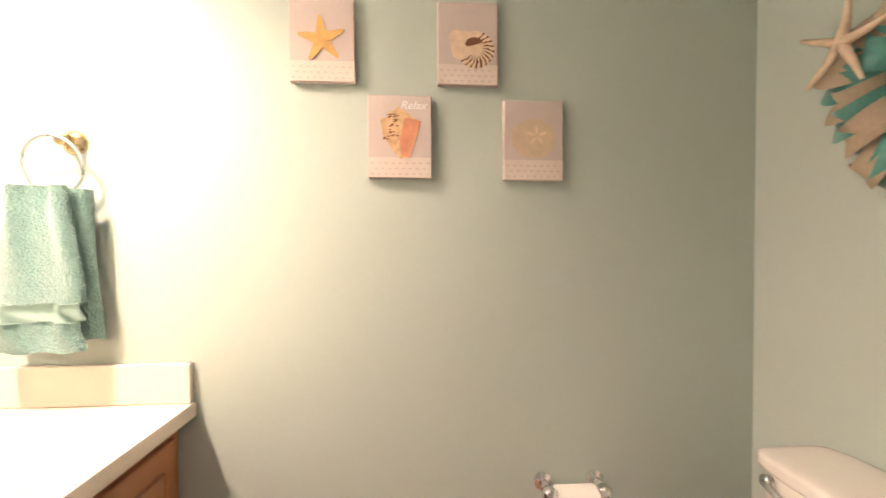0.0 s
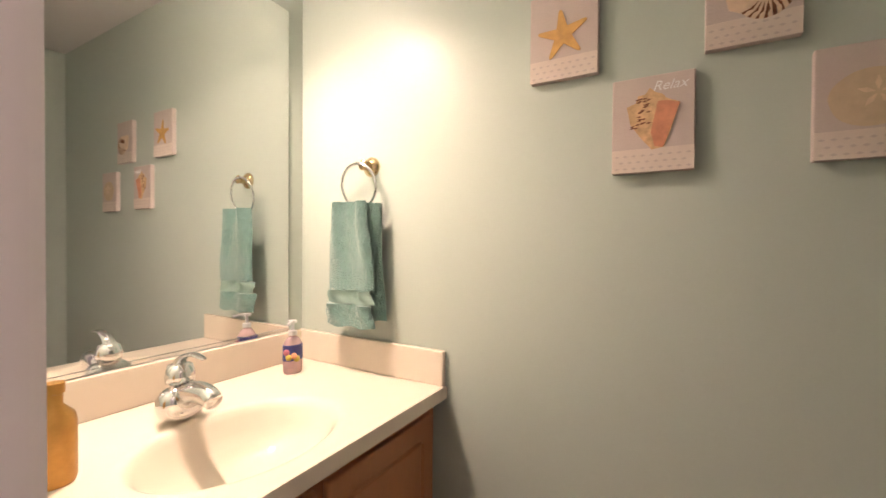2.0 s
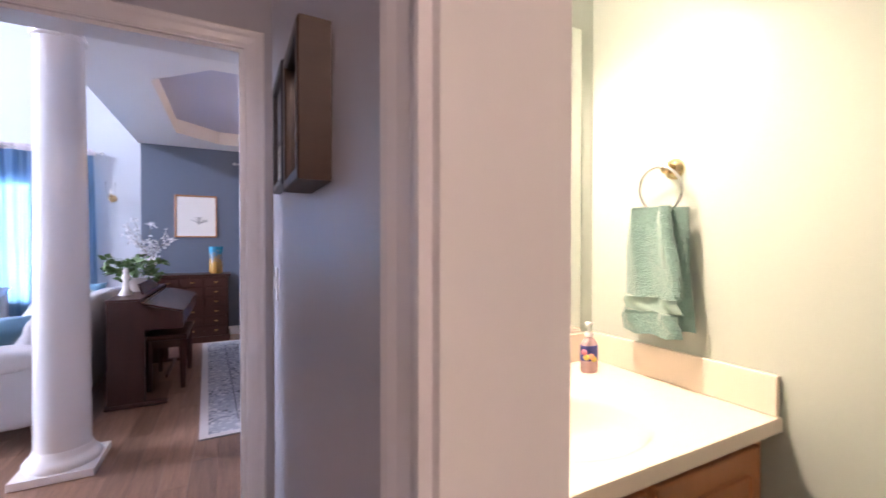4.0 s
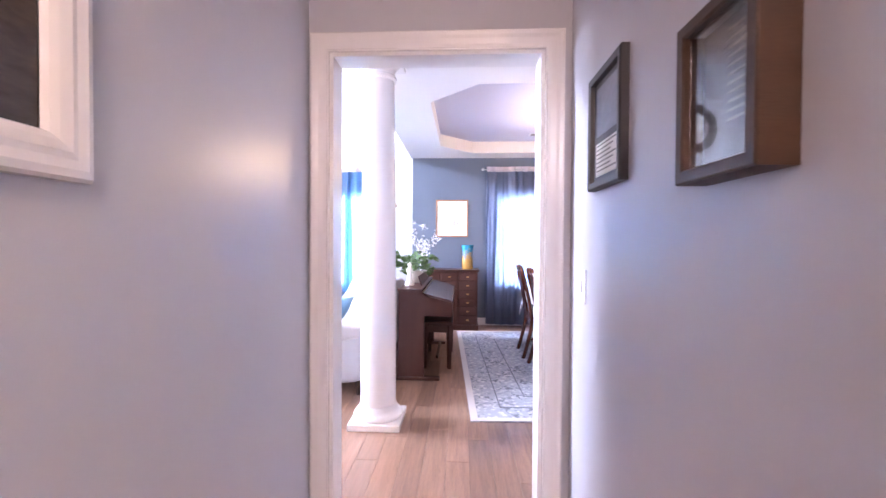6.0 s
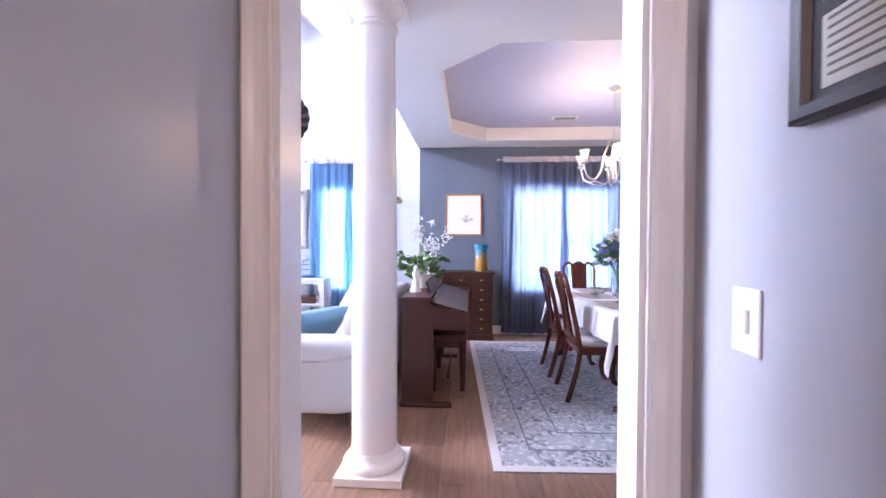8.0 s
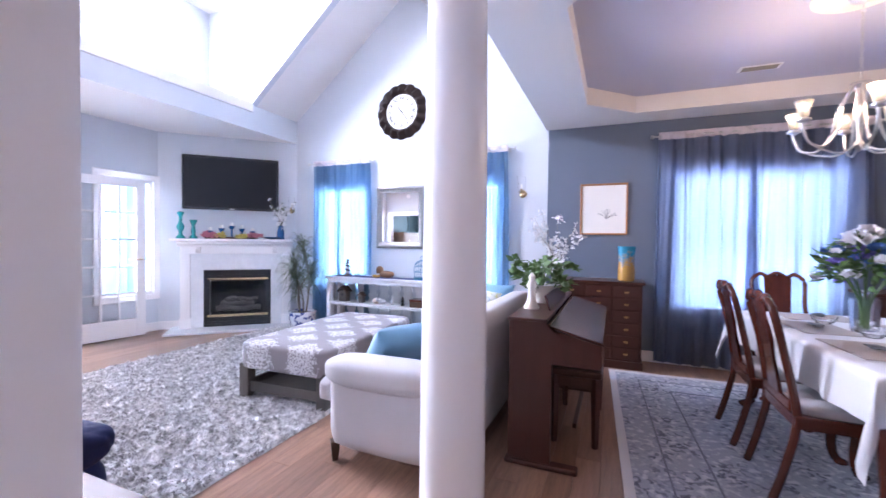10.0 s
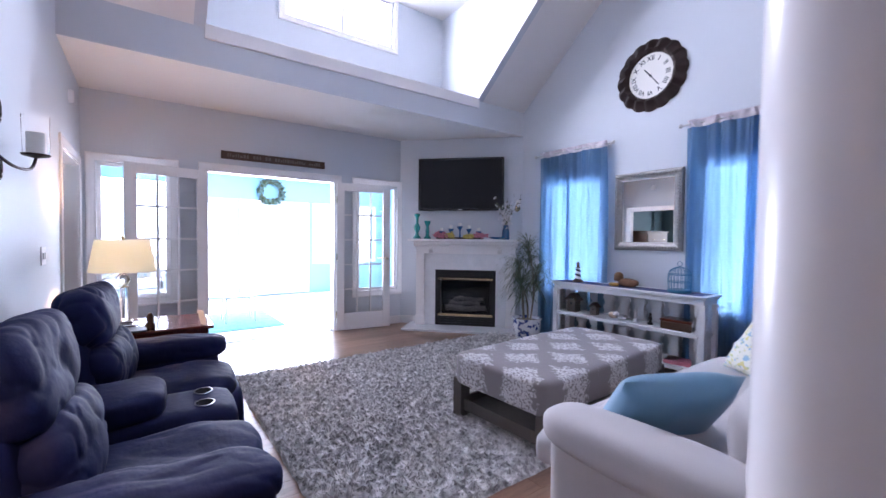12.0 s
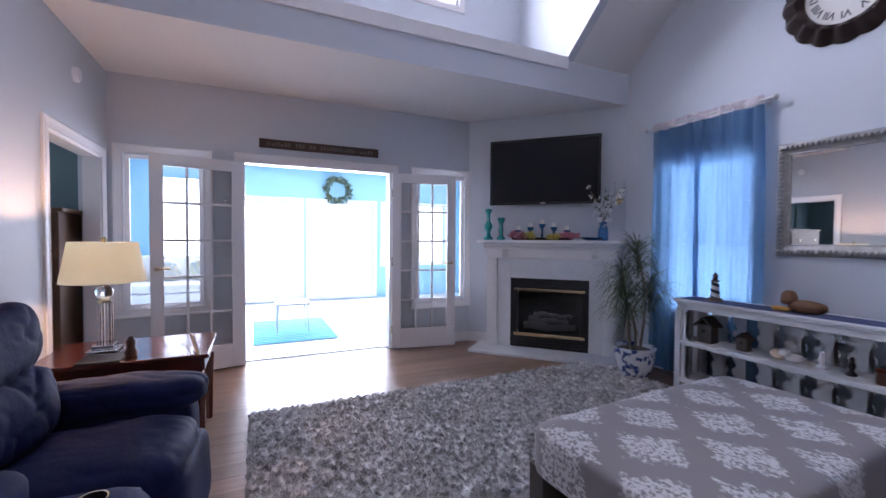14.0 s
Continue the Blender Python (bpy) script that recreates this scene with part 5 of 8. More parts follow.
def console():
    t = thing("console_table", pose(-2.735, 4.62, 0, 0, 0, 0), "distressed white console table with sawn baluster boards", "console table")
    w, d = 1.70, 0.33
    part("top", onebox(-w / 2, w / 2, -d / 2, d / 2, 0.763, 0.785, 0.006), M_WORNWHITE, t)
    part("top_moulding", onebox(-w / 2 + 0.012, w / 2 - 0.012, -d / 2 + 0.012, d / 2 - 0.012, 0.743, 0.763, 0.008), M_WORNWHITE, t)
    part("apron", onebox(-w / 2 + 0.028, w / 2 - 0.028, -d / 2 + 0.028, d / 2 - 0.028, 0.700, 0.743, 0.004), M_WORNWHITE, t)
    for z in (0.10, 0.42):
        sh = part("shelf", onebox(-w / 2 + 0.04, w / 2 - 0.04, -d / 2 + 0.022, d / 2 - 0.03, z - 0.014, z + 0.014, 0.004), M_WORNWHITE, t)
        part("shelf_lip", onebox(-w / 2 + 0.075, w / 2 - 0.075, -d / 2 + 0.012, -d / 2 + 0.0215, z - 0.022, z + 0.014, 0.004), M_WORNWHITE, sh)
    for x in (-w / 2 + 0.045, w / 2 - 0.045):
        for y in (-d / 2 + 0.045, d / 2 - 0.045):
            lg = part("leg", onebox(x - 0.026, x + 0.026, y - 0.026, y + 0.026, 0.0, 0.700, 0.004), M_WORNWHITE, t)
            for z0, z1 in ((0.114, 0.406), (0.434, 0.700)):
                b = part("bracket", sawn_board(z0, z1, 0.062, True), M_WORNWHITE, lg)
                b.matrix_basis = pose(x + 0.026, y, 0) if x < 0 else pose(x - 0.026, y, 0, 0, 0, 180)
    for z0, z1 in ((0.114, 0.406), (0.434, 0.700)):
        n = 8
        for i in range(n):
            b = part("sawn_baluster", sawn_board(z0, z1), M_WORNWHITE, t)
            b.location = (-w / 2 + 0.22 + i * (w - 0.44) / (n - 1), d / 2 - 0.016, 0)
        for x in (-w / 2 + 0.045, w / 2 - 0.045):
            b = part("sawn_baluster", sawn_board(z0, z1, 0.05), M_WORNWHITE, t)
            b.matrix_basis = pose(x, 0.0, 0, 0, 0, 90)


M_WORNWHITE = material("distressed_white_paint", (0.70, 0.71, 0.73), 0.5, vary=0.10, scale=7, fine=45, bump=0.25)
console()
ZC = 0.785
t = thing("runner", pose(-2.735, 4.60, ZC + 0.0005), "dark blue fringed runner lying on the console", "cloth")
bm = NB()
box(bm, -0.80, 0.80, -0.12, 0.10, 0, 0.003)
part("cloth", bm, material("blue_runner_cloth", (0.07, 0.09, 0.20), 0.9, vary=0.3, scale=12, fine=200, bump=0.4), t)


def lighthouse():
    t = thing("lighthouse_figurine", pose(-3.30, 4.585, ZC + 0.004), "black and white spiral lighthouse figurine on the console", "figurine")
    bm = NB()
    lathe(bm, [(0.065, 0), (0.060, 0.015), (0.045, 0.025), (0.038, 0.03)], 16)
    part("rock", bm, M_WALNUT, t)
    m = material("spiral_paint", (0.75, 0.74, 0.72), 0.5, vary=0.03)
    N, L, p = nodes_of(m)
    co = N.new("ShaderNodeTexCoord")
    sp = N.new("ShaderNodeSeparateXYZ")
    L.new(co.outputs["Object"], sp.inputs[0])
    ang = mathn(m, "ARCTAN2", sp.outputs[1], sp.outputs[0])
    s = mathn(m, "SINE", mathn(m, "ADD", ang, mathn(m, "MULTIPLY", sp.outputs[2], 110)))
    L.new(color_between(m, mathn(m, "GREATER_THAN", s, 0.0), (0.75, 0.74, 0.72), (0.03, 0.03, 0.04)), p.inputs["Base Color"])
    bm = NB()
    lathe(bm, [(0.036, 0.03), (0.026, 0.16)], 20)
    part("tower", bm, m, t, smooth=40)
    bm = NB()
    lathe(bm, [(0.034, 0.16), (0.034, 0.168), (0.018, 0.17), (0.018, 0.20), (0.026, 0.205), (0.004, 0.235)], 16)
    part("lantern", bm, M_WALNUT, t)


lighthouse()


def blob(name, m, label, cat, mats, lumps):
    """A small figurine of several rounded lumps: (part, material, x, y, z, sx, sy, sz)."""
    t = thing(name, m, label, cat)
    for i, (pn, mt, x, y, z, sx, sy, sz) in enumerate(lumps):
        part(pn, soft(NB(), x, y, z, sx, sy, sz, 2.4, 7, 0.004, 20, i), mats[mt], t, smooth=True)
    return t


M_DOGB = material("brown_painted_resin", (0.16, 0.075, 0.035), 0.5, vary=0.3, scale=30)
blob("dog_figurine", pose(-2.72, 4.58, ZC + 0.004), "brown resin dog figurine lying on the console", "figurine", (M_DOGB, M_GOLD), [("body", 0, 0.04, 0, 0.045, 0.22, 0.09, 0.09), ("head", 0, -0.06, -0.01, 0.10, 0.10, 0.08, 0.10), ("ear", 0, -0.10, 0.0, 0.09, 0.03, 0.05, 0.08), ("paw", 1, -0.09, -0.05, 0.02, 0.12, 0.04, 0.04)])


def birdcage():
    t = thing("birdcage", pose(-2.17, 4.58, ZC + 0.004), "blue wire birdcage ornament on the console", "birdcage")
    m = material("blue_enamel", (0.03, 0.16, 0.26), 0.4, vary=0.15)
    bm = NB()
    lathe(bm, [(0.10, 0), (0.105, 0.02), (0.10, 0.03)], 24)
    part("base", bm, m, t)
    for i in range(20):
        a = 2 * math.pi * i / 20
        bm = NB()
        tube(bm, curve_pts([(0.095 * math.cos(a), 0.095 * math.sin(a), 0.03), (0.098 * math.cos(a), 0.098 * math.sin(a), 0.17), (0.06 * math.cos(a), 0.06 * math.sin(a), 0.225), (0.004, 0.0, 0.245)], 4), 0.0022, 5)
        part("wire", bm, m, t)
    for z in (0.10, 0.17):
        bm = NB()
        tube(bm, [(0.097 * math.cos(2 * math.pi * i / 28), 0.097 * math.sin(2 * math.pi * i / 28), z) for i in range(29)], 0.004, 6)
        part("hoop", bm, m, t)
    bm = NB()
    tube(bm, [(0.022 * math.cos(2 * math.pi * i / 14), 0, 0.27 + 0.022 * math.sin(2 * math.pi * i / 14)) for i in range(15)], 0.003, 6)
    part("handle", bm, m, t)


birdcage()


def birdhouse(m, s, label):
    t = thing("birdhouse", m, label, "birdhouse")
    part("box", onebox(-0.05 * s, 0.05 * s, -0.045 * s, 0.045 * s, 0, 0.13 * s, 0.003), M_GREYWOOD, t)
    bm = NB()
    outline(bm, [(-0.075 * s, 0.12 * s), (0, 0.19 * s), (0.075 * s, 0.12 * s), (0.066 * s, 0.112 * s), (0, 0.172 * s), (-0.066 * s, 0.112 * s)], -0.06 * s, 0.06 * s)
    part("roof", bm, M_WALNUT, t)
    bm = NB()
    lathe(bm, [(0.014 * s, 0), (0.014 * s, 0.002)], 14)
    bmesh.ops.transform(bm, matrix=pose(0, -0.0455 * s, 0.085 * s, 90), verts=bm.verts)
    part("entrance", bm, M_BLACK, t)


birdhouse(pose(-3.36, 4.60, 0.434), 1.15, "weathered wooden birdhouse on the console shelf")
birdhouse(pose(-3.08, 4.60, 0.434), 0.75, "small dark birdhouse on the console shelf")
blob("bowl_of_shells", pose(-2.80, 4.60, 0.434), "pile of pale seashells on the console shelf", "shells", (M_SHELLL, M_PETALW), [("shell", 0, -0.05, 0, 0.035, 0.10, 0.08, 0.07), ("shell", 1, 0.04, 0.01, 0.03, 0.11, 0.08, 0.06), ("shell", 1, 0.0, -0.03, 0.06, 0.07, 0.06, 0.05)])
t = thing("small_box", pose(-2.16, 4.60, 0.434), "dark wooden keepsake box on the console shelf", "box")
part("body", onebox(-0.15, 0.15, -0.085, 0.085, 0, 0.075, 0.006), M_WALNUT, t)
part("lid", onebox(-0.155, 0.155, -0.09, 0.09, 0.076, 0.10, 0.006), M_CHERRYH, t)
for i, (x, c) in enumerate(((-2.45, M_BLACK), (-2.60, M_WHITE))):
    t = thing("figurine", pose(x, 4.60, 0.434), "small turned figurine on the console shelf", "figurine")
    bm = NB()
    lathe(bm, [(0.028, 0), (0.03, 0.01), (0.012, 0.03), (0.02, 0.06), (0.010, 0.09), (0.014, 0.105), (0.002, 0.12)], 14)
    part("body", bm, c, t, smooth=50)
for i, (x, c) in enumerate(((-3.2, M_CHERRYH), (-2.3, M_PAPER), (-2.15, M_PINK))):
    t = thing("book", pose(x, 4.60, 0.114, 0, 0, 5 * i), "closed book lying on the lower console shelf", "book", "console books")
    part("cover", onebox(-0.13, 0.13, -0.09, 0.09, 0, 0.035, 0.003), c, t)
    part("pages", onebox(-0.125, 0.133, -0.086, 0.086, 0.004, 0.031), M_PAPER, t)


# ---- wall mirror and clock ----
t = thing("wall_mirror", pose(-2.64, YF, 1.595), "rectangular mirror in a carved antique silver frame", "mirror")
bm = NB()
frame_sweep(bm, 0.74, 0.85, [(0, 0), (0, 0.02), (0.012, 0.035), (0.035, 0.042), (0.060, 0.030), (0.078, 0.022), (0.085, 0.024), (0.09, 0.012)])
fr = part("frame", bm, M_SILVERLEAF, t)
part("glass", onebox(-0.282, 0.282, -0.012, -0.008, -0.337, 0.337), M_MIRROR, t)
bm = NB()
box(bm, -0.018, 0.018, -0.052, -0.03, -0.006, 0.006, 0.004, 1)
rib = part("carved_rib", bm, M_SILVERLEAF, fr)
rib.location = (-0.335, 0, -0.39)
for i in range(1, 26):
    for sx in (-1, 1):
        k = new("carved_rib", rib.data)
        k.parent = fr
        k.matrix_basis = pose(sx * 0.335, 0, -0.39 + i * 0.031, 0, 25 * sx, 0)
for i in range(1, 22):
    for sz in (-1, 1):
        k = new("carved_rib", rib.data)
        k.parent = fr
        k.matrix_basis = pose(-0.335 + i * 0.031, 0, sz * 0.39, 0, 90 + 25 * sz, 0)


def clock():
    t = thing("wall_clock", pose(-2.635, YF, 3.03), "round wall clock with scalloped dark bronze rim and roman numerals", "clock")
    bm = NB()
    seg, lob = 96, 16
    rings = []
    for r, d, amp in ((0.235, 0.010, 0), (0.245, 0.040, 0.0), (0.275, 0.060, 0.015), (0.335, 0.035, 0.06), (0.372, 0.008, 0.05), (0.372, 0.0, 0.05)):
        rings.append([((r * (1 + amp * abs(math.cos(lob / 2 * a)) - amp * 0.5)) * math.cos(a), -d - (0.017 * math.cos(lob * a) if 0.25 < r < 0.36 else 0), (r * (1 + amp * abs(math.cos(lob / 2 * a)) - amp * 0.5)) * math.sin(a)) for a in [2 * math.pi * i / seg for i in range(seg)]])
    ring_mesh(bm, rings, True, False)
    part("rim", bm, M_IRON, t, smooth=35)
    bm = NB()
    lathe(bm, [(0.001, 0.012), (0.242, 0.012), (0.242, 0.0)], 48)
    bmesh.ops.transform(bm, matrix=pose(0, 0, 0, 90), verts=bm.verts)
    part("face", bm, M_PAPER, t, "cream dial")
    for i, txt in enumerate(("XII", "I", "II", "III", "IIII", "V", "VI", "VII", "VIII", "IX", "X", "XI")):
        a = radians(90 - 30 * i)
        cu = bpy.data.curves.new("numeral", "FONT")
        cu.body, cu.size, cu.align_x, cu.align_y, cu.extrude = txt, 0.068, "CENTER", "CENTER", 0.0008
        cu.offset = 0.001
        tmp = bpy.data.objects.new("numeral", cu)
        me = bpy.data.meshes.new_from_object(tmp)
        bpy.data.objects.remove(tmp)
        me.materials.append(M_BLACK)
        o = new("numeral", me)
        o.parent = t
        o.matrix_basis = pose(0.180 * math.cos(a), -0.014, 0.180 * math.sin(a), 0, 90 - math.degrees(a), 0) @ pose(0, 0, 0, 90)
    for ang, ln, wd in ((-52, 0.15, 0.010), (130, 0.10, 0.012)):
        bm = onebox(-0.02, ln, -0.020, -0.017, -wd / 2, wd / 2, 0.001, m=pose(0, 0, 0, 0, -ang, 0))
        part("hand", bm, M_BLACK, t)
    bm = NB()
    lathe(bm, [(0.012, 0.012), (0.012, 0.024), (0.002, 0.027)], 14)
    bmesh.ops.transform(bm, matrix=pose(0, 0, 0, 90), verts=bm.verts)
    part("hub", bm, M_BLACK, t)


clock()


def wall_sconce(m, label, gold=True):
    t = thing("wall_sconce", m, label, "sconce")
    mt = M_BRASS if gold else M_IRON
    bm = NB()
    lathe(bm, [(0.045, 0), (0.045, 0.008), (0.03, 0.014), (0.012, 0.02)], 20)
    bmesh.ops.transform(bm, matrix=pose(0, 0, 0, 90), verts=bm.verts)
    part("backplate", bm, mt, t, smooth=40)
    bm = NB()
    tube(bm, curve_pts([(0, -0.015, 0), (0, -0.05, -0.05), (0, -0.10, -0.045), (0, -0.11, 0.0)], 6), 0.007, 8)
    part("arm", bm, mt, t, smooth=True)
    bm = NB()
    lathe(bm, [(0.006, 0.0), (0.035, 0.008), (0.04, 0.018), (0.012, 0.02), (0.012, 0.05)], 18, 0, -0.11, 0)
    part("cup", bm, mt, t, smooth=40)
    bm = NB()
    ring_mesh(bm, [[(r * math.cos(2 * math.pi * i / 24), -0.11 + r * math.sin(2 * math.pi * i / 24), z) for i in range(24)] for r, z in ((0.028, 0.02), (0.045, 0.07), (0.045, 0.13), (0.05, 0.19), (0.048, 0.19), (0.043, 0.13), (0.043, 0.07), (0.026, 0.022))], True, False)
    g = part("glass", bm, M_THINGLASS, t, smooth=True)
    g.visible_shadow = False
    bm = NB()
    lathe(bm, [(0.011, 0.05), (0.011, 0.10), (0.002, 0.105)], 12, 0, -0.11, 0)
    part("candle", bm, M_CANDLE, t)


wall_sconce(pose(-0.96, YF, 1.86), "brass wall sconce with a clear glass chimney")


def scroll_sconce():
    t = thing("candle_sconce", pose(-3.12, YS, 1.68, 0, 0, 180), "dark scrolled iron candle sconce with a glass cup on the wall", "sconce")
    for k in range(2):
        for s in (-1, 1):
            bm = NB()
            pts = []
            for i in range(40):
                a = i / 39 * 9.5
                r = 0.05 * (1 - i / 60)
                pts.append((-0.30 + s * (0.055 - r * math.cos(a)) , -0.012, (0.12 - 0.24 * k) + r * math.sin(a) * 1.3))
            tube(bm, pts, 0.006, 6)
            part("scroll", bm, M_IRON, t, smooth=True)
    bm = NB()
    tube(bm, [(-0.30, -0.01, -0.30), (-0.30, -0.01, 0.34)], 0.008, 8)
    tube(bm, curve_pts([(-0.30, -0.01, -0.06), (-0.2, -0.05, -0.10), (-0.06, -0.08, -0.09), (0.0, -0.09, -0.03)], 6), 0.007, 8)
    part("bracket", bm, M_IRON, t, smooth=True)
    bm = NB()
    lathe(bm, [(0.01, -0.03), (0.05, -0.02), (0.055, -0.012), (0.02, -0.008)], 20, 0, -0.09)
    part("drip_pan", bm, M_IRON, t)
    bm = NB()
    lathe(bm, [(0.036, -0.008), (0.036, 0.09), (0.002, 0.092)], 20, 0, -0.09)
    part("candle", bm, M_CANDLE, t, smooth=40)
    bm = NB()
    ring_mesh(bm, [[(r * math.cos(2 * math.pi * i / 24), -0.09 + r * math.sin(2 * math.pi * i / 24), z) for i in range(24)] for r, z in ((0.048, -0.01), (0.052, 0.17), (0.050, 0.17), (0.046, -0.008))], True, False)
    g = part("glass", bm, M_THINGLASS, t, smooth=True)
    g.visible_shadow = False


scroll_sconce()


def switch_plate(m, label, gangs=1):
    t = thing("light_switch", m, label, "switch")
    part("plate", onebox(-0.035 * gangs, 0.035 * gangs, -0.006, 0, -0.057, 0.057, 0.003), M_WHITE, t)
    for g in range(gangs):
        x = (g - (gangs - 1) / 2) * 0.046
        part("toggle", onebox(x - 0.012, x + 0.012, -0.012, -0.006, -0.02, 0.02, 0.002), M_WHITE, t)


switch_plate(pose(-3.86, YS, 1.15, 0, 0, 180), "white double light switch on the wall", 2)
switch_plate(pose(0.515, -0.17, 1.145, 0, 0, -90), "white light switch on the hall wall")
switch_plate(pose(3.50, YF, 1.10), "white light switch on the dining room wall")
t = thing("smoke_detector", pose(-5.06, YS, 2.46, 0, 0, 180), "round white detector high on the wall", "detector")
bm = NB()
lathe(bm, [(0.055, 0), (0.055, 0.02), (0.045, 0.032), (0.01, 0.034)], 24)
bmesh.ops.transform(bm, matrix=pose(0, 0, 0, 90), verts=bm.verts)
part("body", bm, M_WHITE, t, smooth=40)

# sign over the french doors
t = thing("wall_sign", pose(XL, 1.83, 2.235, 0, 0, 90), "long dark wooden sign with pale lettering over the doors", "sign")
part("board", onebox(-0.615, 0.615, -0.022, -0.001, -0.046, 0.046, 0.004), M_WALNUT, t)
bm = NB()
rnd = random.Random(4)
x = -0.55
while x < 0.54:
    w = rnd.uniform(0.012, 0.028)
    box(bm, x, x + w, -0.0235, -0.022, -0.020, 0.020 if rnd.random() < 0.8 else 0.005)
    x += w + (0.010 if rnd.random() < 0.85 else 0.05)
part("lettering", bm, material("worn_pale_lettering", (0.13, 0.115, 0.10), 0.8, vary=0.3), t, "worn pale lettering")


# ---- mantel ornaments ----
def on_mantel(s, out=0.16, z=1.272):
    return mcorner @ pose(s, -out, z)


def turned(name, m, prof, mat, label, cat, seg=20, group=""):
    t = thing(name, m, label, cat, group)
    bm = NB()
    lathe(bm, prof, seg)
    part("body", bm, mat, t, smooth=50)
    return t


turned("candlestick", on_mantel(0.30), [(0.055, 0), (0.058, 0.02), (0.028, 0.05), (0.022, 0.09), (0.045, 0.14), (0.05, 0.17), (0.022, 0.22), (0.02, 0.30), (0.042, 0.34), (0.044, 0.36), (0.02, 0.37)], M_TEAL, "tall teal glass candlestick on the mantel", "candlestick", group="teal candlesticks")
turned("candlestick", on_mantel(0.455), [(0.05, 0), (0.052, 0.02), (0.025, 0.05), (0.03, 0.12), (0.02, 0.18), (0.045, 0.235), (0.046, 0.26), (0.02, 0.265)], M_TEAL, "short teal glass candlestick on the mantel", "candlestick", group="teal candlesticks")


def candle_holder():
    t = thing("candelabra", on_mantel(0.93, 0.15), "low row of candle holders with five white candles", "candelabra")
    part("bar", onebox(-0.34, 0.34, -0.035, 0.035, 0, 0.03, 0.01), M_IRON, t)
    for i, x in enumerate((-0.27, -0.13, 0.0, 0.13, 0.27)):
        z = 0.03 + 0.035 * (2 - abs(i - 2))
        bm = NB()
        lathe(bm, [(0.012, 0.03), (0.012, z + 0.03), (0.036, z + 0.06), (0.038, z + 0.085), (0.012, z + 0.08)], 14, x, 0)
        part("cup", bm, M_BLUEG, t, smooth=50)
        bm = NB()
        lathe(bm, [(0.022, z + 0.082), (0.022, z + 0.13), (0.003, z + 0.132)], 14, x, 0)
        part("candle", bm, M_CANDLE, t, smooth=50)


candle_holder()


def flower_cluster(name, m, label, mats, n, spread, size, seed, zup=0.0):
    t = thing(name, m, label, "flowers")
    rnd = random.Random(seed)
    for mt in mats:
        bm = NB()
        for i in range(n):
            c = Vector((rnd.uniform(-1, 1) * spread[0], rnd.uniform(-1, 1) * spread[1], abs(rnd.gauss(0, 0.5)) * spread[2] + size * 0.5 + zup))
            for k in range(9):
                d = Vector((rnd.uniform(-1, 1), rnd.uniform(-1, 1), rnd.uniform(-0.3, 1)))
                leaf_quad(bm, c, d, size * rnd.uniform(0.7, 1.1), size * 0.36, rnd, 0.1)
        part("blossom_spray", bm, mt, t)
    return t


flower_cluster("silk_flowers", on_mantel(0.67, 0.2), "pink silk flowers lying on the mantel", (M_PINK,), 9, (0.08, 0.04, 0.04), 0.065, 3)
flower_cluster("silk_flowers", on_mantel(1.22, 0.2), "pink silk flowers lying on the mantel", (M_PINK,), 9, (0.08, 0.04, 0.04), 0.065, 4)
flower_cluster("silk_flowers", on_mantel(0.82, 0.24), "yellow silk flowers lying on the mantel", (M_YELLOW,), 7, (0.07, 0.03, 0.03), 0.055, 5)
flower_cluster("silk_flowers", on_mantel(1.07, 0.24), "yellow silk flowers lying on the mantel", (M_YELLOW,), 7, (0.07, 0.03, 0.03), 0.055, 6)
turned("blue_dish", on_mantel(1.47, 0.20), [(0.05, 0), (0.10, 0.012), (0.125, 0.03), (0.12, 0.034), (0.06, 0.014)], M_BLUEG, "shallow dark blue glass dish on the mantel", "dish", 28)


def vase_branches(m, label, vmat, seed, h=0.20, n=16, up=0.42, mats=(M_PETALW, M_LEAFP), spread=0.24):
    t = thing("flower_vase", m, label, "vase")
    bm = NB()
    lathe(bm, [(0.05, 0), (0.055, 0.02), (0.05, h * 0.6), (0.032, h * 0.85), (0.042, h), (0.036, h), (0.028, h * 0.84), (0.044, h * 0.55), (0.046, 0.03), (0.001, 0.02)], 20)
    part("vase", bm, vmat, t, smooth=50)
    rnd = random.Random(seed)
    stems, blooms = NB(), [NB() for _ in mats]
    for i in range(n):
        a = rnd.uniform(0, 6.283)
        r = rnd.uniform(0.25, 1) * spread
        tip = Vector((r * math.cos(a), r * math.sin(a), h + up * rnd.uniform(0.45, 1)))
        pts = curve_pts([(0, 0, h * 0.4), (tip.x * 0.25, tip.y * 0.25, h + up * 0.3), tip], 5)
        tube(stems, pts, 0.0028, 5, 0.0012)
        for k in range(14):
            p = pts[rnd.randrange(len(pts) // 3, len(pts))] + Vector((rnd.gauss(0, 0.02), rnd.gauss(0, 0.02), rnd.gauss(0, 0.02)))
            b = blooms[0 if rnd.random() < 0.75 else -1]
            for _ in range(3):
                leaf_quad(b, p, Vector((rnd.uniform(-1, 1), rnd.uniform(-1, 1), rnd.uniform(-1, 1))), rnd.uniform(0.02, 0.038), 0.010, rnd, 0.1)
    part("stem_bundle", stems, M_BARK, t)
    for b, mt in zip(blooms, mats):
        part("blossom_spray", b, mt, t)


vase_branches(on_mantel(1.58, 0.15), "blue glass vase of pale silk branches on the mantel", M_BLUEG, 12)

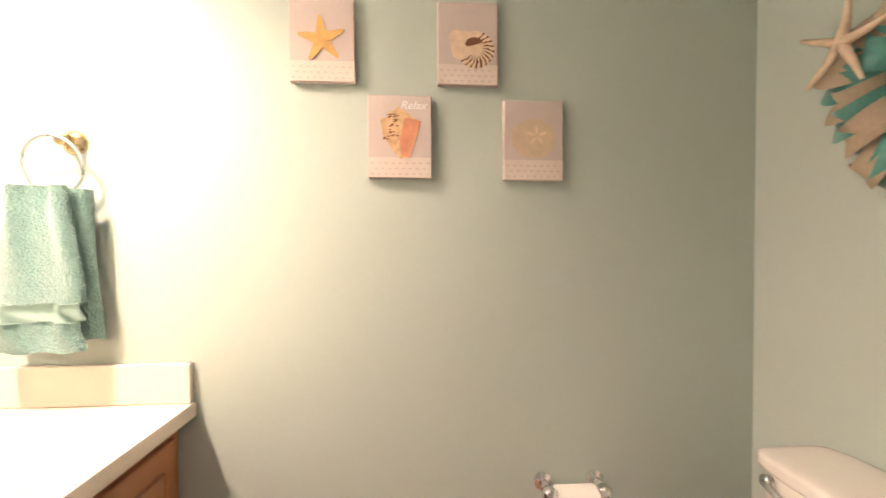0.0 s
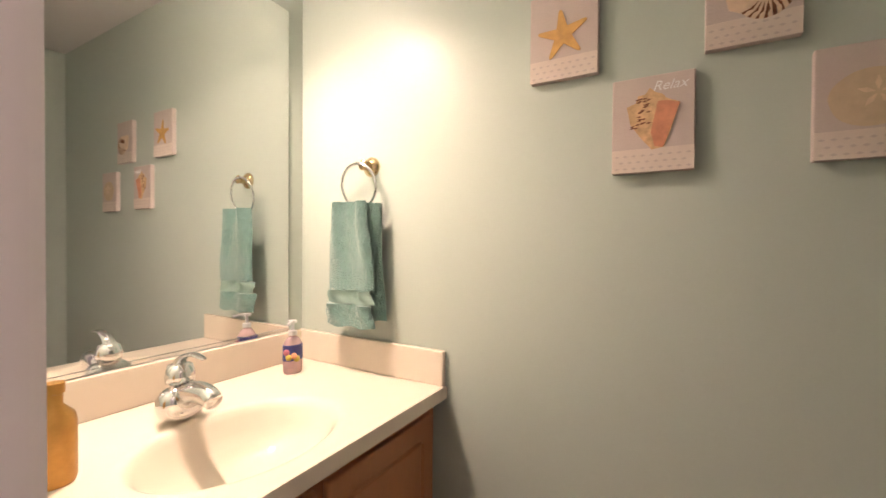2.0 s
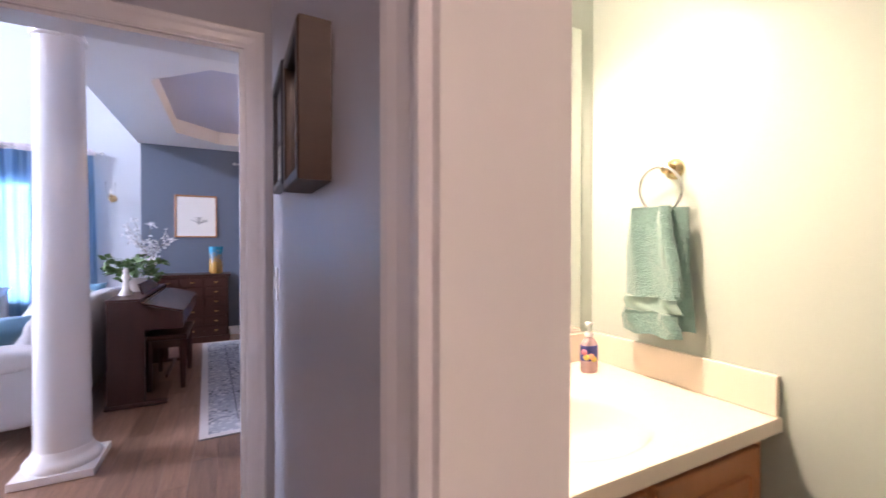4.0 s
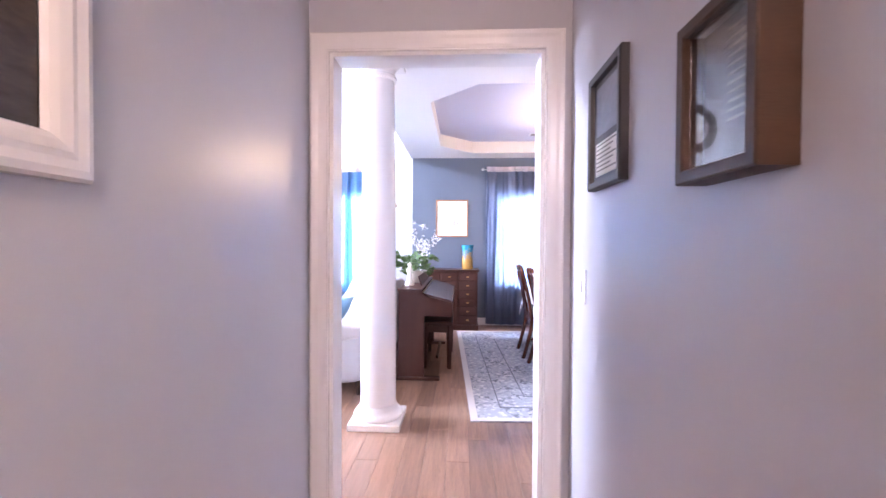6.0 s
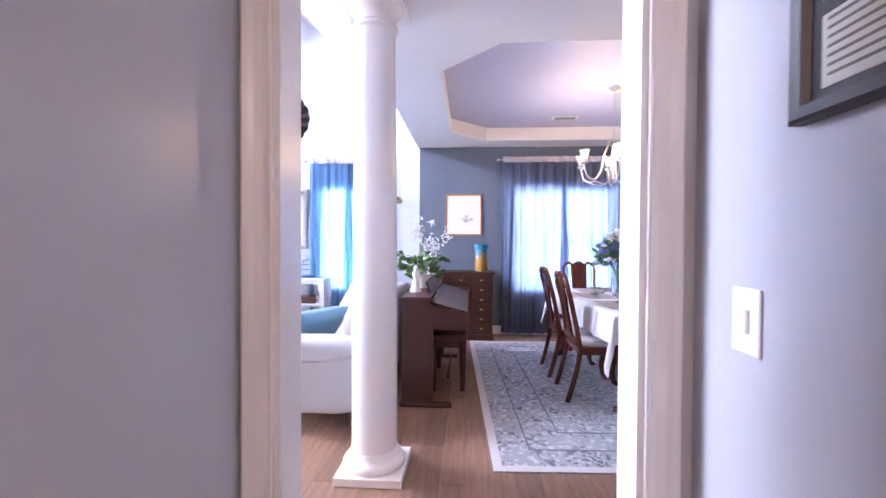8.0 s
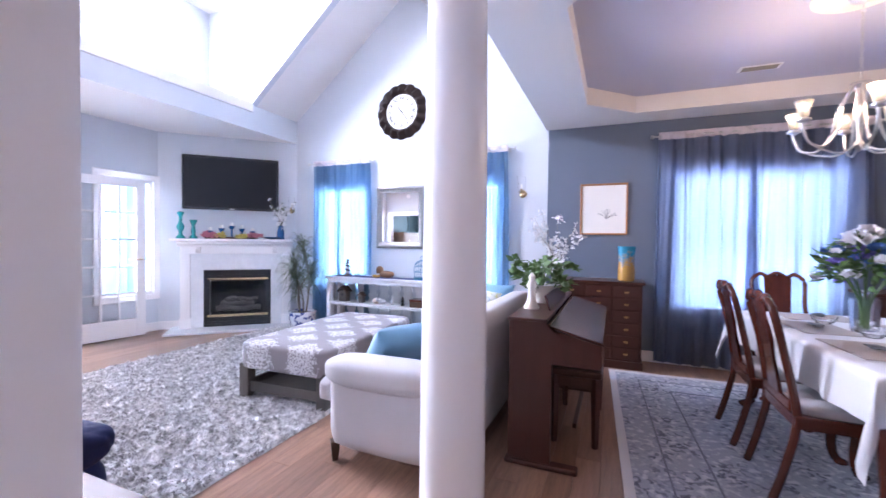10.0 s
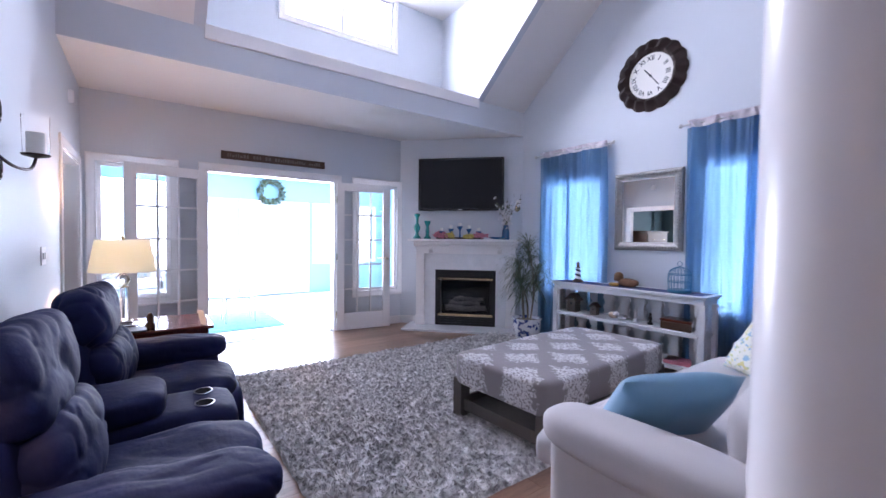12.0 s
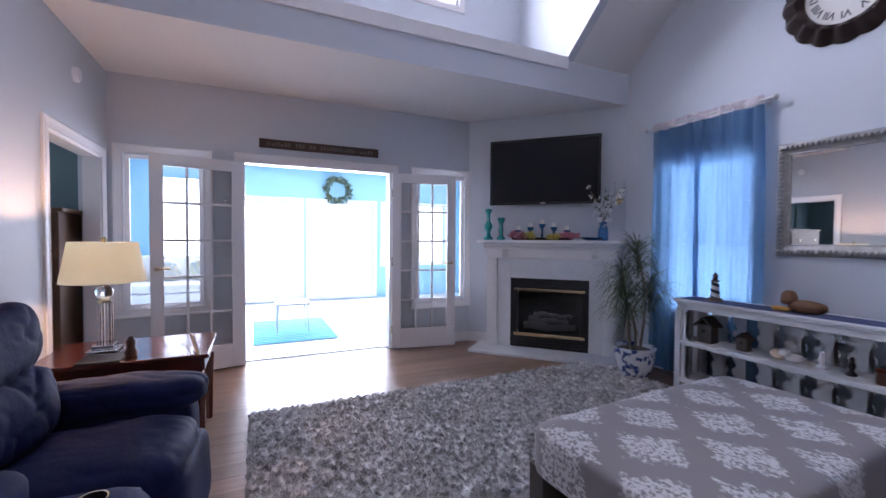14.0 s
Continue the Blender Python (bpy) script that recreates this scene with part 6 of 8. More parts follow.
# corner plant in a blue and white pot
M_POT = material("blue_white_porcelain", (0.70, 0.72, 0.76), 0.12, vary=0.03, coat=0.4)
_N, _L, _p = nodes_of(M_POT)
_old = _p.inputs["Base Color"].links[0].from_socket
_L.new(color_between(M_POT, mathn(M_POT, "MULTIPLY", mathn(M_POT, "SUBTRACT", noise_of(M_POT, 16, 5), 0.52), 14, clamp=True), _old, (0.05, 0.08, 0.26)), _p.inputs["Base Color"])


def corner_plant():
    t = thing("potted_plant", pose(-3.93, 4.42, 0), "tall thin-leaved dracaena in a blue and white porcelain pot", "plant")
    bm = NB()
    lathe(bm, [(0.11, 0), (0.125, 0.02), (0.165, 0.12), (0.18, 0.20), (0.175, 0.25), (0.19, 0.27), (0.19, 0.285), (0.165, 0.285), (0.16, 0.25), (0.001, 0.24)], 32)
    part("pot", bm, M_POT, t, "blue and white porcelain pot", smooth=50)
    bm = NB()
    lathe(bm, [(0.155, 0.25), (0.001, 0.262)], 24)
    part("soil", bm, M_WALNUT, t)
    rnd = random.Random(21)
    leaves = NB()
    for i, (bx, by, tx, ty, tz) in enumerate(((-0.05, 0, -0.13, -0.03, 0.95), (0.04, 0.02, 0.05, -0.04, 1.18), (0.0, -0.05, 0.15, 0.0, 0.86), (-0.02, 0.04, -0.02, -0.10, 0.74))):
        bm = NB()
        pts = curve_pts([(bx, by, 0.24), (bx * 1.6 + 0.03 * math.sin(i * 2), by, 0.24 + (tz - 0.24) * 0.5), (tx, ty, tz)], 8)
        tube(bm, pts, 0.012, 8, 0.009)
        part("trunk", bm, M_BARK, t, smooth=True)
        for k in range(150):
            base = Vector((tx, ty, tz)) + Vector((0, 0, rnd.uniform(-0.24, 0.06)))
            a = rnd.uniform(0, 6.283)
            up = rnd.uniform(-0.2, 1.2)
            ln = rnd.uniform(0.22, 0.40)
            d = Vector((math.cos(a), math.sin(a), up)).normalized()
            s = d.cross(Vector((0, 0, 1))).normalized() * 0.0042
            q = [base, base + d * ln * 0.4, base + d * ln * 0.75 + Vector((0, 0, -0.04)), base + d * ln + Vector((0, 0, -0.13))]
            for j, p in enumerate(q):
                q[j] = Vector((p.x, min(p.y, 0.34), p.z))
            v = [leaves.verts.new(q[0] + s), leaves.verts.new(q[0] - s)]
            for j in (1, 2):
                w = [leaves.verts.new(q[j] + s), leaves.verts.new(q[j] - s)]
                leaves.faces.new((v[0], w[0], w[1], v[1]))
                v = w
            leaves.faces.new((v[0], leaves.verts.new(q[3]), v[1]))
    part("foliage", leaves, M_LEAFP, t, "long thin green leaves")


corner_plant()
wall_sconce(mcorner @ pose(1.735, -0.002, 1.72), "brass and glass wall sconce beside the mantel")


# ---- dining rug ----
def dining_rug():
    t = part("dining_rug", onebox(0.14, 3.35, 1.37, 4.36, -0.001, 0.007, 0.002), M_RUG)
    tagged(t, "faded blue-grey oriental rug with pale border under the table", "rug")
    pale = material("pale_rug_binding", (0.60, 0.57, 0.56), 0.9, vary=0.06, fine=250, bump=0.4)
    dark = material("dark_rug_line", (0.17, 0.175, 0.21), 0.9, vary=0.3, scale=12, fine=250, bump=0.4)
    for nm, inset, w, m in (("binding", 0.0, 0.055, pale), ("guard_stripe", 0.24, 0.010, dark), ("guard_stripe", 0.47, 0.012, dark)):
        a, b, c, d = 0.14 + inset, 3.35 - inset, 1.37 + inset, 4.36 - inset
        bm = NB()
        for x0, x1, y0, y1 in ((a, b, c, c + w), (a, b, d - w, d), (a, a + w, c + w, d - w), (b - w, b, c + w, d - w)):
            box(bm, x0, x1, y0, y1, 0.007, 0.0095)
        part(nm, bm, m, t)
    return t


_rug = dining_rug()
_rug.matrix_world = pose(0.17, 1.6, 0, 0, 0, 2.6) @ pose(-0.14, -1.6, 0)
ZR = 0.007


# ---- dining chairs ----
def dining_chair(arms=False):
    """Queen Anne chair; it faces +y, its seat middle at the origin."""
    t = thing("dining_chair", pose(0, 0, 0), "cherry wood dining armchair with a vase splat and pale seat" if arms else "cherry wood dining chair with a vase splat and pale seat", "chair", "chairs round the table")
    w, d, hs = (0.54, 0.46, 0.46) if arms else (0.48, 0.44, 0.46)
    rails = part("seat_frame", onebox(-w / 2, w / 2, -d / 2, d / 2, hs - 0.075, hs - 0.012, 0.008), M_CHERRYH, t)
    part("seat", soft(NB(), 0, 0.005, hs + 0.006, w - 0.05, d - 0.04, 0.06, 6, 8, 0.003), M_CREAM, t, "pale upholstered seat", smooth=True)
    for s in (-1, 1):
        bm = NB()
        tube(bm, curve_pts([(s * (w / 2 - 0.03), d / 2 - 0.03, hs - 0.06), (s * (w / 2 - 0.01), d / 2 + 0.0, hs - 0.14), (s * (w / 2 - 0.035), d / 2 - 0.03, 0.16), (s * (w / 2 - 0.03), d / 2 - 0.02, 0.05), (s * (w / 2 - 0.015), d / 2 + 0.01, 0.012)], 5), 0.032, 10, 0.020)
        lathe(bm, [(0.020, 0), (0.034, 0.008), (0.032, 0.022), (0.016, 0.032)], 12, s * (w / 2 - 0.015), d / 2 + 0.01)
        part("front_leg", bm, M_CHERRY, t, smooth=True)
        bm = NB()
        tube(bm, curve_pts([(s * (w / 2 - 0.03), -d / 2 - 0.075, 0.0), (s * (w / 2 - 0.03), -d / 2 - 0.03, 0.16), (s * (w / 2 - 0.03), -d / 2 + 0.015, 0.38), (s * (w / 2 - 0.03), -d / 2 + 0.005, 0.52), (s * (w / 2 - 0.055), -d / 2 - 0.035, 0.74), (s * (w / 2 - 0.045), -d / 2 - 0.085, 0.94), (s * (w / 2 - 0.10), -d / 2 - 0.10, 1.005)], 5), 0.021, 10, 0.019, flat=0.85)
        part("back_post", bm, M_CHERRY, t, smooth=True)
    bm = NB()
    pts = [(-(w / 2 - 0.10), 1.0), (-0.12, 1.012), (-0.07, 0.985), (0, 1.02), (0.07, 0.985), (0.12, 1.012), (w / 2 - 0.10, 1.0)]
    tube(bm, curve_pts([(x, -d / 2 - 0.10, z) for x, z in pts], 5), 0.021, 10, flat=0.8)
    part("crest_rail", bm, M_CHERRY, t, smooth=True)
    half = [(0.085, 1.00), (0.10, 0.965), (0.055, 0.93), (0.045, 0.90), (0.085, 0.83), (0.092, 0.78), (0.070, 0.72), (0.040, 0.66), (0.045, 0.60), (0.075, 0.54), (0.082, 0.505)]
    bm = NB()
    outline(bm, half + [(-x, z) for x, z in reversed(half)], -0.009, 0.009)
    for v in bm.verts:
        v.co.y += -d / 2 - 0.012 - 0.19 * max(0, v.co.z - 0.52) * 0.95
    part("splat", bm, M_CHERRY, t)
    part("shoe", onebox(-w / 2 + 0.05, w / 2 - 0.05, -d / 2 - 0.012, -d / 2 + 0.014, hs - 0.005, hs + 0.05, 0.006), M_CHERRYH, t)
    if arms:
        for s in (-1, 1):
            bm = NB()
            tube(bm, curve_pts([(s * (w / 2 - 0.045), -d / 2 - 0.02, 0.69), (s * (w / 2 + 0.02), -0.08, 0.70), (s * (w / 2 + 0.035), 0.10, 0.665), (s * (w / 2 + 0.01), 0.16, 0.655)], 6), 0.020, 10, 0.024, flat=0.75)
            part("arm", bm, M_CHERRY, t, smooth=True)
            bm = NB()
            tube(bm, curve_pts([(s * (w / 2 + 0.025), 0.10, 0.655), (s * (w / 2 + 0.035), 0.06, 0.58), (s * (w / 2 - 0.005), 0.03, 0.44)], 5), 0.019, 8, 0.022)
            part("arm_support", bm, M_CHERRY, t, smooth=True)
    return t


first = dining_chair()
first.matrix_world = pose(1.12, 2.62, ZR, 0, 0, -90)
copy_thing(first, pose(1.09, 3.22, ZR, 0, 0, -90))
copy_thing(first, pose(1.45, 4.22, ZR, 0, 0, 180))
copy_thing(first, pose(2.26, 3.62, ZR, 0, 0, 94))
copy_thing(first, pose(2.40, 2.98, ZR, 0, 0, 92))
arm = dining_chair(True)
arm.matrix_world = pose(1.43, 1.93, ZR, 0, 0, 4)


# ---- dining table and cloth ----
TX, TY, TW, TD = 1.62, 3.02, 1.06, 1.74
TURN = pose(1.09, 2.15, 0, 0, 0, 4) @ pose(-1.09, -2.15, 0)      # the table stands slightly askew


def dining_table():
    t = thing("dining_table", TURN @ pose(TX, TY, ZR), "cherry wood dining table with carved cabriole legs", "table")
    part("tabletop", onebox(-TW / 2, TW / 2, -TD / 2, TD / 2, 0.715, 0.742, 0.01), M_CHERRYH, t)
    part("apron", onebox(-TW / 2 + 0.10, TW / 2 - 0.10, -TD / 2 + 0.10, TD / 2 - 0.10, 0.63, 0.715), M_CHERRYH, t)
    for sx in (-1, 1):
        for sy in (-1, 1):
            x, y = sx * (TW / 2 - 0.11), sy * (TD / 2 - 0.11)
            bm = NB()
            tube(bm, curve_pts([(x, y, 0.70), (x + sx * 0.03, y + sy * 0.03, 0.58), (x - sx * 0.01, y - sy * 0.01, 0.22), (x + sx * 0.0, y, 0.07), (x + sx * 0.03, y + sy * 0.03, 0.02)], 6), 0.046, 12, 0.024)
            lathe(bm, [(0.028, 0), (0.046, 0.012), (0.044, 0.03), (0.02, 0.045)], 14, x + sx * 0.03, y + sy * 0.03)
            part("leg", bm, M_CHERRY, t, smooth=True)


def tablecloth():
    t = thing("tablecloth", TURN @ pose(TX, TY, ZR + 0.744), "white linen tablecloth hanging over the table edges", "tablecloth")
    bm = NB()
    ov, nx, ny = 0.22, 54, 78
    hw, hd = TW / 2, TD / 2
    vs = []
    for i in range(nx + 1):
        row = []
        for j in range(ny + 1):
            u, v = (2 * i / nx - 1) * (hw + ov), (2 * j / ny - 1) * (hd + ov)
            du, dv = max(0, abs(u) - hw), max(0, abs(v) - hd)
            sx, sy = (1 if u > 0 else -1), (1 if v > 0 else -1)
            drop = du + dv
            both = min(du, dv)
            x = sx * (min(abs(u), hw) + 0.012 * min(1, drop / 0.03))
            y = sy * (min(abs(v), hd) + 0.012 * min(1, drop / 0.03))
            z = -max(0, drop - 0.008) * 1.0
            fold = math.sin((v if du > dv else u) * 16 + 1.3 * sx) * 0.5 + math.sin((v if du > dv else u) * 29 + sy) * 0.3
            if du >= dv and du > 0:
                x += sx * (0.022 * fold * du / ov + 0.02 * du / ov)
            elif dv > 0:
                y += sy * (0.022 * fold * dv / ov + 0.02 * dv / ov)
            if both > 0:
                x += sx * both * 0.30
                y += sy * both * 0.30
            z += 0.0012 * noise.noise(Vector((u * 6, v * 6, 0)))
            row.append(bm.verts.new((x, y, z + 0.002)))
        vs.append(row)
    for i in range(nx):
        for j in range(ny):
            bm.faces.new((vs[i][j], vs[i + 1][j], vs[i + 1][j + 1], vs[i][j + 1]))
    part("cloth", bm, M_CLOTH, t, smooth=True)


dining_table()
tablecloth()
ZTB = ZR + 0.749


def setting(x, y, turn):
    k = thing("placemat", TURN @ pose(x, y, ZTB, 0, 0, turn), "beige woven placemat on the white tablecloth", "placemat", "placemats")
    part("mat", onebox(-0.22, 0.22, -0.15, 0.15, 0, 0.004, 0.0015), M_MAT, k)
    n = thing("napkin", TURN @ pose(x, y - 0.0, ZTB + 0.004, 0, 0, turn + 8), "folded dark patterned napkin on a placemat", "napkin", "napkins")
    m = M_NAPK
    bm = NB()
    for a, b, w, tilt in ((-0.15, 0.03, 0.10, 4), (-0.02, 0.15, 0.075, -7), (-0.05, 0.06, 0.05, 10)):
        soft(bm, (a + b) / 2, 0, 0.014 + 0.006 * w, b - a, w, 0.022, 4, 8, 0.010, 16, x + tilt, m=pose(0, 0, 0.004, 0, 0, tilt), crease=0.006)
    part("cloth", bm, m, n, smooth=True)


M_NAPK = material("slate_patterned_napkin", (0.15, 0.155, 0.16), 0.8, vary=0.9, scale=30, fine=120, bump=0.4)
for x, y, a in ((1.33, 2.62, 90), (1.35, 3.22, 90), (1.93, 2.62, 90), (1.93, 3.28, 90), (1.62, 2.36, 0), (1.55, 3.68, 0)):
    setting(x, y, a)


def centerpiece():
    t = thing("flower_arrangement", TURN @ pose(1.57, 3.18, ZTB), "large white, blue and violet flower arrangement in a glass vase", "flowers")
    bm = NB()
    ring_mesh(bm, [[(r * math.cos(2 * math.pi * i / 28), r * math.sin(2 * math.pi * i / 28), z) for i in range(28)] for r, z in ((0.001, 0.0), (0.06, 0.0), (0.065, 0.02), (0.075, 0.20), (0.072, 0.20), (0.062, 0.02), (0.001, 0.012))], True, False)
    g = part("vase", bm, M_GLASS, t, "clear glass vase", smooth=50)
    g.visible_shadow = False
    rnd = random.Random(31)
    leaves, stems = NB(), NB()
    for i in range(330):
        a, b = rnd.uniform(0, 6.283), rnd.uniform(-0.35, 1.4)
        r = rnd.uniform(0.10, 0.22)
        p = Vector((r * math.cos(a) * math.cos(b), r * math.sin(a) * math.cos(b), 0.36 + r * math.sin(b)))
        leaf_quad(leaves, p, Vector((math.cos(a), math.sin(a), rnd.uniform(-0.5, 0.9))), rnd.uniform(0.05, 0.10), 0.018, rnd)
    for i in range(12):
        a = 2 * math.pi * i / 12
        tube(stems, curve_pts([(0.02 * math.cos(a), 0.02 * math.sin(a), 0.02), (0.03 * math.cos(a), 0.03 * math.sin(a), 0.2), (0.14 * math.cos(a), 0.14 * math.sin(a), 0.40)], 4), 0.004, 5)
    part("foliage", leaves, M_LEAF, t)
    part("stem_bundle", stems, M_LEAF, t)

    def bloom(c, r, mt):
        bm = NB()
        for ring in range(4):
            for k in range(7):
                a = 2 * math.pi * k / 7 + ring * 0.5
                el = 0.15 + ring * 0.38
                d = Vector((math.cos(a) * math.cos(el), math.sin(a) * math.cos(el), math.sin(el)))
                leaf_quad(bm, c, d, r * (1.0 - ring * 0.1), r * 0.42, rnd, -0.15)
        part("blossom", bm, mt, t)

    for i in range(38):
        a, b = rnd.uniform(0, 6.283), rnd.uniform(-0.35, 1.4)
        r = rnd.uniform(0.17, 0.23)
        mt = (M_PETALW, M_PETALV, M_PETALB, M_PETALV, M_PETALB)[i % 5]
        bloom(Vector((r * math.cos(a) * math.cos(b), r * math.sin(a) * math.cos(b), 0.37 + r * math.sin(b))), rnd.uniform(0.035, 0.055), mt)
    for c, r in (((-0.08, -0.07, 0.56), 0.10), ((-0.02, -0.04, 0.60), 0.09), ((-0.03, -0.22, 0.44), 0.065), ((0.18, -0.12, 0.52), 0.06), ((0.02, 0.12, 0.54), 0.07)):
        bloom(Vector(c), r, M_PETALW)


centerpiece()
for i, (x, y) in enumerate(((1.52, 3.00), (1.72, 2.93), (1.60, 2.80), (1.80, 3.02), (1.47, 3.4), (1.74, 3.5))):
    t = thing("glass_dish", TURN @ pose(x, y, ZTB), "clear cut-glass dish on the white tablecloth", "dish", "glass dishes")
    bm = NB()
    ring_mesh(bm, [[(r * (1 + 0.04 * math.cos(9 * 2 * math.pi * j / 36)) * math.cos(2 * math.pi * j / 36), r * (1 + 0.04 * math.cos(9 * 2 * math.pi * j / 36)) * math.sin(2 * math.pi * j / 36), z) for j in range(36)] for r, z in ((0.001, 0.001), (0.035, 0.001), (0.06, 0.03), (0.07, 0.055), (0.066, 0.055), (0.055, 0.03), (0.03, 0.008), (0.001, 0.007))], True, False)
    g = part("bowl", bm, M_GLASS, t)
    g.visible_shadow = False


# ---- chandelier ----
def chandelier():
    cx, cy = 1.375, 3.045
    md = thing("ceiling_medallion", pose(cx, cy, ZT), "round white plaster ceiling medallion", "medallion")
    bm = NB()
    lathe(bm, [(0.235, -0.001), (0.235, -0.012), (0.215, -0.022), (0.19, -0.016), (0.12, -0.014), (0.10, -0.03), (0.07, -0.034), (0.001, -0.03)], 48)
    part("disc", bm, material("medallion_cream", (0.82, 0.76, 0.68), 0.6, vary=0.02), md, smooth=50)
    t = thing("chandelier", pose(cx, cy, ZT - 0.034), "nickel chandelier with upturned frosted glass shades, lit", "chandelier")
    bm = NB()
    lathe(bm, [(0.065, 0), (0.06, -0.02), (0.02, -0.035), (0.008, -0.045)], 24)
    part("canopy", bm, M_STEEL, t, smooth=50)
    for k in range(16):
        bm = NB()
        z = -0.06 - k * 0.028
        tube(bm, [(0.008 * math.cos(2 * math.pi * i / 10) * (1 if k % 2 else 0.15), 0.008 * math.cos(2 * math.pi * i / 10) * (0.15 if k % 2 else 1), z + 0.018 * math.sin(2 * math.pi * i / 10)) for i in range(11)], 0.0022, 5)
        part("chain_link", bm, M_STEEL, t)
    bm = NB()
    lathe(bm, [(0.012, -0.49), (0.05, -0.50), (0.055, -0.515), (0.02, -0.53), (0.014, -0.60), (0.03, -0.66), (0.018, -0.74), (0.012, -0.83), (0.03, -0.86), (0.012, -0.885), (0.002, -0.90)], 24)
    part("stem", bm, M_STEEL, t, smooth=50)
    for i in range(6):
        a = 2 * math.pi * i / 6 + 0.35
        c, s = math.cos(a), math.sin(a)
        bm = NB()
        tube(bm, curve_pts([(0.04 * c, 0.04 * s, -0.52), (0.09 * c, 0.09 * s, -0.62), (0.13 * c, 0.13 * s, -0.78), (0.20 * c, 0.20 * s, -0.865), (0.28 * c, 0.28 * s, -0.84), (0.315 * c, 0.315 * s, -0.76), (0.315 * c, 0.315 * s, -0.73)], 6), 0.008, 8)
        ar = part("arm", bm, M_STEEL, t, smooth=True)
        bm = NB()
        tube(bm, curve_pts([(0.02 * c, 0.02 * s, -0.86), (0.10 * c, 0.10 * s, -0.905), (0.20 * c, 0.20 * s, -0.885), (0.26 * c, 0.26 * s, -0.855)], 5), 0.006, 8)
        part("lower_scroll", bm, M_STEEL, ar, smooth=True)
        bm = NB()
        lathe(bm, [(0.012, -0.73), (0.036, -0.72), (0.038, -0.71), (0.016, -0.70), (0.014, -0.68)], 16, 0.315 * c, 0.315 * s)
        part("cup", bm, M_STEEL, ar, smooth=50)
        bm = NB()
        ring_mesh(bm, [[(0.315 * c + r * math.cos(2 * math.pi * j / 20), 0.315 * s + r * math.sin(2 * math.pi * j / 20), z) for j in range(20)] for r, z in ((0.022, -0.70), (0.027, -0.67), (0.034, -0.635), (0.048, -0.605), (0.046, -0.605), (0.032, -0.635), (0.025, -0.67), (0.020, -0.70))], True, False)
        part("shade", bm, sheer("frosted_shade", (0.42, 0.39, 0.35), 0.4, clear=0.5) if i == 0 else bpy.data.materials["frosted_shade"], ar, "frosted glass bell shade", smooth=50)
        bm = NB()
        bmesh.ops.create_uvsphere(bm, u_segments=12, v_segments=8, radius=0.019, matrix=Matrix.Translation((0.315 * c, 0.315 * s, -0.635)))
        part("bulb", bm, M_LITBULB, ar, smooth=True)
    for i in range(3):
        a = 2 * math.pi * i / 3 + 0.3
        lamp("chandelier_bulb", "POINT", (cx + 0.315 * math.cos(a), cy + 0.315 * math.sin(a), ZT - 0.034 - 0.56), 8.5, WARM, 0.03)


chandelier()
t = thing("ceiling_vent", pose(1.16, 4.10, ZT, 0, 0, 0), "white slotted air vent in the tray ceiling", "vent")
part("frame", onebox(-0.15, 0.15, -0.06, 0.06, -0.008, -0.001, 0.003), M_WHITE, t)
for i in range(6):
    part("slat", onebox(-0.125, 0.125, -0.045 + i * 0.016, -0.040 + i * 0.016, -0.012, -0.008), M_INK, t)


# ---- pictures on the dining wall ----
def picture(m, w, h, prof, fmat, amat, label, mount=None):
    t = thing("framed_picture", m, label, "picture")
    bm = NB()
    frame_sweep(bm, w, h, prof)
    part("frame", bm, fmat, t)
    iw, ih = w / 2 - prof[-1][0], h / 2 - prof[-1][0]
    part("backing", onebox(-iw, iw, -0.006, -0.002, -ih, ih), mount or amat, t)
    if mount:
        part("art", onebox(-iw * 0.62, iw * 0.62, -0.0075, -0.006, -ih * 0.66, ih * 0.66), amat, t)
    return t


t = picture(pose(-0.05, YF, 1.66), 0.50, 0.575, [(0, 0), (0, 0.016), (0.008, 0.02), (0.018, 0.016), (0.020, 0.006)], M_OAK, M_PAPER, "thin-framed botanical ink drawing on pale paper", M_PAPER)
bm = NB()
rnd = random.Random(9)
for i in range(14):
    a = rnd.uniform(0.2, 2.9)
    tube(bm, curve_pts([(0.03, -0.0085, -0.11), (0.03 + 0.05 * math.cos(a), -0.0085, -0.09 + 0.04 * math.sin(a)), (0.03 + 0.11 * math.cos(a), -0.0085, -0.09 + 0.09 * math.sin(a))], 5), 0.0016, 4)
part("ink_drawing", bm, M_INK, t)
M_LAND = material("landscape_oil_paint", (0.10, 0.11, 0.085), 0.4, vary=0.5, scale=7, fine=40, bump=0.4)
_N, _L, _p = nodes_of(M_LAND)
_old = _p.inputs["Base Color"].links[0].from_socket
_L.new(color_between(M_LAND, mathn(M_LAND, "MULTIPLY", mathn(M_LAND, "SUBTRACT", noise_of(M_LAND, 6, 5), 0.5), 6, clamp=True), _old, (0.42, 0.42, 0.36)), _p.inputs["Base Color"])
picture(pose(2.735, YF, 1.725), 0.55, 0.41, [(0, 0), (0, 0.03), (0.015, 0.045), (0.035, 0.05), (0.055, 0.032), (0.066, 0.036), (0.075, 0.012)], M_GOLD, M_LAND, "landscape painting in a wide gilded frame")


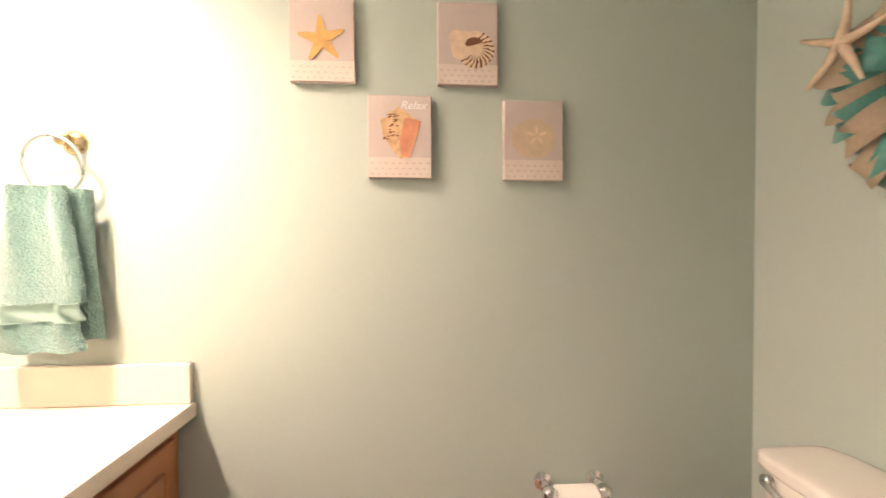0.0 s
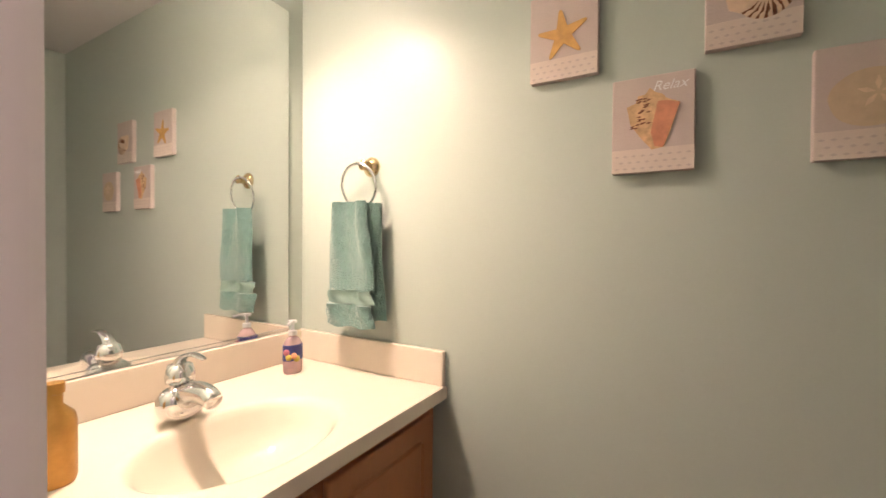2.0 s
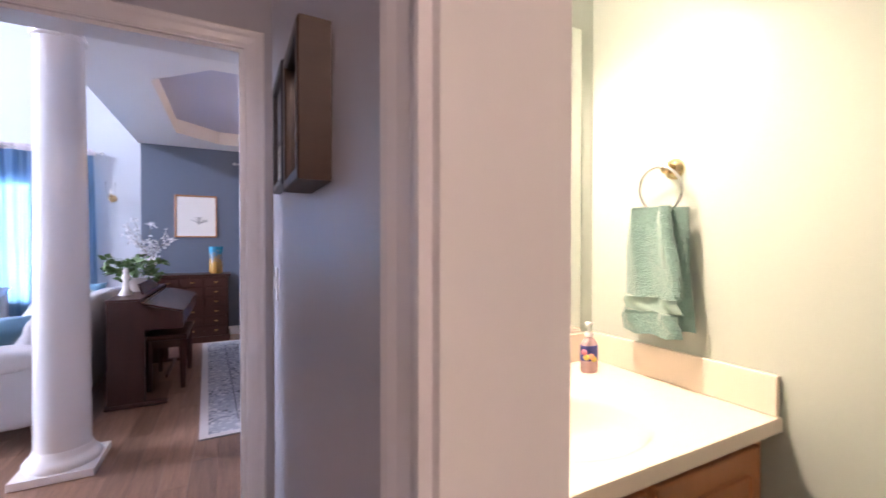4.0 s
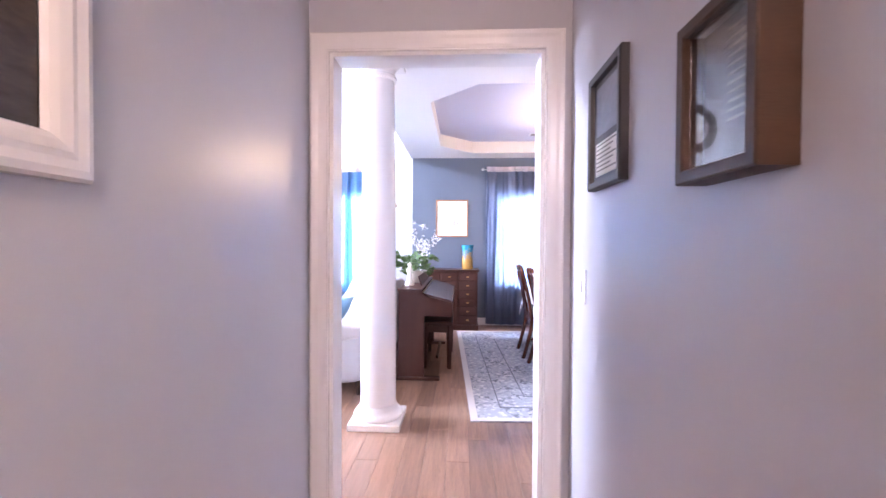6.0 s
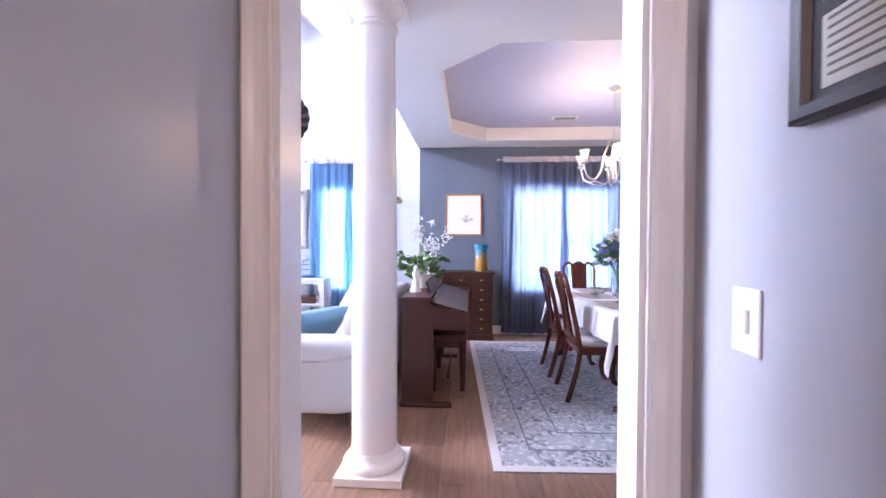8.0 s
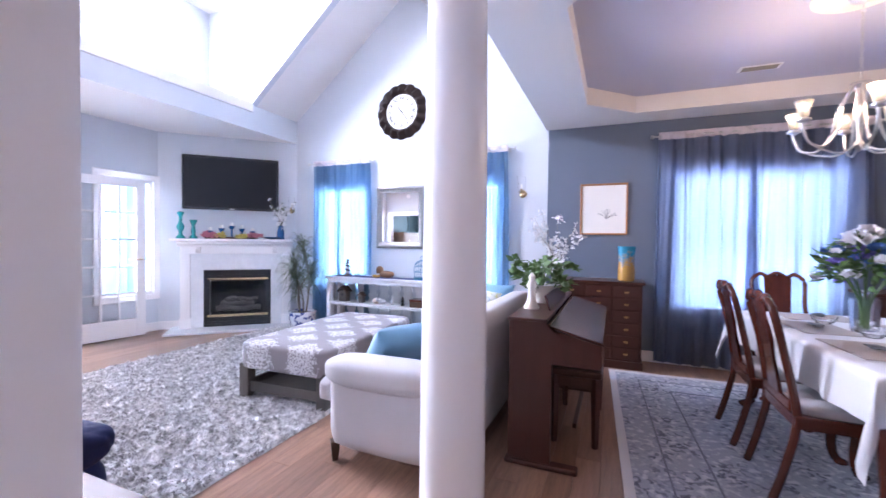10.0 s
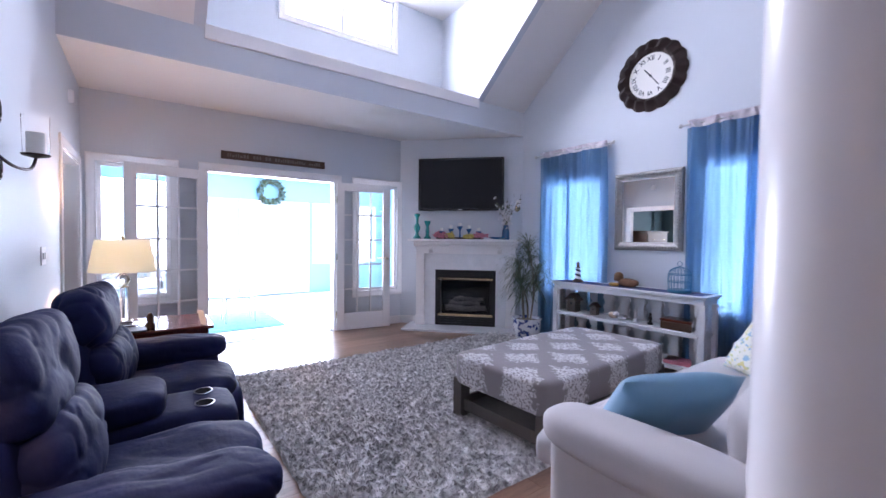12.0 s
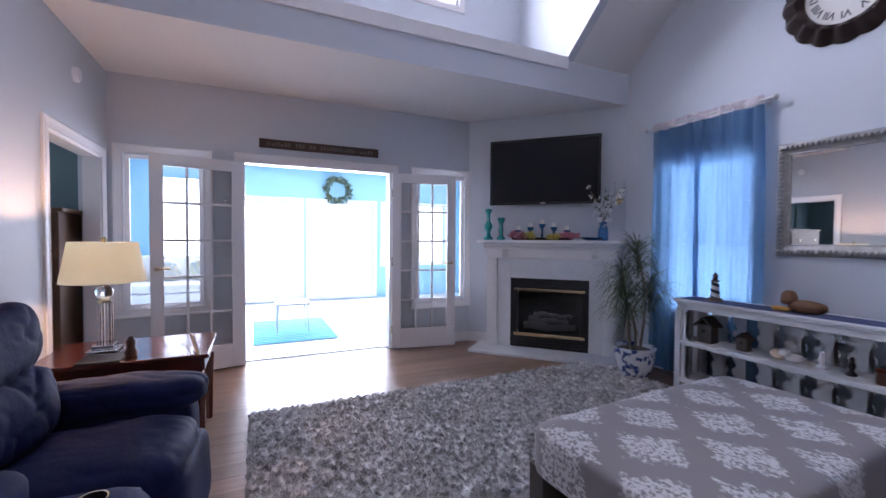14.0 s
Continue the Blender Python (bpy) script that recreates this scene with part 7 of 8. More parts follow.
# ---- buffet ----
def buffet():
    t = thing("buffet", pose(2.72, 4.63, 0), "dark cherry wood buffet against the dining wall", "sideboard")
    part("body", onebox(-0.62, 0.62, -0.22, 0.22, 0.12, 0.86, 0.006), M_MAHOG, t)
    part("top", onebox(-0.66, 0.66, -0.235, 0.225, 0.86, 0.89, 0.008), M_MAHOG, t)
    for i in range(3):
        x = -0.40 + i * 0.40
        d = part("drawer", onebox(x - 0.185, x + 0.185, -0.232, -0.22, 0.66, 0.83, 0.005), M_MAHOG, t)
        part("pull", brass_pull(x, -0.236, 0.745), M_BRASS, d)
        d = part("door", onebox(x - 0.185, x + 0.185, -0.232, -0.22, 0.16, 0.64, 0.005), M_MAHOG, t)
        part("pull", brass_pull(x, -0.236, 0.46), M_BRASS, d)
    for x in (-0.57, 0.57):
        for y in (-0.17, 0.17):
            bm = NB()
            lathe(bm, [(0.022, 0), (0.038, 0.12)], 8, x, y)
            part("foot", bm, M_MAHOG, t)


def brass_pull(x, y, z, s=1.0):
    bm = NB()
    box(bm, x - 0.03 * s, x + 0.03 * s, y, y + 0.004, z - 0.012 * s, z + 0.012 * s, 0.002, 1)
    tube(bm, curve_pts([(x - 0.022 * s, y, z + 0.002), (x - 0.018 * s, y - 0.012, z - 0.012 * s), (x + 0.018 * s, y - 0.012, z - 0.012 * s), (x + 0.022 * s, y, z + 0.002)], 3), 0.0025, 5)
    return bm


buffet()


def candelabra3():
    t = thing("candelabra", pose(2.64, 4.60, 0.89), "crystal candelabra with three white taper candles on the buffet", "candelabra")
    bm = NB()
    lathe(bm, [(0.06, 0), (0.05, 0.02), (0.015, 0.05), (0.03, 0.12), (0.012, 0.2), (0.02, 0.30), (0.03, 0.31)], 16)
    part("stem", bm, M_GLASS, t, smooth=50)
    for s, z in ((-1, 0.24), (0, 0.31), (1, 0.24)):
        if s:
            bm = NB()
            tube(bm, curve_pts([(0, 0, 0.14), (s * 0.07, 0, 0.12), (s * 0.13, 0, 0.16), (s * 0.13, 0, z)], 5), 0.006, 6)
            lathe(bm, [(0.01, z), (0.032, z + 0.01), (0.014, z + 0.02)], 14, s * 0.13, 0)
            part("branch", bm, M_GLASS, t, smooth=True)
        bm = NB()
        lathe(bm, [(0.011, z + 0.012), (0.009, z + 0.26), (0.002, z + 0.27)], 10, s * 0.13, 0)
        part("candle", bm, M_CANDLE, t)


candelabra3()
t = thing("photo_frame", pose(3.18, 4.60, 0.89, -14, 0, 0), "small gilt photo frame standing on the buffet", "picture frame")
bm = NB()
frame_sweep(bm, 0.26, 0.19, [(0, 0), (0, 0.012), (0.012, 0.016), (0.025, 0.006)], 0.095)
part("frame", bm, M_GOLD, t)
part("photo", onebox(-0.105, 0.105, -0.005, 0.0, 0.025, 0.165), M_INK, t)


# ---- chest of small drawers ----
def chest():
    t = thing("chest_of_drawers", pose(-0.07, 4.645, 0), "dark mahogany chest of many small drawers with brass pulls", "chest")
    part("body", onebox(-0.41, 0.41, -0.20, 0.21, 0.08, 0.86, 0.004), M_MAHOG, t)
    part("top", onebox(-0.435, 0.435, -0.215, 0.215, 0.86, 0.888, 0.006), M_MAHOG, t)
    part("plinth", onebox(-0.425, 0.425, -0.21, 0.21, 0.0, 0.08, 0.006), M_MAHOG, t)
    for j in range(6):
        for i in range(3):
            x, z = -0.265 + i * 0.265, 0.155 + j * 0.126
            d = part("drawer", onebox(x - 0.122, x + 0.122, -0.210, -0.2005, z - 0.055, z + 0.055, 0.004, 1), M_MAHOG, t)
            part("pull", brass_pull(x, -0.214, z, 0.7), M_OLDBRASS, d)


chest()
M_MOSAIC = material("mosaic_vase_glaze", (0.02, 0.22, 0.36), 0.2, vary=0.5, scale=22, fine=60, bump=0.2, coat=0.5)
_N, _L, _p = nodes_of(M_MOSAIC)
_old = _p.inputs["Base Color"].links[0].from_socket
_co = _N.new("ShaderNodeTexCoord")
_sp = _N.new("ShaderNodeSeparateXYZ")
_L.new(_co.outputs["Object"], _sp.inputs[0])
_k = mathn(M_MOSAIC, "ADD", mathn(M_MOSAIC, "MULTIPLY", _sp.outputs[2], -9), mathn(M_MOSAIC, "MULTIPLY_ADD", noise_of(M_MOSAIC, 22, 3), 3.0, 1.0), clamp=True)
_L.new(color_between(M_MOSAIC, _k, _old, (0.40, 0.22, 0.05)), _p.inputs["Base Color"])
t = thing("glazed_vase", pose(0.19, 4.60, 0.888), "blue and amber glazed vase on the chest", "vase")
bm = NB()
lathe(bm, [(0.07, 0), (0.085, 0.02), (0.082, 0.12), (0.075, 0.20), (0.085, 0.30), (0.092, 0.36), (0.082, 0.36), (0.07, 0.30), (0.001, 0.28)], 28)
part("body", bm, M_MOSAIC, t, smooth=50)


# ---- digital piano and bench ----
def piano():
    t = thing("digital_piano", pose(-0.30, 2.95, 0), "dark mahogany digital piano with a sloping lid", "piano")
    L2 = 0.69
    leg = [(-0.18, 0.0), (0.06, 0.0), (0.063, 0.60), (-0.18, 0.60)]
    cheek = [(-0.18, 0.60), (0.32, 0.60), (0.325, 0.625), (0.323, 0.728), (0.045, 0.80), (0.03, 0.832), (-0.18, 0.832)]
    for s in (-1, 1):
        bm = NB()
        outline(bm, leg, -0.018, 0.018)
        outline(bm, cheek, -0.018, 0.018)
        bmesh.ops.transform(bm, matrix=Matrix.Translation((0, s * L2, 0)), verts=bm.verts)
        p = part("side_panel", bm, M_PIANO, t)
        part("foot", onebox(-0.20, 0.21, s * L2 - 0.035, s * L2 + 0.035, 0.0, 0.032, 0.010), M_PIANO, p)
    part("back_panel", onebox(-0.17, -0.15, -L2 + 0.018, L2 - 0.018, 0.10, 0.83), M_PIANO, t)
    part("key_bed", onebox(-0.15, 0.315, -L2 + 0.018, L2 - 0.018, 0.60, 0.655, 0.006), M_PIANO, t)
    part("front_rail", onebox(0.295, 0.315, -L2 + 0.018, L2 - 0.018, 0.655, 0.722, 0.003), M_PIANO, t)
    part("top", onebox(-0.19, 0.035, -L2 - 0.025, L2 + 0.025, 0.832, 0.850, 0.005), M_PIANO, t)
    bm = onebox(0.0, 0.292, -L2 - 0.016, L2 + 0.016, 0.0, 0.012, 0.004, m=pose(0.042, 0, 0.803, 0, 14.5, 0))
    part("sloping_lid", bm, material("satin_lid_laminate", (0.060, 0.022, 0.018), 0.24, vary=0.2, scale=2.0, fine=40, bump=0.05, stretch=(8, 0.8, 8)), t, "glossy sloping key lid")
    part("music_rest", onebox(0.0, 0.014, -0.42, 0.42, 0.0, 0.10, 0.006, m=pose(0.0, 0, 0.850, 0, -18, 0)), M_PIANO, t)
    part("hinge_strip", onebox(0.036, 0.046, -L2 + 0.02, L2 - 0.02, 0.812, 0.818, 0.002), M_OLDBRASS, t)
    b = thing("piano_bench", pose(-0.14, 2.93, 0), "dark wooden piano bench tucked under the keyboard", "bench")
    part("seat", onebox(-0.16, 0.16, -0.36, 0.36, 0.44, 0.485, 0.012), M_PIANO, b)
    part("apron", onebox(-0.135, 0.135, -0.33, 0.33, 0.37, 0.44), M_PIANO, b)
    for x in (-0.125, 0.125):
        for y in (-0.32, 0.32):
            bm = NB()
            lathe(bm, [(0.020, 0), (0.032, 0.44)], 4, x, y)
            part("leg", bm, M_PIANO, b)
    part("stretcher", onebox(-0.012, 0.012, -0.31, 0.31, 0.10, 0.13), M_PIANO, b)


piano()


def pothos():
    t = thing("potted_ivy", pose(-0.40, 2.90, 0.850), "trailing green ivy in a white ceramic pot on the piano", "plant")
    bm = NB()
    lathe(bm, [(0.055, 0), (0.06, 0.01), (0.085, 0.12), (0.09, 0.13), (0.078, 0.13), (0.001, 0.115)], 22)
    part("pot", bm, M_PORC, t, "white ceramic pot", smooth=50)
    rnd = random.Random(17)
    bm, st = NB(), NB()
    for i in range(34):
        a = rnd.uniform(0, 6.283)
        r = rnd.uniform(0.06, 0.20)
        z = 0.13 + rnd.uniform(-0.03, 0.17)
        p = Vector((r * math.cos(a), r * math.sin(a) + 0.06, z))
        tube(st, curve_pts([(0, 0, 0.11), (p.x * 0.5, p.y * 0.5, z * 0.9 + 0.02), p], 3), 0.0025, 4)
        for k in range(6):
            leaf_quad(bm, p + Vector((rnd.gauss(0, 0.025), rnd.gauss(0, 0.03), rnd.gauss(0, 0.02))), Vector((math.cos(a), math.sin(a), rnd.uniform(-0.4, 0.6))), rnd.uniform(0.05, 0.085), 0.026, rnd)
    part("stem_bundle", st, M_LEAF, t)
    part("foliage", bm, M_LEAF, t)


pothos()
vase_branches(pose(-0.35, 3.32, 0.850), "slim glass vase of white silk blossom branches on the piano", M_STEEL, 27, 0.22, 12, 0.46, (M_PETALW, M_PETALW), 0.24)
t = thing("angel_figurine", pose(-0.42, 2.60, 0.850), "white glazed figurine standing on the piano", "figurine")
bm = NB()
lathe(bm, [(0.05, 0), (0.052, 0.01), (0.03, 0.05), (0.022, 0.12), (0.035, 0.15), (0.018, 0.185), (0.024, 0.21), (0.003, 0.235)], 18)
part("body", bm, M_PORC, t, smooth=50)


# ---- bathroom ----
XB, YB = 1.672, -0.512


def vanity():
    t = thing("vanity_cabinet", pose(0, 0, 0), "honey oak bathroom vanity cabinet with panelled doors", "vanity")
    part("body", onebox(0.70, XB - 0.004, -1.115, YB - 0.004, 0.10, 0.68), M_OAK, t)
    part("front_rail", onebox(0.70, XB - 0.004, -1.115, -1.095, 0.68, 0.785), M_OAK, t)
    part("side_rail", onebox(0.70, 0.72, -1.095, YB - 0.004, 0.68, 0.785), M_OAK, t)
    part("toe_kick", onebox(0.70, XB - 0.004, -1.06, YB - 0.02, 0.0, 0.10), M_WALNUT, t)
    for a, b in ((0.74, 1.17), (1.20, 1.63)):
        d = part("door", onebox(a, b, -1.134, -1.1155, 0.14, 0.745, 0.005), M_OAK, t)
        part("panel", onebox(a + 0.06, b - 0.06, -1.139, -1.1345, 0.20, 0.685, 0.010), M_OAK, d)
        bm = NB()
        lathe(bm, [(0.006, 0), (0.006, 0.014), (0.015, 0.02), (0.013, 0.028), (0.002, 0.031)], 14)
        bmesh.ops.transform(bm, matrix=pose(b - 0.04 if a < 1 else a + 0.04, -1.134, 0.60, 90), verts=bm.verts)
        part("knob", bm, M_CHROME, d, "chrome knob", smooth=50)


def vanity_top():
    t = thing("countertop", pose(0, 0, 0), "cream cultured marble vanity top with an integral oval basin", "countertop")
    x0, x1, y0, y1, z = 0.66, XB - 0.003, -1.165, YB - 0.003, 0.824
    cx, cy, a, b = 1.15, -0.925, 0.235, 0.175
    n = 72
    ell = [(cx + a * math.cos(2 * math.pi * i / n), cy + b * math.sin(2 * math.pi * i / n)) for i in range(n)]

    def edge(px, py):
        dx, dy = px - cx, py - cy
        k = min(((x1 - cx) / dx if dx > 0 else (x0 - cx) / dx) if abs(dx) > 1e-9 else 1e9, ((y1 - cy) / dy if dy > 0 else (y0 - cy) / dy) if abs(dy) > 1e-9 else 1e9)
        return cx + dx * k, cy + dy * k

    rect = [edge(*p) for p in ell]
    for corner in ((x0, y0), (x1, y0), (x1, y1), (x0, y1)):
        i = min(range(n), key=lambda k: (rect[k][0] - corner[0]) ** 2 + (rect[k][1] - corner[1]) ** 2)
        rect[i] = corner
    bm = NB()
    rings = [[(x, y, z - 0.038) for x, y in rect], [(x, y, z - 0.006) for x, y in rect], [(x + (cx - x) * 0.008, y + (cy - y) * 0.008, z) for x, y in rect]]
    for f, dz in ((1.10, 0.0), (1.03, -0.001), (0.98, -0.007), (0.93, -0.022), (0.84, -0.055), (0.70, -0.09), (0.50, -0.113), (0.28, -0.124), (0.10, -0.128)):
        rings.append([(cx + (x - cx) * f, cy + (y - cy) * f, z + dz) for x, y in ell])
    ring_mesh(bm, rings, True, False)
    bm.faces.ensure_lookup_table()
    part("counter", bm, M_COUNTER, t, smooth=35)
    part("backsplash", onebox(x0, x1 - 0.019, y1 - 0.02, y1, z, 0.934, 0.004), M_COUNTER, t)
    part("side_splash", onebox(x1 - 0.019, x1, y0 + 0.005, y1, z, 0.934, 0.004), M_COUNTER, t)
    bm = NB()
    lathe(bm, [(0.001, 0.004), (0.016, 0.004), (0.024, 0.001), (0.026, -0.004)], 24, cx, cy, z - 0.126)
    part("drain", bm, M_CHROME, t, "chrome drain", smooth=50)


vanity()
vanity_top()


def faucet():
    t = thing("faucet", pose(1.115, -0.715, 0.822) @ Matrix.Scale(1.22, 4), "chrome single-lever bathroom faucet", "faucet")
    bm = NB()
    soft(bm, 0, 0, 0.012, 0.165, 0.058, 0.028, 3.5, 8)
    soft(bm, 0, -0.004, 0.040, 0.095, 0.060, 0.075, 2.4, 10)
    part("body", bm, M_CHROME, t, smooth=True)
    bm = NB()
    tube(bm, curve_pts([(0, -0.005, 0.045), (0, -0.05, 0.066), (0, -0.09, 0.070), (0, -0.115, 0.062)], 6), 0.027, 14, 0.017)
    part("spout", bm, M_CHROME, t, smooth=True)
    bm = NB()
    lathe(bm, [(0.026, 0.08), (0.028, 0.095), (0.022, 0.115), (0.002, 0.122)], 18, 0, 0.002)
    tube(bm, curve_pts([(0, 0.012, 0.095), (0, -0.005, 0.128), (0, -0.045, 0.142), (0, -0.082, 0.138)], 6), 0.016, 12, 0.006, flat=0.45)
    part("lever", bm, M_CHROME, t, smooth=True)


faucet()


def soap():
    t = thing("soap_dispenser", pose(1.515, -0.645, 0.824), "clear pump bottle of pink hand soap with a colourful label", "soap bottle")
    m = material("pink_clear_soap", (0.85, 0.60, 0.62), 0.15, vary=0.03, bump=0, trans=0.35)
    bm = NB()
    lathe(bm, [(0.030, 0), (0.034, 0.008), (0.035, 0.06), (0.033, 0.10), (0.022, 0.118), (0.012, 0.122), (0.012, 0.13)], 24, sy=0.72)
    part("bottle", bm, m, t, smooth=50)
    bm = NB()
    lathe(bm, [(0.0355, 0.045), (0.0365, 0.048), (0.0355, 0.096), (0.0345, 0.098)], 24, sy=0.72)
    lab = part("label", bm, material("dark_blue_label", (0.06, 0.07, 0.25), 0.4, vary=0.2, scale=60), t)
    for k, (ang, z, mt) in enumerate(((215, 0.058, M_YELLOW), (245, 0.062, M_SHELLP), (200, 0.075, M_PINK), (262, 0.052, M_YELLOW))):
        bm = NB()
        bmesh.ops.create_uvsphere(bm, u_segments=10, v_segments=6, radius=0.011, matrix=Matrix.Translation((0.035 * math.cos(radians(ang)), 0.026 * math.sin(radians(ang)), z)))
        part("fish_print", bm, mt, lab)
    bm = NB()
    lathe(bm, [(0.015, 0.128), (0.015, 0.142), (0.006, 0.145), (0.005, 0.168), (0.014, 0.170), (0.014, 0.178), (0.002, 0.18)], 16)
    tube(bm, [(0, 0, 0.174), (-0.022, -0.015, 0.175), (-0.04, -0.026, 0.170)], 0.005, 8)
    part("pump", bm, M_WHITE, t, "white pump head", smooth=50)


soap()
t = thing("soap_dispenser", pose(0.85, -0.80, 0.824), "small amber soap bottle on the vanity top", "soap bottle")
bm = NB()
lathe(bm, [(0.030, 0), (0.033, 0.01), (0.033, 0.11), (0.030, 0.125), (0.013, 0.145), (0.013, 0.165), (0.016, 0.166), (0.016, 0.185), (0.002, 0.187)], 20)
part("bottle", bm, M_GOLD, t, smooth=50)

t = thing("bathroom_mirror", pose(0, 0, 0), "large frameless bathroom mirror above the backsplash", "mirror")
part("glass", onebox(0.66, 1.600, YB - 0.008, YB - 0.002, 0.948, 2.125), M_MIRROR, t)
part("channel", onebox(0.66, 1.600, YB - 0.012, YB - 0.001, 0.937, 0.9475), M_CHROME, t)


def vanity_light():
    t = thing("vanity_light", pose(1.04, YB, 2.26), "chrome vanity light bar with three glowing globe bulbs", "wall lamp")
    part("backplate", onebox(-0.30, 0.30, -0.03, -0.001, -0.055, 0.055, 0.008), M_CHROME, t)
    for x in (-0.20, 0.0, 0.20):
        bm = NB()
        lathe(bm, [(0.03, 0), (0.03, 0.02), (0.02, 0.03)], 16)
        bmesh.ops.transform(bm, matrix=pose(x, -0.03, 0, 90), verts=bm.verts)
        s = part("socket", bm, M_CHROME, t)
        bm = NB()
        bmesh.ops.create_uvsphere(bm, u_segments=20, v_segments=14, radius=0.048, matrix=Matrix.Translation((x, -0.10, 0)))
        part("bulb", bm, M_LITBULBB, s, smooth=True)


vanity_light()
_v = lamp("vanity_lamp", "SPOT", (1.15, YB - 0.19, 2.20), 150, (1.0, 0.78, 0.58), 0.035, aim=(1.06, YB - 0.30, 0.9))
_v.data.spot_size, _v.data.spot_blend = radians(152), 1.0


def towel():
    r = thing("towel_ring", pose(XB, -0.860, 1.530, 0, 0, -90), "brass and chrome towel ring on the bathroom wall", "towel ring")
    bm = NB()
    lathe(bm, [(0.034, 0), (0.034, 0.006), (0.026, 0.014), (0.016, 0.02), (0.014, 0.045), (0.018, 0.05), (0.012, 0.056)], 24)
    bmesh.ops.transform(bm, matrix=pose(0, 0, 0, 90), verts=bm.verts)
    part("post", bm, M_BRASS, r, "polished brass post", smooth=50)
    bm = NB()
    tube(bm, [(-0.022 + 0.074 * math.sin(2 * math.pi * i / 40), -0.045 - 0.012 * math.cos(2 * math.pi * i / 40), -0.068 + 0.074 * math.cos(2 * math.pi * i / 40)) for i in range(41)], 0.005, 8)
    part("ring", bm, M_CHROME, r, "chrome ring", smooth=True)
    t = thing("hand_towel", pose(XB - 0.055, -0.84, 0.975, 0, 0, -90), "folded teal terry hand towel hanging from the ring", "towel")

    def layer(w0, w1, x0, y, z0, z1, th, seed, mat, name, lab=""):
        bm = NB()
        nx, nz = 16, 30
        for side in (1, -1):
            vs = []
            for i in range(nx + 1):
                u = i / nx - 0.5
                row = []
                for j in range(nz + 1):
                    v = j / nz
                    z = z0 + (z1 - z0) * v
                    w = w0 + (w1 - w0) * v ** 1.6
                    fold = 0.014 * math.sin(u * 9 + seed) * (0.3 + v) + 0.006 * math.sin(u * 21 + seed * 2 + v * 3) * v
                    yy = y + fold + side * th * (1 - (2 * u) ** 6 * 0.8)
                    x = x0 + u * w + 0.006 * math.sin(v * 5 + seed)
                    row.append(bm.verts.new((x, yy + 0.002 * noise.noise(Vector((x * 60, z * 60, seed + side))), z + (0.004 * math.sin(u * 14 + seed) if j == 0 else 0))))
                vs.append(row)
            for i in range(nx):
                for j in range(nz):
                    bm.faces.new((vs[i][j], vs[i + 1][j], vs[i + 1][j + 1], vs[i][j + 1]))
            if side == 1:
                keep = vs
            else:
                for i in range(nx):
                    for j in (0, nz):
                        bm.faces.new((keep[i][j], keep[i + 1][j], vs[i + 1][j], vs[i][j]))
                for j in range(nz):
                    for i in (0, nx):
                        bm.faces.new((keep[i][j], keep[i][j + 1], vs[i][j + 1], vs[i][j]))
        return part(name, bm, mat, t, lab, smooth=60)

    band = material("flat_woven_band", (0.27, 0.39, 0.35), 0.8, vary=0.08, fine=200, bump=0.4)
    layer(0.205, 0.150, -0.01, -0.020, 0.135, 0.43, 0.013, 1.0, M_TOWEL, "front_fold")
    layer(0.206, 0.200, -0.012, -0.020, 0.088, 0.134, 0.009, 1.0, band, "woven_band", "flat woven band")
    layer(0.215, 0.208, -0.014, -0.020, 0.012, 0.087, 0.014, 1.0, M_TOWEL, "front_hem")
    layer(0.165, 0.11, 0.030, 0.012, 0.035, 0.425, 0.011, 2.3, M_TOWEL, "back_fold")


towel()


# ---- seashell canvases ----
def shape(bm, pts, y, th=0.0012):
    outline(bm, pts, y - th, y)
    return bm


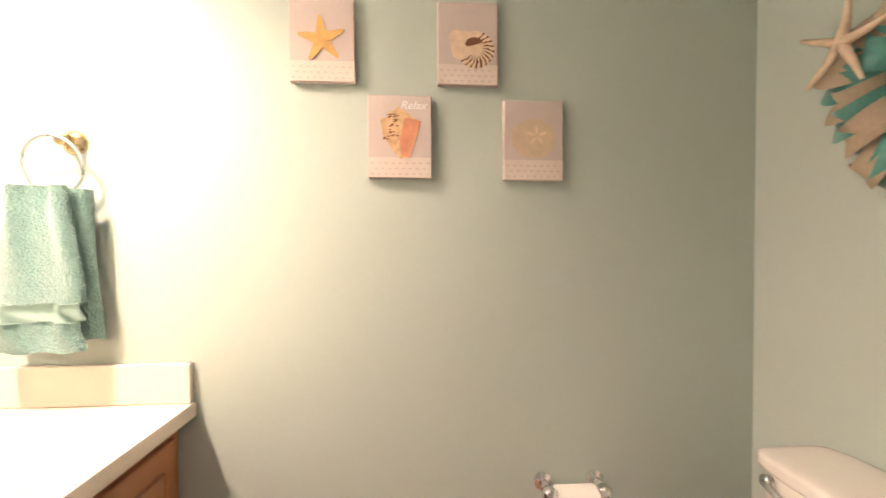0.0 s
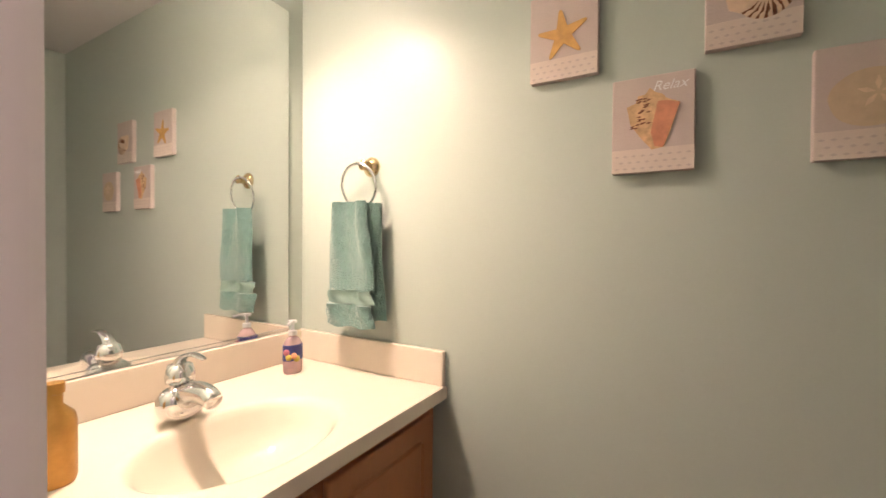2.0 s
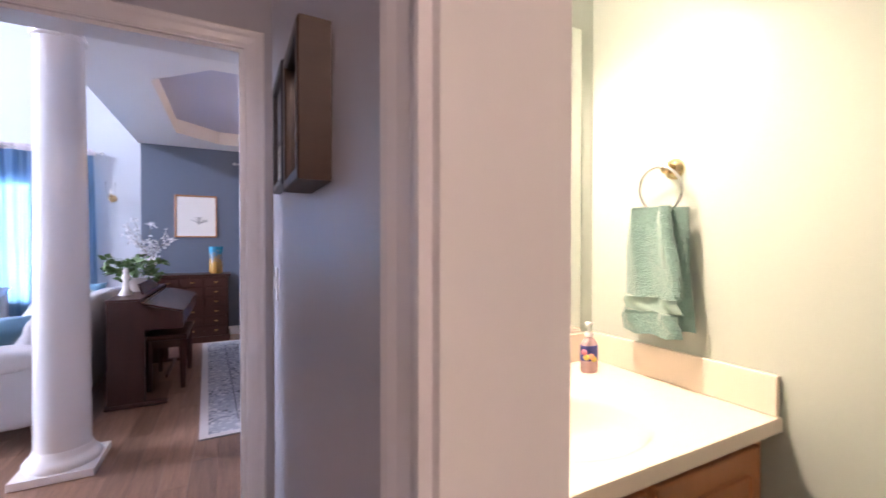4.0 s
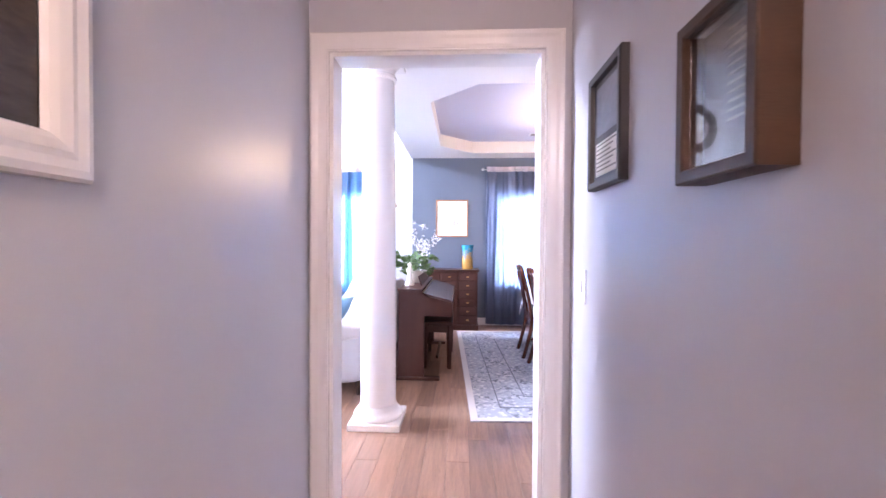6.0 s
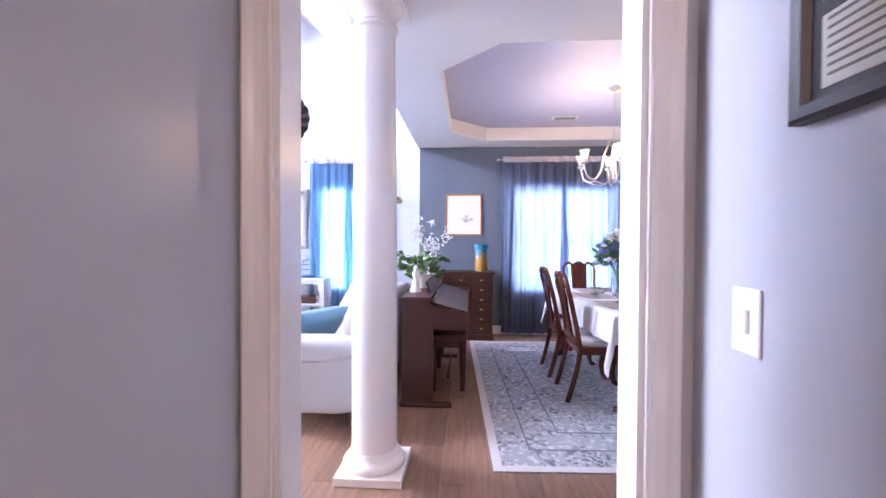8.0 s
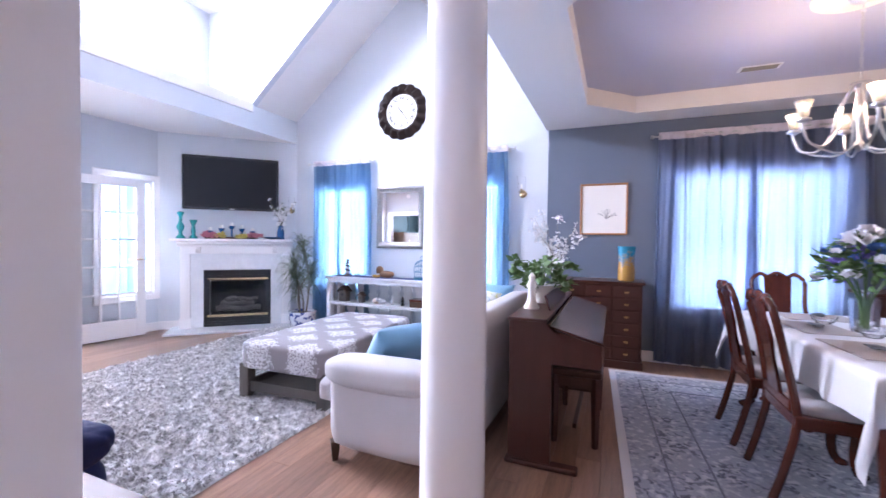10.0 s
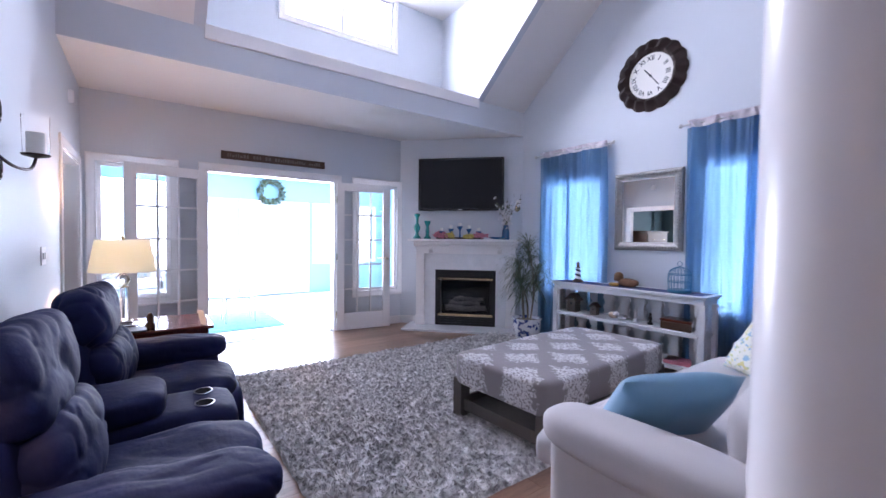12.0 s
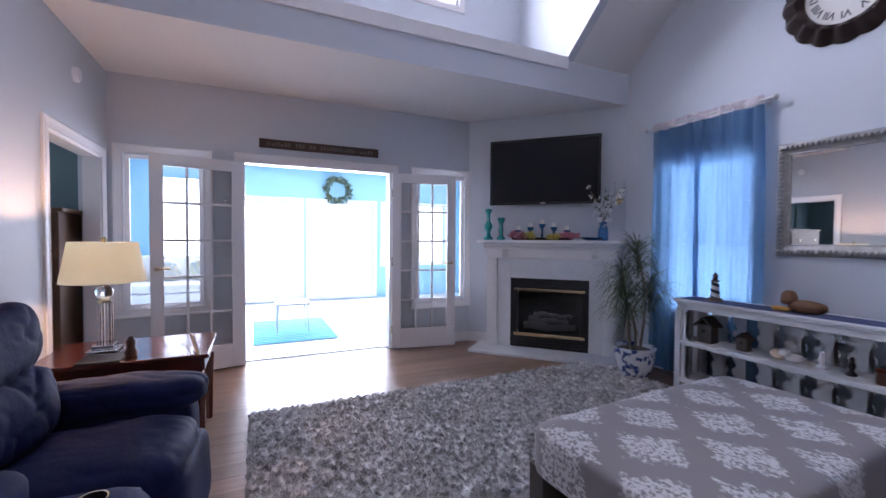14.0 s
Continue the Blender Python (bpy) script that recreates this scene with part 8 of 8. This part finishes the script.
def canvas(y, z, w, h, kind):
    names = {"star": "canvas print of an ochre starfish on sand", "conch": "canvas print of a coral and cream conch shell", "nautilus": "canvas print of a striped nautilus shell", "dollar": "canvas print of a pale sand dollar"}
    t = thing("canvas_print", pose(XB, y, z, 0, 0, -90), names[kind] + " in grey-pink", "picture", "seashell canvases")
    part("canvas", onebox(-w / 2, w / 2, -0.022, -0.001, -h / 2, h / 2, 0.003), M_CANVAS, t)
    part("sand_strip", onebox(-w / 2 + 0.001, w / 2 - 0.001, -0.0232, -0.0222, -h / 2 + 0.001, -h / 2 + 0.056, 0.0003, 1), M_CANVASW, t)
    bm = NB()
    for r in range(3):
        for i in range(9):
            cx = -w / 2 + 0.012 + i * 0.019 + (0.0095 if r % 2 else 0)
            if cx > w / 2 - 0.01:
                continue
            cz = -h / 2 + 0.010 + r * 0.015
            shape(bm, [(cx - 0.006, cz), (cx, cz + 0.003), (cx + 0.006, cz), (cx, cz - 0.003)], -0.0233, 0.0004)
    part("dot_pattern", bm, M_CANVAS, t)
    Y0 = -0.0238
    if kind == "star":
        bm = NB()
        for i in range(5):
            a = radians(96 + 72 * i)
            arm = [(0.0, 0.0), (0.024 * math.cos(a - 0.62), 0.024 * math.sin(a - 0.62)), (0.063 * math.cos(a - 0.07), 0.063 * math.sin(a - 0.07)), (0.067 * math.cos(a), 0.067 * math.sin(a)), (0.063 * math.cos(a + 0.07), 0.063 * math.sin(a + 0.07)), (0.024 * math.cos(a + 0.62), 0.024 * math.sin(a + 0.62))]
            shape(bm, arm, Y0, 0.001 + 0.0002 * i)
        part("starfish", bm, M_STAR, t, "ochre starfish")
    if kind == "conch":
        bm = NB()
        shape(bm, [(-0.055, 0.045), (-0.035, 0.052), (-0.03, 0.068), (-0.015, 0.070), (-0.005, 0.084), (0.008, 0.072), (0.022, 0.066), (0.03, 0.055), (0.058, 0.042), (0.052, 0.02), (0.04, -0.02), (0.026, -0.058), (0.0, -0.062), (-0.022, -0.035), (-0.046, 0.0)], Y0, 0.0008)
        part("shell", bm, material("tan_conch_paint", (0.68, 0.43, 0.24), 0.8, vary=0.35, scale=60, bump=0.4), t)
        bm = NB()
        shape(bm, [(0.012, 0.05), (0.03, 0.05), (0.057, 0.041), (0.050, 0.018), (0.038, -0.02), (0.024, -0.058), (0.006, -0.055), (-0.002, -0.02)], Y0 - 0.0009, 0.0006)
        part("lip", bm, M_SHELLP, t)
        bm = NB()
        rnd = random.Random(2)
        for i in range(26):
            cx, cz = rnd.uniform(-0.044, -0.005), rnd.uniform(-0.01, 0.06)
            shape(bm, [(cx - 0.006, cz), (cx, cz + 0.0022), (cx + 0.006, cz + 0.001), (cx, cz - 0.002)], Y0 - 0.0009, 0.0004)
        part("speckle_print", bm, M_BROWNP, t)
        cu = bpy.data.curves.new("lettering", "FONT")
        cu.body, cu.size, cu.shear, cu.extrude = "Relax", 0.032, 0.35, 0.0003
        tmp = bpy.data.objects.new("lettering", cu)
        me = bpy.data.meshes.new_from_object(tmp)
        bpy.data.objects.remove(tmp)
        me.materials.append(M_PETALW)
        o = new("lettering", me)
        o.parent = t
        o.matrix_basis = pose(0.0, -0.0226, 0.076, 90)
    if kind == "nautilus":
        bm = NB()
        pts = [(-0.055, 0.020), (-0.04, 0.037)] + [(0.022 + 0.052 * math.cos(radians(a)), -0.017 + 0.052 * math.sin(radians(a))) for a in range(110, -150, -14)] + [(-0.042, -0.037)]
        shape(bm, pts, Y0, 0.0008)
        part("shell", bm, M_SHELLL, t)
        for a in range(60, -150, -17):
            bm = NB()
            c, s = math.cos(radians(a)), math.sin(radians(a))
            c2, s2 = math.cos(radians(a + 16)), math.sin(radians(a + 16))
            shape(bm, [(0.022 + 0.052 * c, -0.017 + 0.052 * s), (0.022 + 0.036 * c2, -0.017 + 0.036 * s2), (0.022 + 0.018 * c2, -0.015 + 0.018 * s2), (0.022 + 0.036 * math.cos(radians(a + 8)), -0.017 + 0.036 * math.sin(radians(a + 8))), (0.022 + 0.052 * math.cos(radians(a + 7)), -0.017 + 0.052 * math.sin(radians(a + 7)))], Y0 - 0.0009, 0.0005)
            part("stripe", bm, M_BROWNP, t)
        bm = NB()
        shape(bm, [(0.018 + 0.026 * math.cos(radians(a)), -0.003 + 0.020 * math.sin(radians(a))) for a in range(20, 200, 15)] + [(0.0, -0.009), (0.016, -0.005)], Y0 - 0.0015, 0.0005)
        part("mouth", bm, M_BROWNP, t)
    if kind == "dollar":
        bm = NB()
        shape(bm, [(0.064 * math.cos(radians(a)) * (1 + 0.02 * math.sin(5 * radians(a))), 0.004 + 0.056 * math.sin(radians(a))) for a in range(0, 360, 9)], Y0, 0.0008)
        part("sand_dollar", bm, M_SAND, t)
        bm = NB()
        for k in range(5):
            a = radians(90 + 72 * k)
            p = [(0.004, 0), (0.018, 0.005), (0.032, 0.0), (0.018, -0.005)]
            shape(bm, [(x * math.cos(a) - z * math.sin(a) + 0.008, x * math.sin(a) + z * math.cos(a) + 0.012) for x, z in p], Y0 - 0.0009, 0.0004)
        part("petal_print", bm, M_SHELLL, t)


canvas(-1.516, 1.815, 0.176, 0.228, "star")
canvas(-1.727, 1.555, 0.176, 0.228, "conch")
canvas(-1.916, 1.815, 0.170, 0.228, "nautilus")
canvas(-2.103, 1.550, 0.170, 0.224, "dollar")


# ---- toilet, paper holder, wreath ----
def toilet():
    t = thing("toilet", pose(1.19, -2.785, 0), "cream porcelain toilet with a chrome flush lever", "toilet")
    part("tank", soft(NB(), 0, 0.115, 0.552, 0.46, 0.19, 0.375, 8, 8), M_PORC, t, smooth=True)
    part("tank_lid", soft(NB(), 0, 0.118, 0.755, 0.49, 0.215, 0.042, 6, 8), M_PORC, t, smooth=True)
    bm = NB()
    lathe(bm, [(0.12, 0), (0.125, 0.03), (0.10, 0.14), (0.13, 0.26), (0.185, 0.36), (0.19, 0.385), (0.15, 0.385), (0.12, 0.30), (0.001, 0.24)], 32, 0, 0.43, 0, 1.0, 1.25)
    part("bowl", bm, M_PORC, t, smooth=50)
    bm = NB()
    lathe(bm, [(0.001, 0.40), (0.19, 0.40), (0.195, 0.41), (0.19, 0.42), (0.001, 0.425)], 32, 0, 0.43, 0, 1.0, 1.25)
    part("seat_lid", bm, M_PORC, t, smooth=50)
    bm = NB()
    lathe(bm, [(0.016, 0), (0.016, 0.012), (0.010, 0.018)], 14)
    bmesh.ops.transform(bm, matrix=pose(0.19, 0.21, 0.715, -90), verts=bm.verts)
    tube(bm, [(0.19, 0.225, 0.715), (0.155, 0.232, 0.710), (0.115, 0.230, 0.700)], 0.008, 8)
    part("flush_lever", bm, M_CHROME, t, "chrome flush lever", smooth=True)


toilet()


def paper_holder():
    t = thing("toilet_paper_holder", pose(XB, -2.215, 0.565, 0, 0, -90), "chrome toilet paper holder with a white roll", "paper holder")
    for x in (-0.078, 0.078):
        bm = NB()
        lathe(bm, [(0.026, 0), (0.026, 0.006), (0.012, 0.012), (0.010, 0.05), (0.020, 0.058), (0.022, 0.072), (0.012, 0.084), (0.002, 0.087)], 20)
        bmesh.ops.transform(bm, matrix=pose(x, 0, 0, 90), verts=bm.verts)
        part("post", bm, M_CHROME, t, smooth=50)
    bm = NB()
    tube(bm, [(-0.066, -0.066, 0), (0.066, -0.066, 0)], 0.008, 10)
    part("spindle", bm, M_CHROME, t)
    bm = NB()
    lathe(bm, [(0.02, -0.054), (0.052, -0.054), (0.052, 0.054), (0.02, 0.054)], 32)
    bmesh.ops.transform(bm, matrix=pose(0, -0.066, -0.035, 0, 90, 0), verts=bm.verts)
    part("roll", bm, M_PAPER, t, "white paper roll", smooth=40)


paper_holder()
M_MESHT = material("teal_deco_mesh", (0.07, 0.25, 0.22), 0.35, vary=0.35, scale=12, fine=120, bump=0.6, sheen=0.3)
M_BURLAP = material("tan_burlap", (0.42, 0.33, 0.24), 0.9, vary=0.2, scale=10, fine=120, bump=0.7)


def beach_wreath():
    t = thing("beach_wreath", pose(1.17, -2.785, 1.56, 0, 0, 180), "teal and tan ribbon wreath with a starfish on the bathroom wall", "wreath")
    rnd = random.Random(8)
    for k, mt in enumerate((M_MESHT, M_BURLAP, M_MESHT, M_BURLAP)):
        for i in range(7):
            a = 2 * math.pi * (i + k * 0.27) / 7
            bm = NB()
            r, w = 0.15 + 0.05 * rnd.random(), 0.035
            rows = []
            for j in range(13):
                s = j / 12 * math.pi * 1.1
                px = (r + 0.055 * math.cos(s)) * math.cos(a + 0.25 * math.sin(s))
                pz = (r + 0.055 * math.cos(s)) * math.sin(a + 0.25 * math.sin(s))
                py = -0.03 - 0.06 * math.sin(s) - k * 0.004
                tx, tz = -math.sin(a), math.cos(a)
                rows.append([(px + tx * w * q, py + 0.006 * math.cos(q * 9), pz + tz * w * q) for q in (-1, -0.5, 0, 0.5, 1)])
            ring_mesh(bm, rows, False, False)
            part("ribbon_loop", bm, mt, t, smooth=True)
    bm = NB()
    for i in range(5):
        a = radians(80 + 72 * i)
        tube(bm, [(0, 0, 0), (0.05 * math.cos(a), 0.004, 0.05 * math.sin(a)), (0.10 * math.cos(a), 0.0, 0.10 * math.sin(a))], 0.012, 8, 0.004)
    bmesh.ops.transform(bm, matrix=pose(-0.15, -0.12, 0.12), verts=bm.verts)
    part("starfish", bm, M_SHELLL, t, "pale pink starfish", smooth=True)


beach_wreath()


# ---- hall pictures ----
M_DARKART = material("dark_landscape_print", (0.055, 0.042, 0.036), 0.25, vary=0.8, scale=3.0, fine=30, bump=0.05, stretch=(1, 1, 3))
t = picture(pose(-0.48, -1.460, 1.805, 0, 0, 90), 1.02, 0.86, [(0, 0), (0, 0.018), (0.005, 0.026), (0.016, 0.030), (0.030, 0.026), (0.040, 0.029), (0.055, 0.024), (0.064, 0.018), (0.068, 0.008)], M_TRIM, M_DARKART, "dark landscape print in a wide white moulded frame")
M_DARKFRAME = material("dark_frame_wood", (0.035, 0.030, 0.034), 0.4, vary=0.2, scale=8)
t = thing("framed_picture", pose(0.515, -0.405, 1.612, 0, 0, -90), "dark framed photo above a framed white text panel", "picture")
bm = NB()
frame_sweep(bm, 0.255, 0.335, [(0, 0), (0, 0.020), (0.005, 0.024), (0.022, 0.022), (0.026, 0.010)])
part("frame", bm, M_DARKFRAME, t)
part("mount", onebox(-0.103, 0.103, -0.010, -0.002, -0.143, 0.143), M_DARKFRAME, t)
part("photo", onebox(-0.083, 0.083, -0.0115, -0.0102, -0.015, 0.125), material("dim_photo", (0.13, 0.13, 0.16), 0.3, vary=0.5, scale=12), t)
tx = part("text_panel", onebox(-0.083, 0.083, -0.0115, -0.0102, -0.130, -0.035), M_PAPER, t)
bm = NB()
for k in range(7):
    box(bm, -0.074, 0.074 - 0.02 * (k % 3), -0.0122, -0.0116, -0.045 - k * 0.012, -0.041 - k * 0.012)
part("text_line", bm, M_INK, tx)


def shadow_box():
    t = thing("shadow_box", pose(0.515, -0.951, 1.512, 0, 0, -90), "deep walnut shadow box frame with a dark mottled picture", "picture")
    w, d = 0.19, 0.053
    bm = NB()
    frame_sweep(bm, w, 0.255, [(0, 0), (0, d - 0.003), (0.003, d), (0.019, d), (0.022, d - 0.004), (0.022, 0.012)])
    part("case", bm, M_WALNUT, t)
    part("picture", onebox(-w / 2 + 0.022, w / 2 - 0.022, -0.018, -0.012, -0.1055, 0.1055), material("mottled_dark_print", (0.10, 0.10, 0.11), 0.35, vary=0.7, scale=5, fine=40, bump=0.2), t)
    g = part("glass", onebox(-w / 2 + 0.023, w / 2 - 0.023, -d + 0.012, -d + 0.014, -0.1045, 0.1045), M_GLASS, t)
    g.visible_shadow = False
    bm = NB()
    for k in range(11):
        box(bm, -0.01, 0.06, -0.0195, -0.0185, 0.085 - k * 0.013, 0.089 - k * 0.013)
    part("text_line", bm, M_INK, t)


shadow_box()


# ---- plank floor: the boards that are passed nearest as pieces, the rest as one sheet of boards ----
def plank_material():
    m = material("oak_plank", (0.250, 0.137, 0.088), 0.34, vary=0.60, scale=2.5, fine=22, bump=0.12, stretch=(14, 1.1, 14), coat=0.15)
    N, L, p = nodes_of(m)
    old = p.inputs["Base Color"].links[0].from_socket
    info = N.new("ShaderNodeObjectInfo")
    geo = N.new("ShaderNodeNewGeometry")
    r = mathn(m, "FRACT", mathn(m, "ADD", info.outputs["Random"], geo.outputs["Random Per Island"]))
    hs = N.new("ShaderNodeHueSaturation")
    L.new(mathn(m, "MULTIPLY_ADD", r, 0.40, 0.80), hs.inputs["Value"])
    hs.inputs["Saturation"].default_value = 0.95
    L.new(old, hs.inputs["Color"])
    L.new(hs.outputs[0], p.inputs["Base Color"])
    return m


M_PLANK = plank_material()
PW, PL = 0.135, 1.22
floor_ob = bpy.data.objects["floor"]
shared = {}
rest = NB()
count = 0
rows_x = int((XE - XL) / PW) + 1
rnd = random.Random(77)
for i in range(rows_x):
    xa, xb = XL - 0.02 + i * PW, min(XL - 0.02 + (i + 1) * PW, XE)
    y = -3.1 - rnd.uniform(0, PL)
    while y < YF:
        ya, yb = max(y, -3.1), min(y + PL, YF)
        y += PL
        if yb - ya < 0.05 or xb - xa < 0.03:
            continue
        xm, ym = (xa + xb) / 2, (ya + yb) / 2
        if ym < -0.7 and not (-0.6 < xm < 1.7):
            continue
        near = (-2.0 < xm < 0.45 and ym > -2.2) or (-5.7 < xm < -2.0 and ym < 1.4) or (xm < -4.2 and ym < 4.0)
        if near and count < 300:
            key = (round(xb - xa, 3), round(yb - ya, 3))
            if key not in shared:
                bm = onebox(-key[0] / 2 + 0.0006, key[0] / 2 - 0.0006, -key[1] / 2 + 0.0006, key[1] / 2 - 0.0006, -0.012, 0.0, 0.0007, 1)
                me = bpy.data.meshes.new("plank")
                bm.to_mesh(me)
                bm.free()
                me.materials.append(M_PLANK)
                shared[key] = me
            o = new("plank", shared[key])
            o.location = (xm, ym, 0)
            o.parent = floor_ob
            count += 1
        else:
            vs = [rest.verts.new(c) for c in ((xa + 0.0006, ya + 0.0006, 0), (xb - 0.0006, ya + 0.0006, 0), (xb - 0.0006, yb - 0.0006, 0), (xa + 0.0006, yb - 0.0006, 0))]
            lo = [rest.verts.new(v.co - Vector((0, 0, 0.012))) for v in vs]
            rest.faces.new(vs)
            for k in range(4):
                rest.faces.new((vs[k], lo[k], lo[(k + 1) % 4], vs[(k + 1) % 4]))
o = part("planks", rest, M_PLANK, floor_ob)
tagged(o, "", "", "", "stuff")
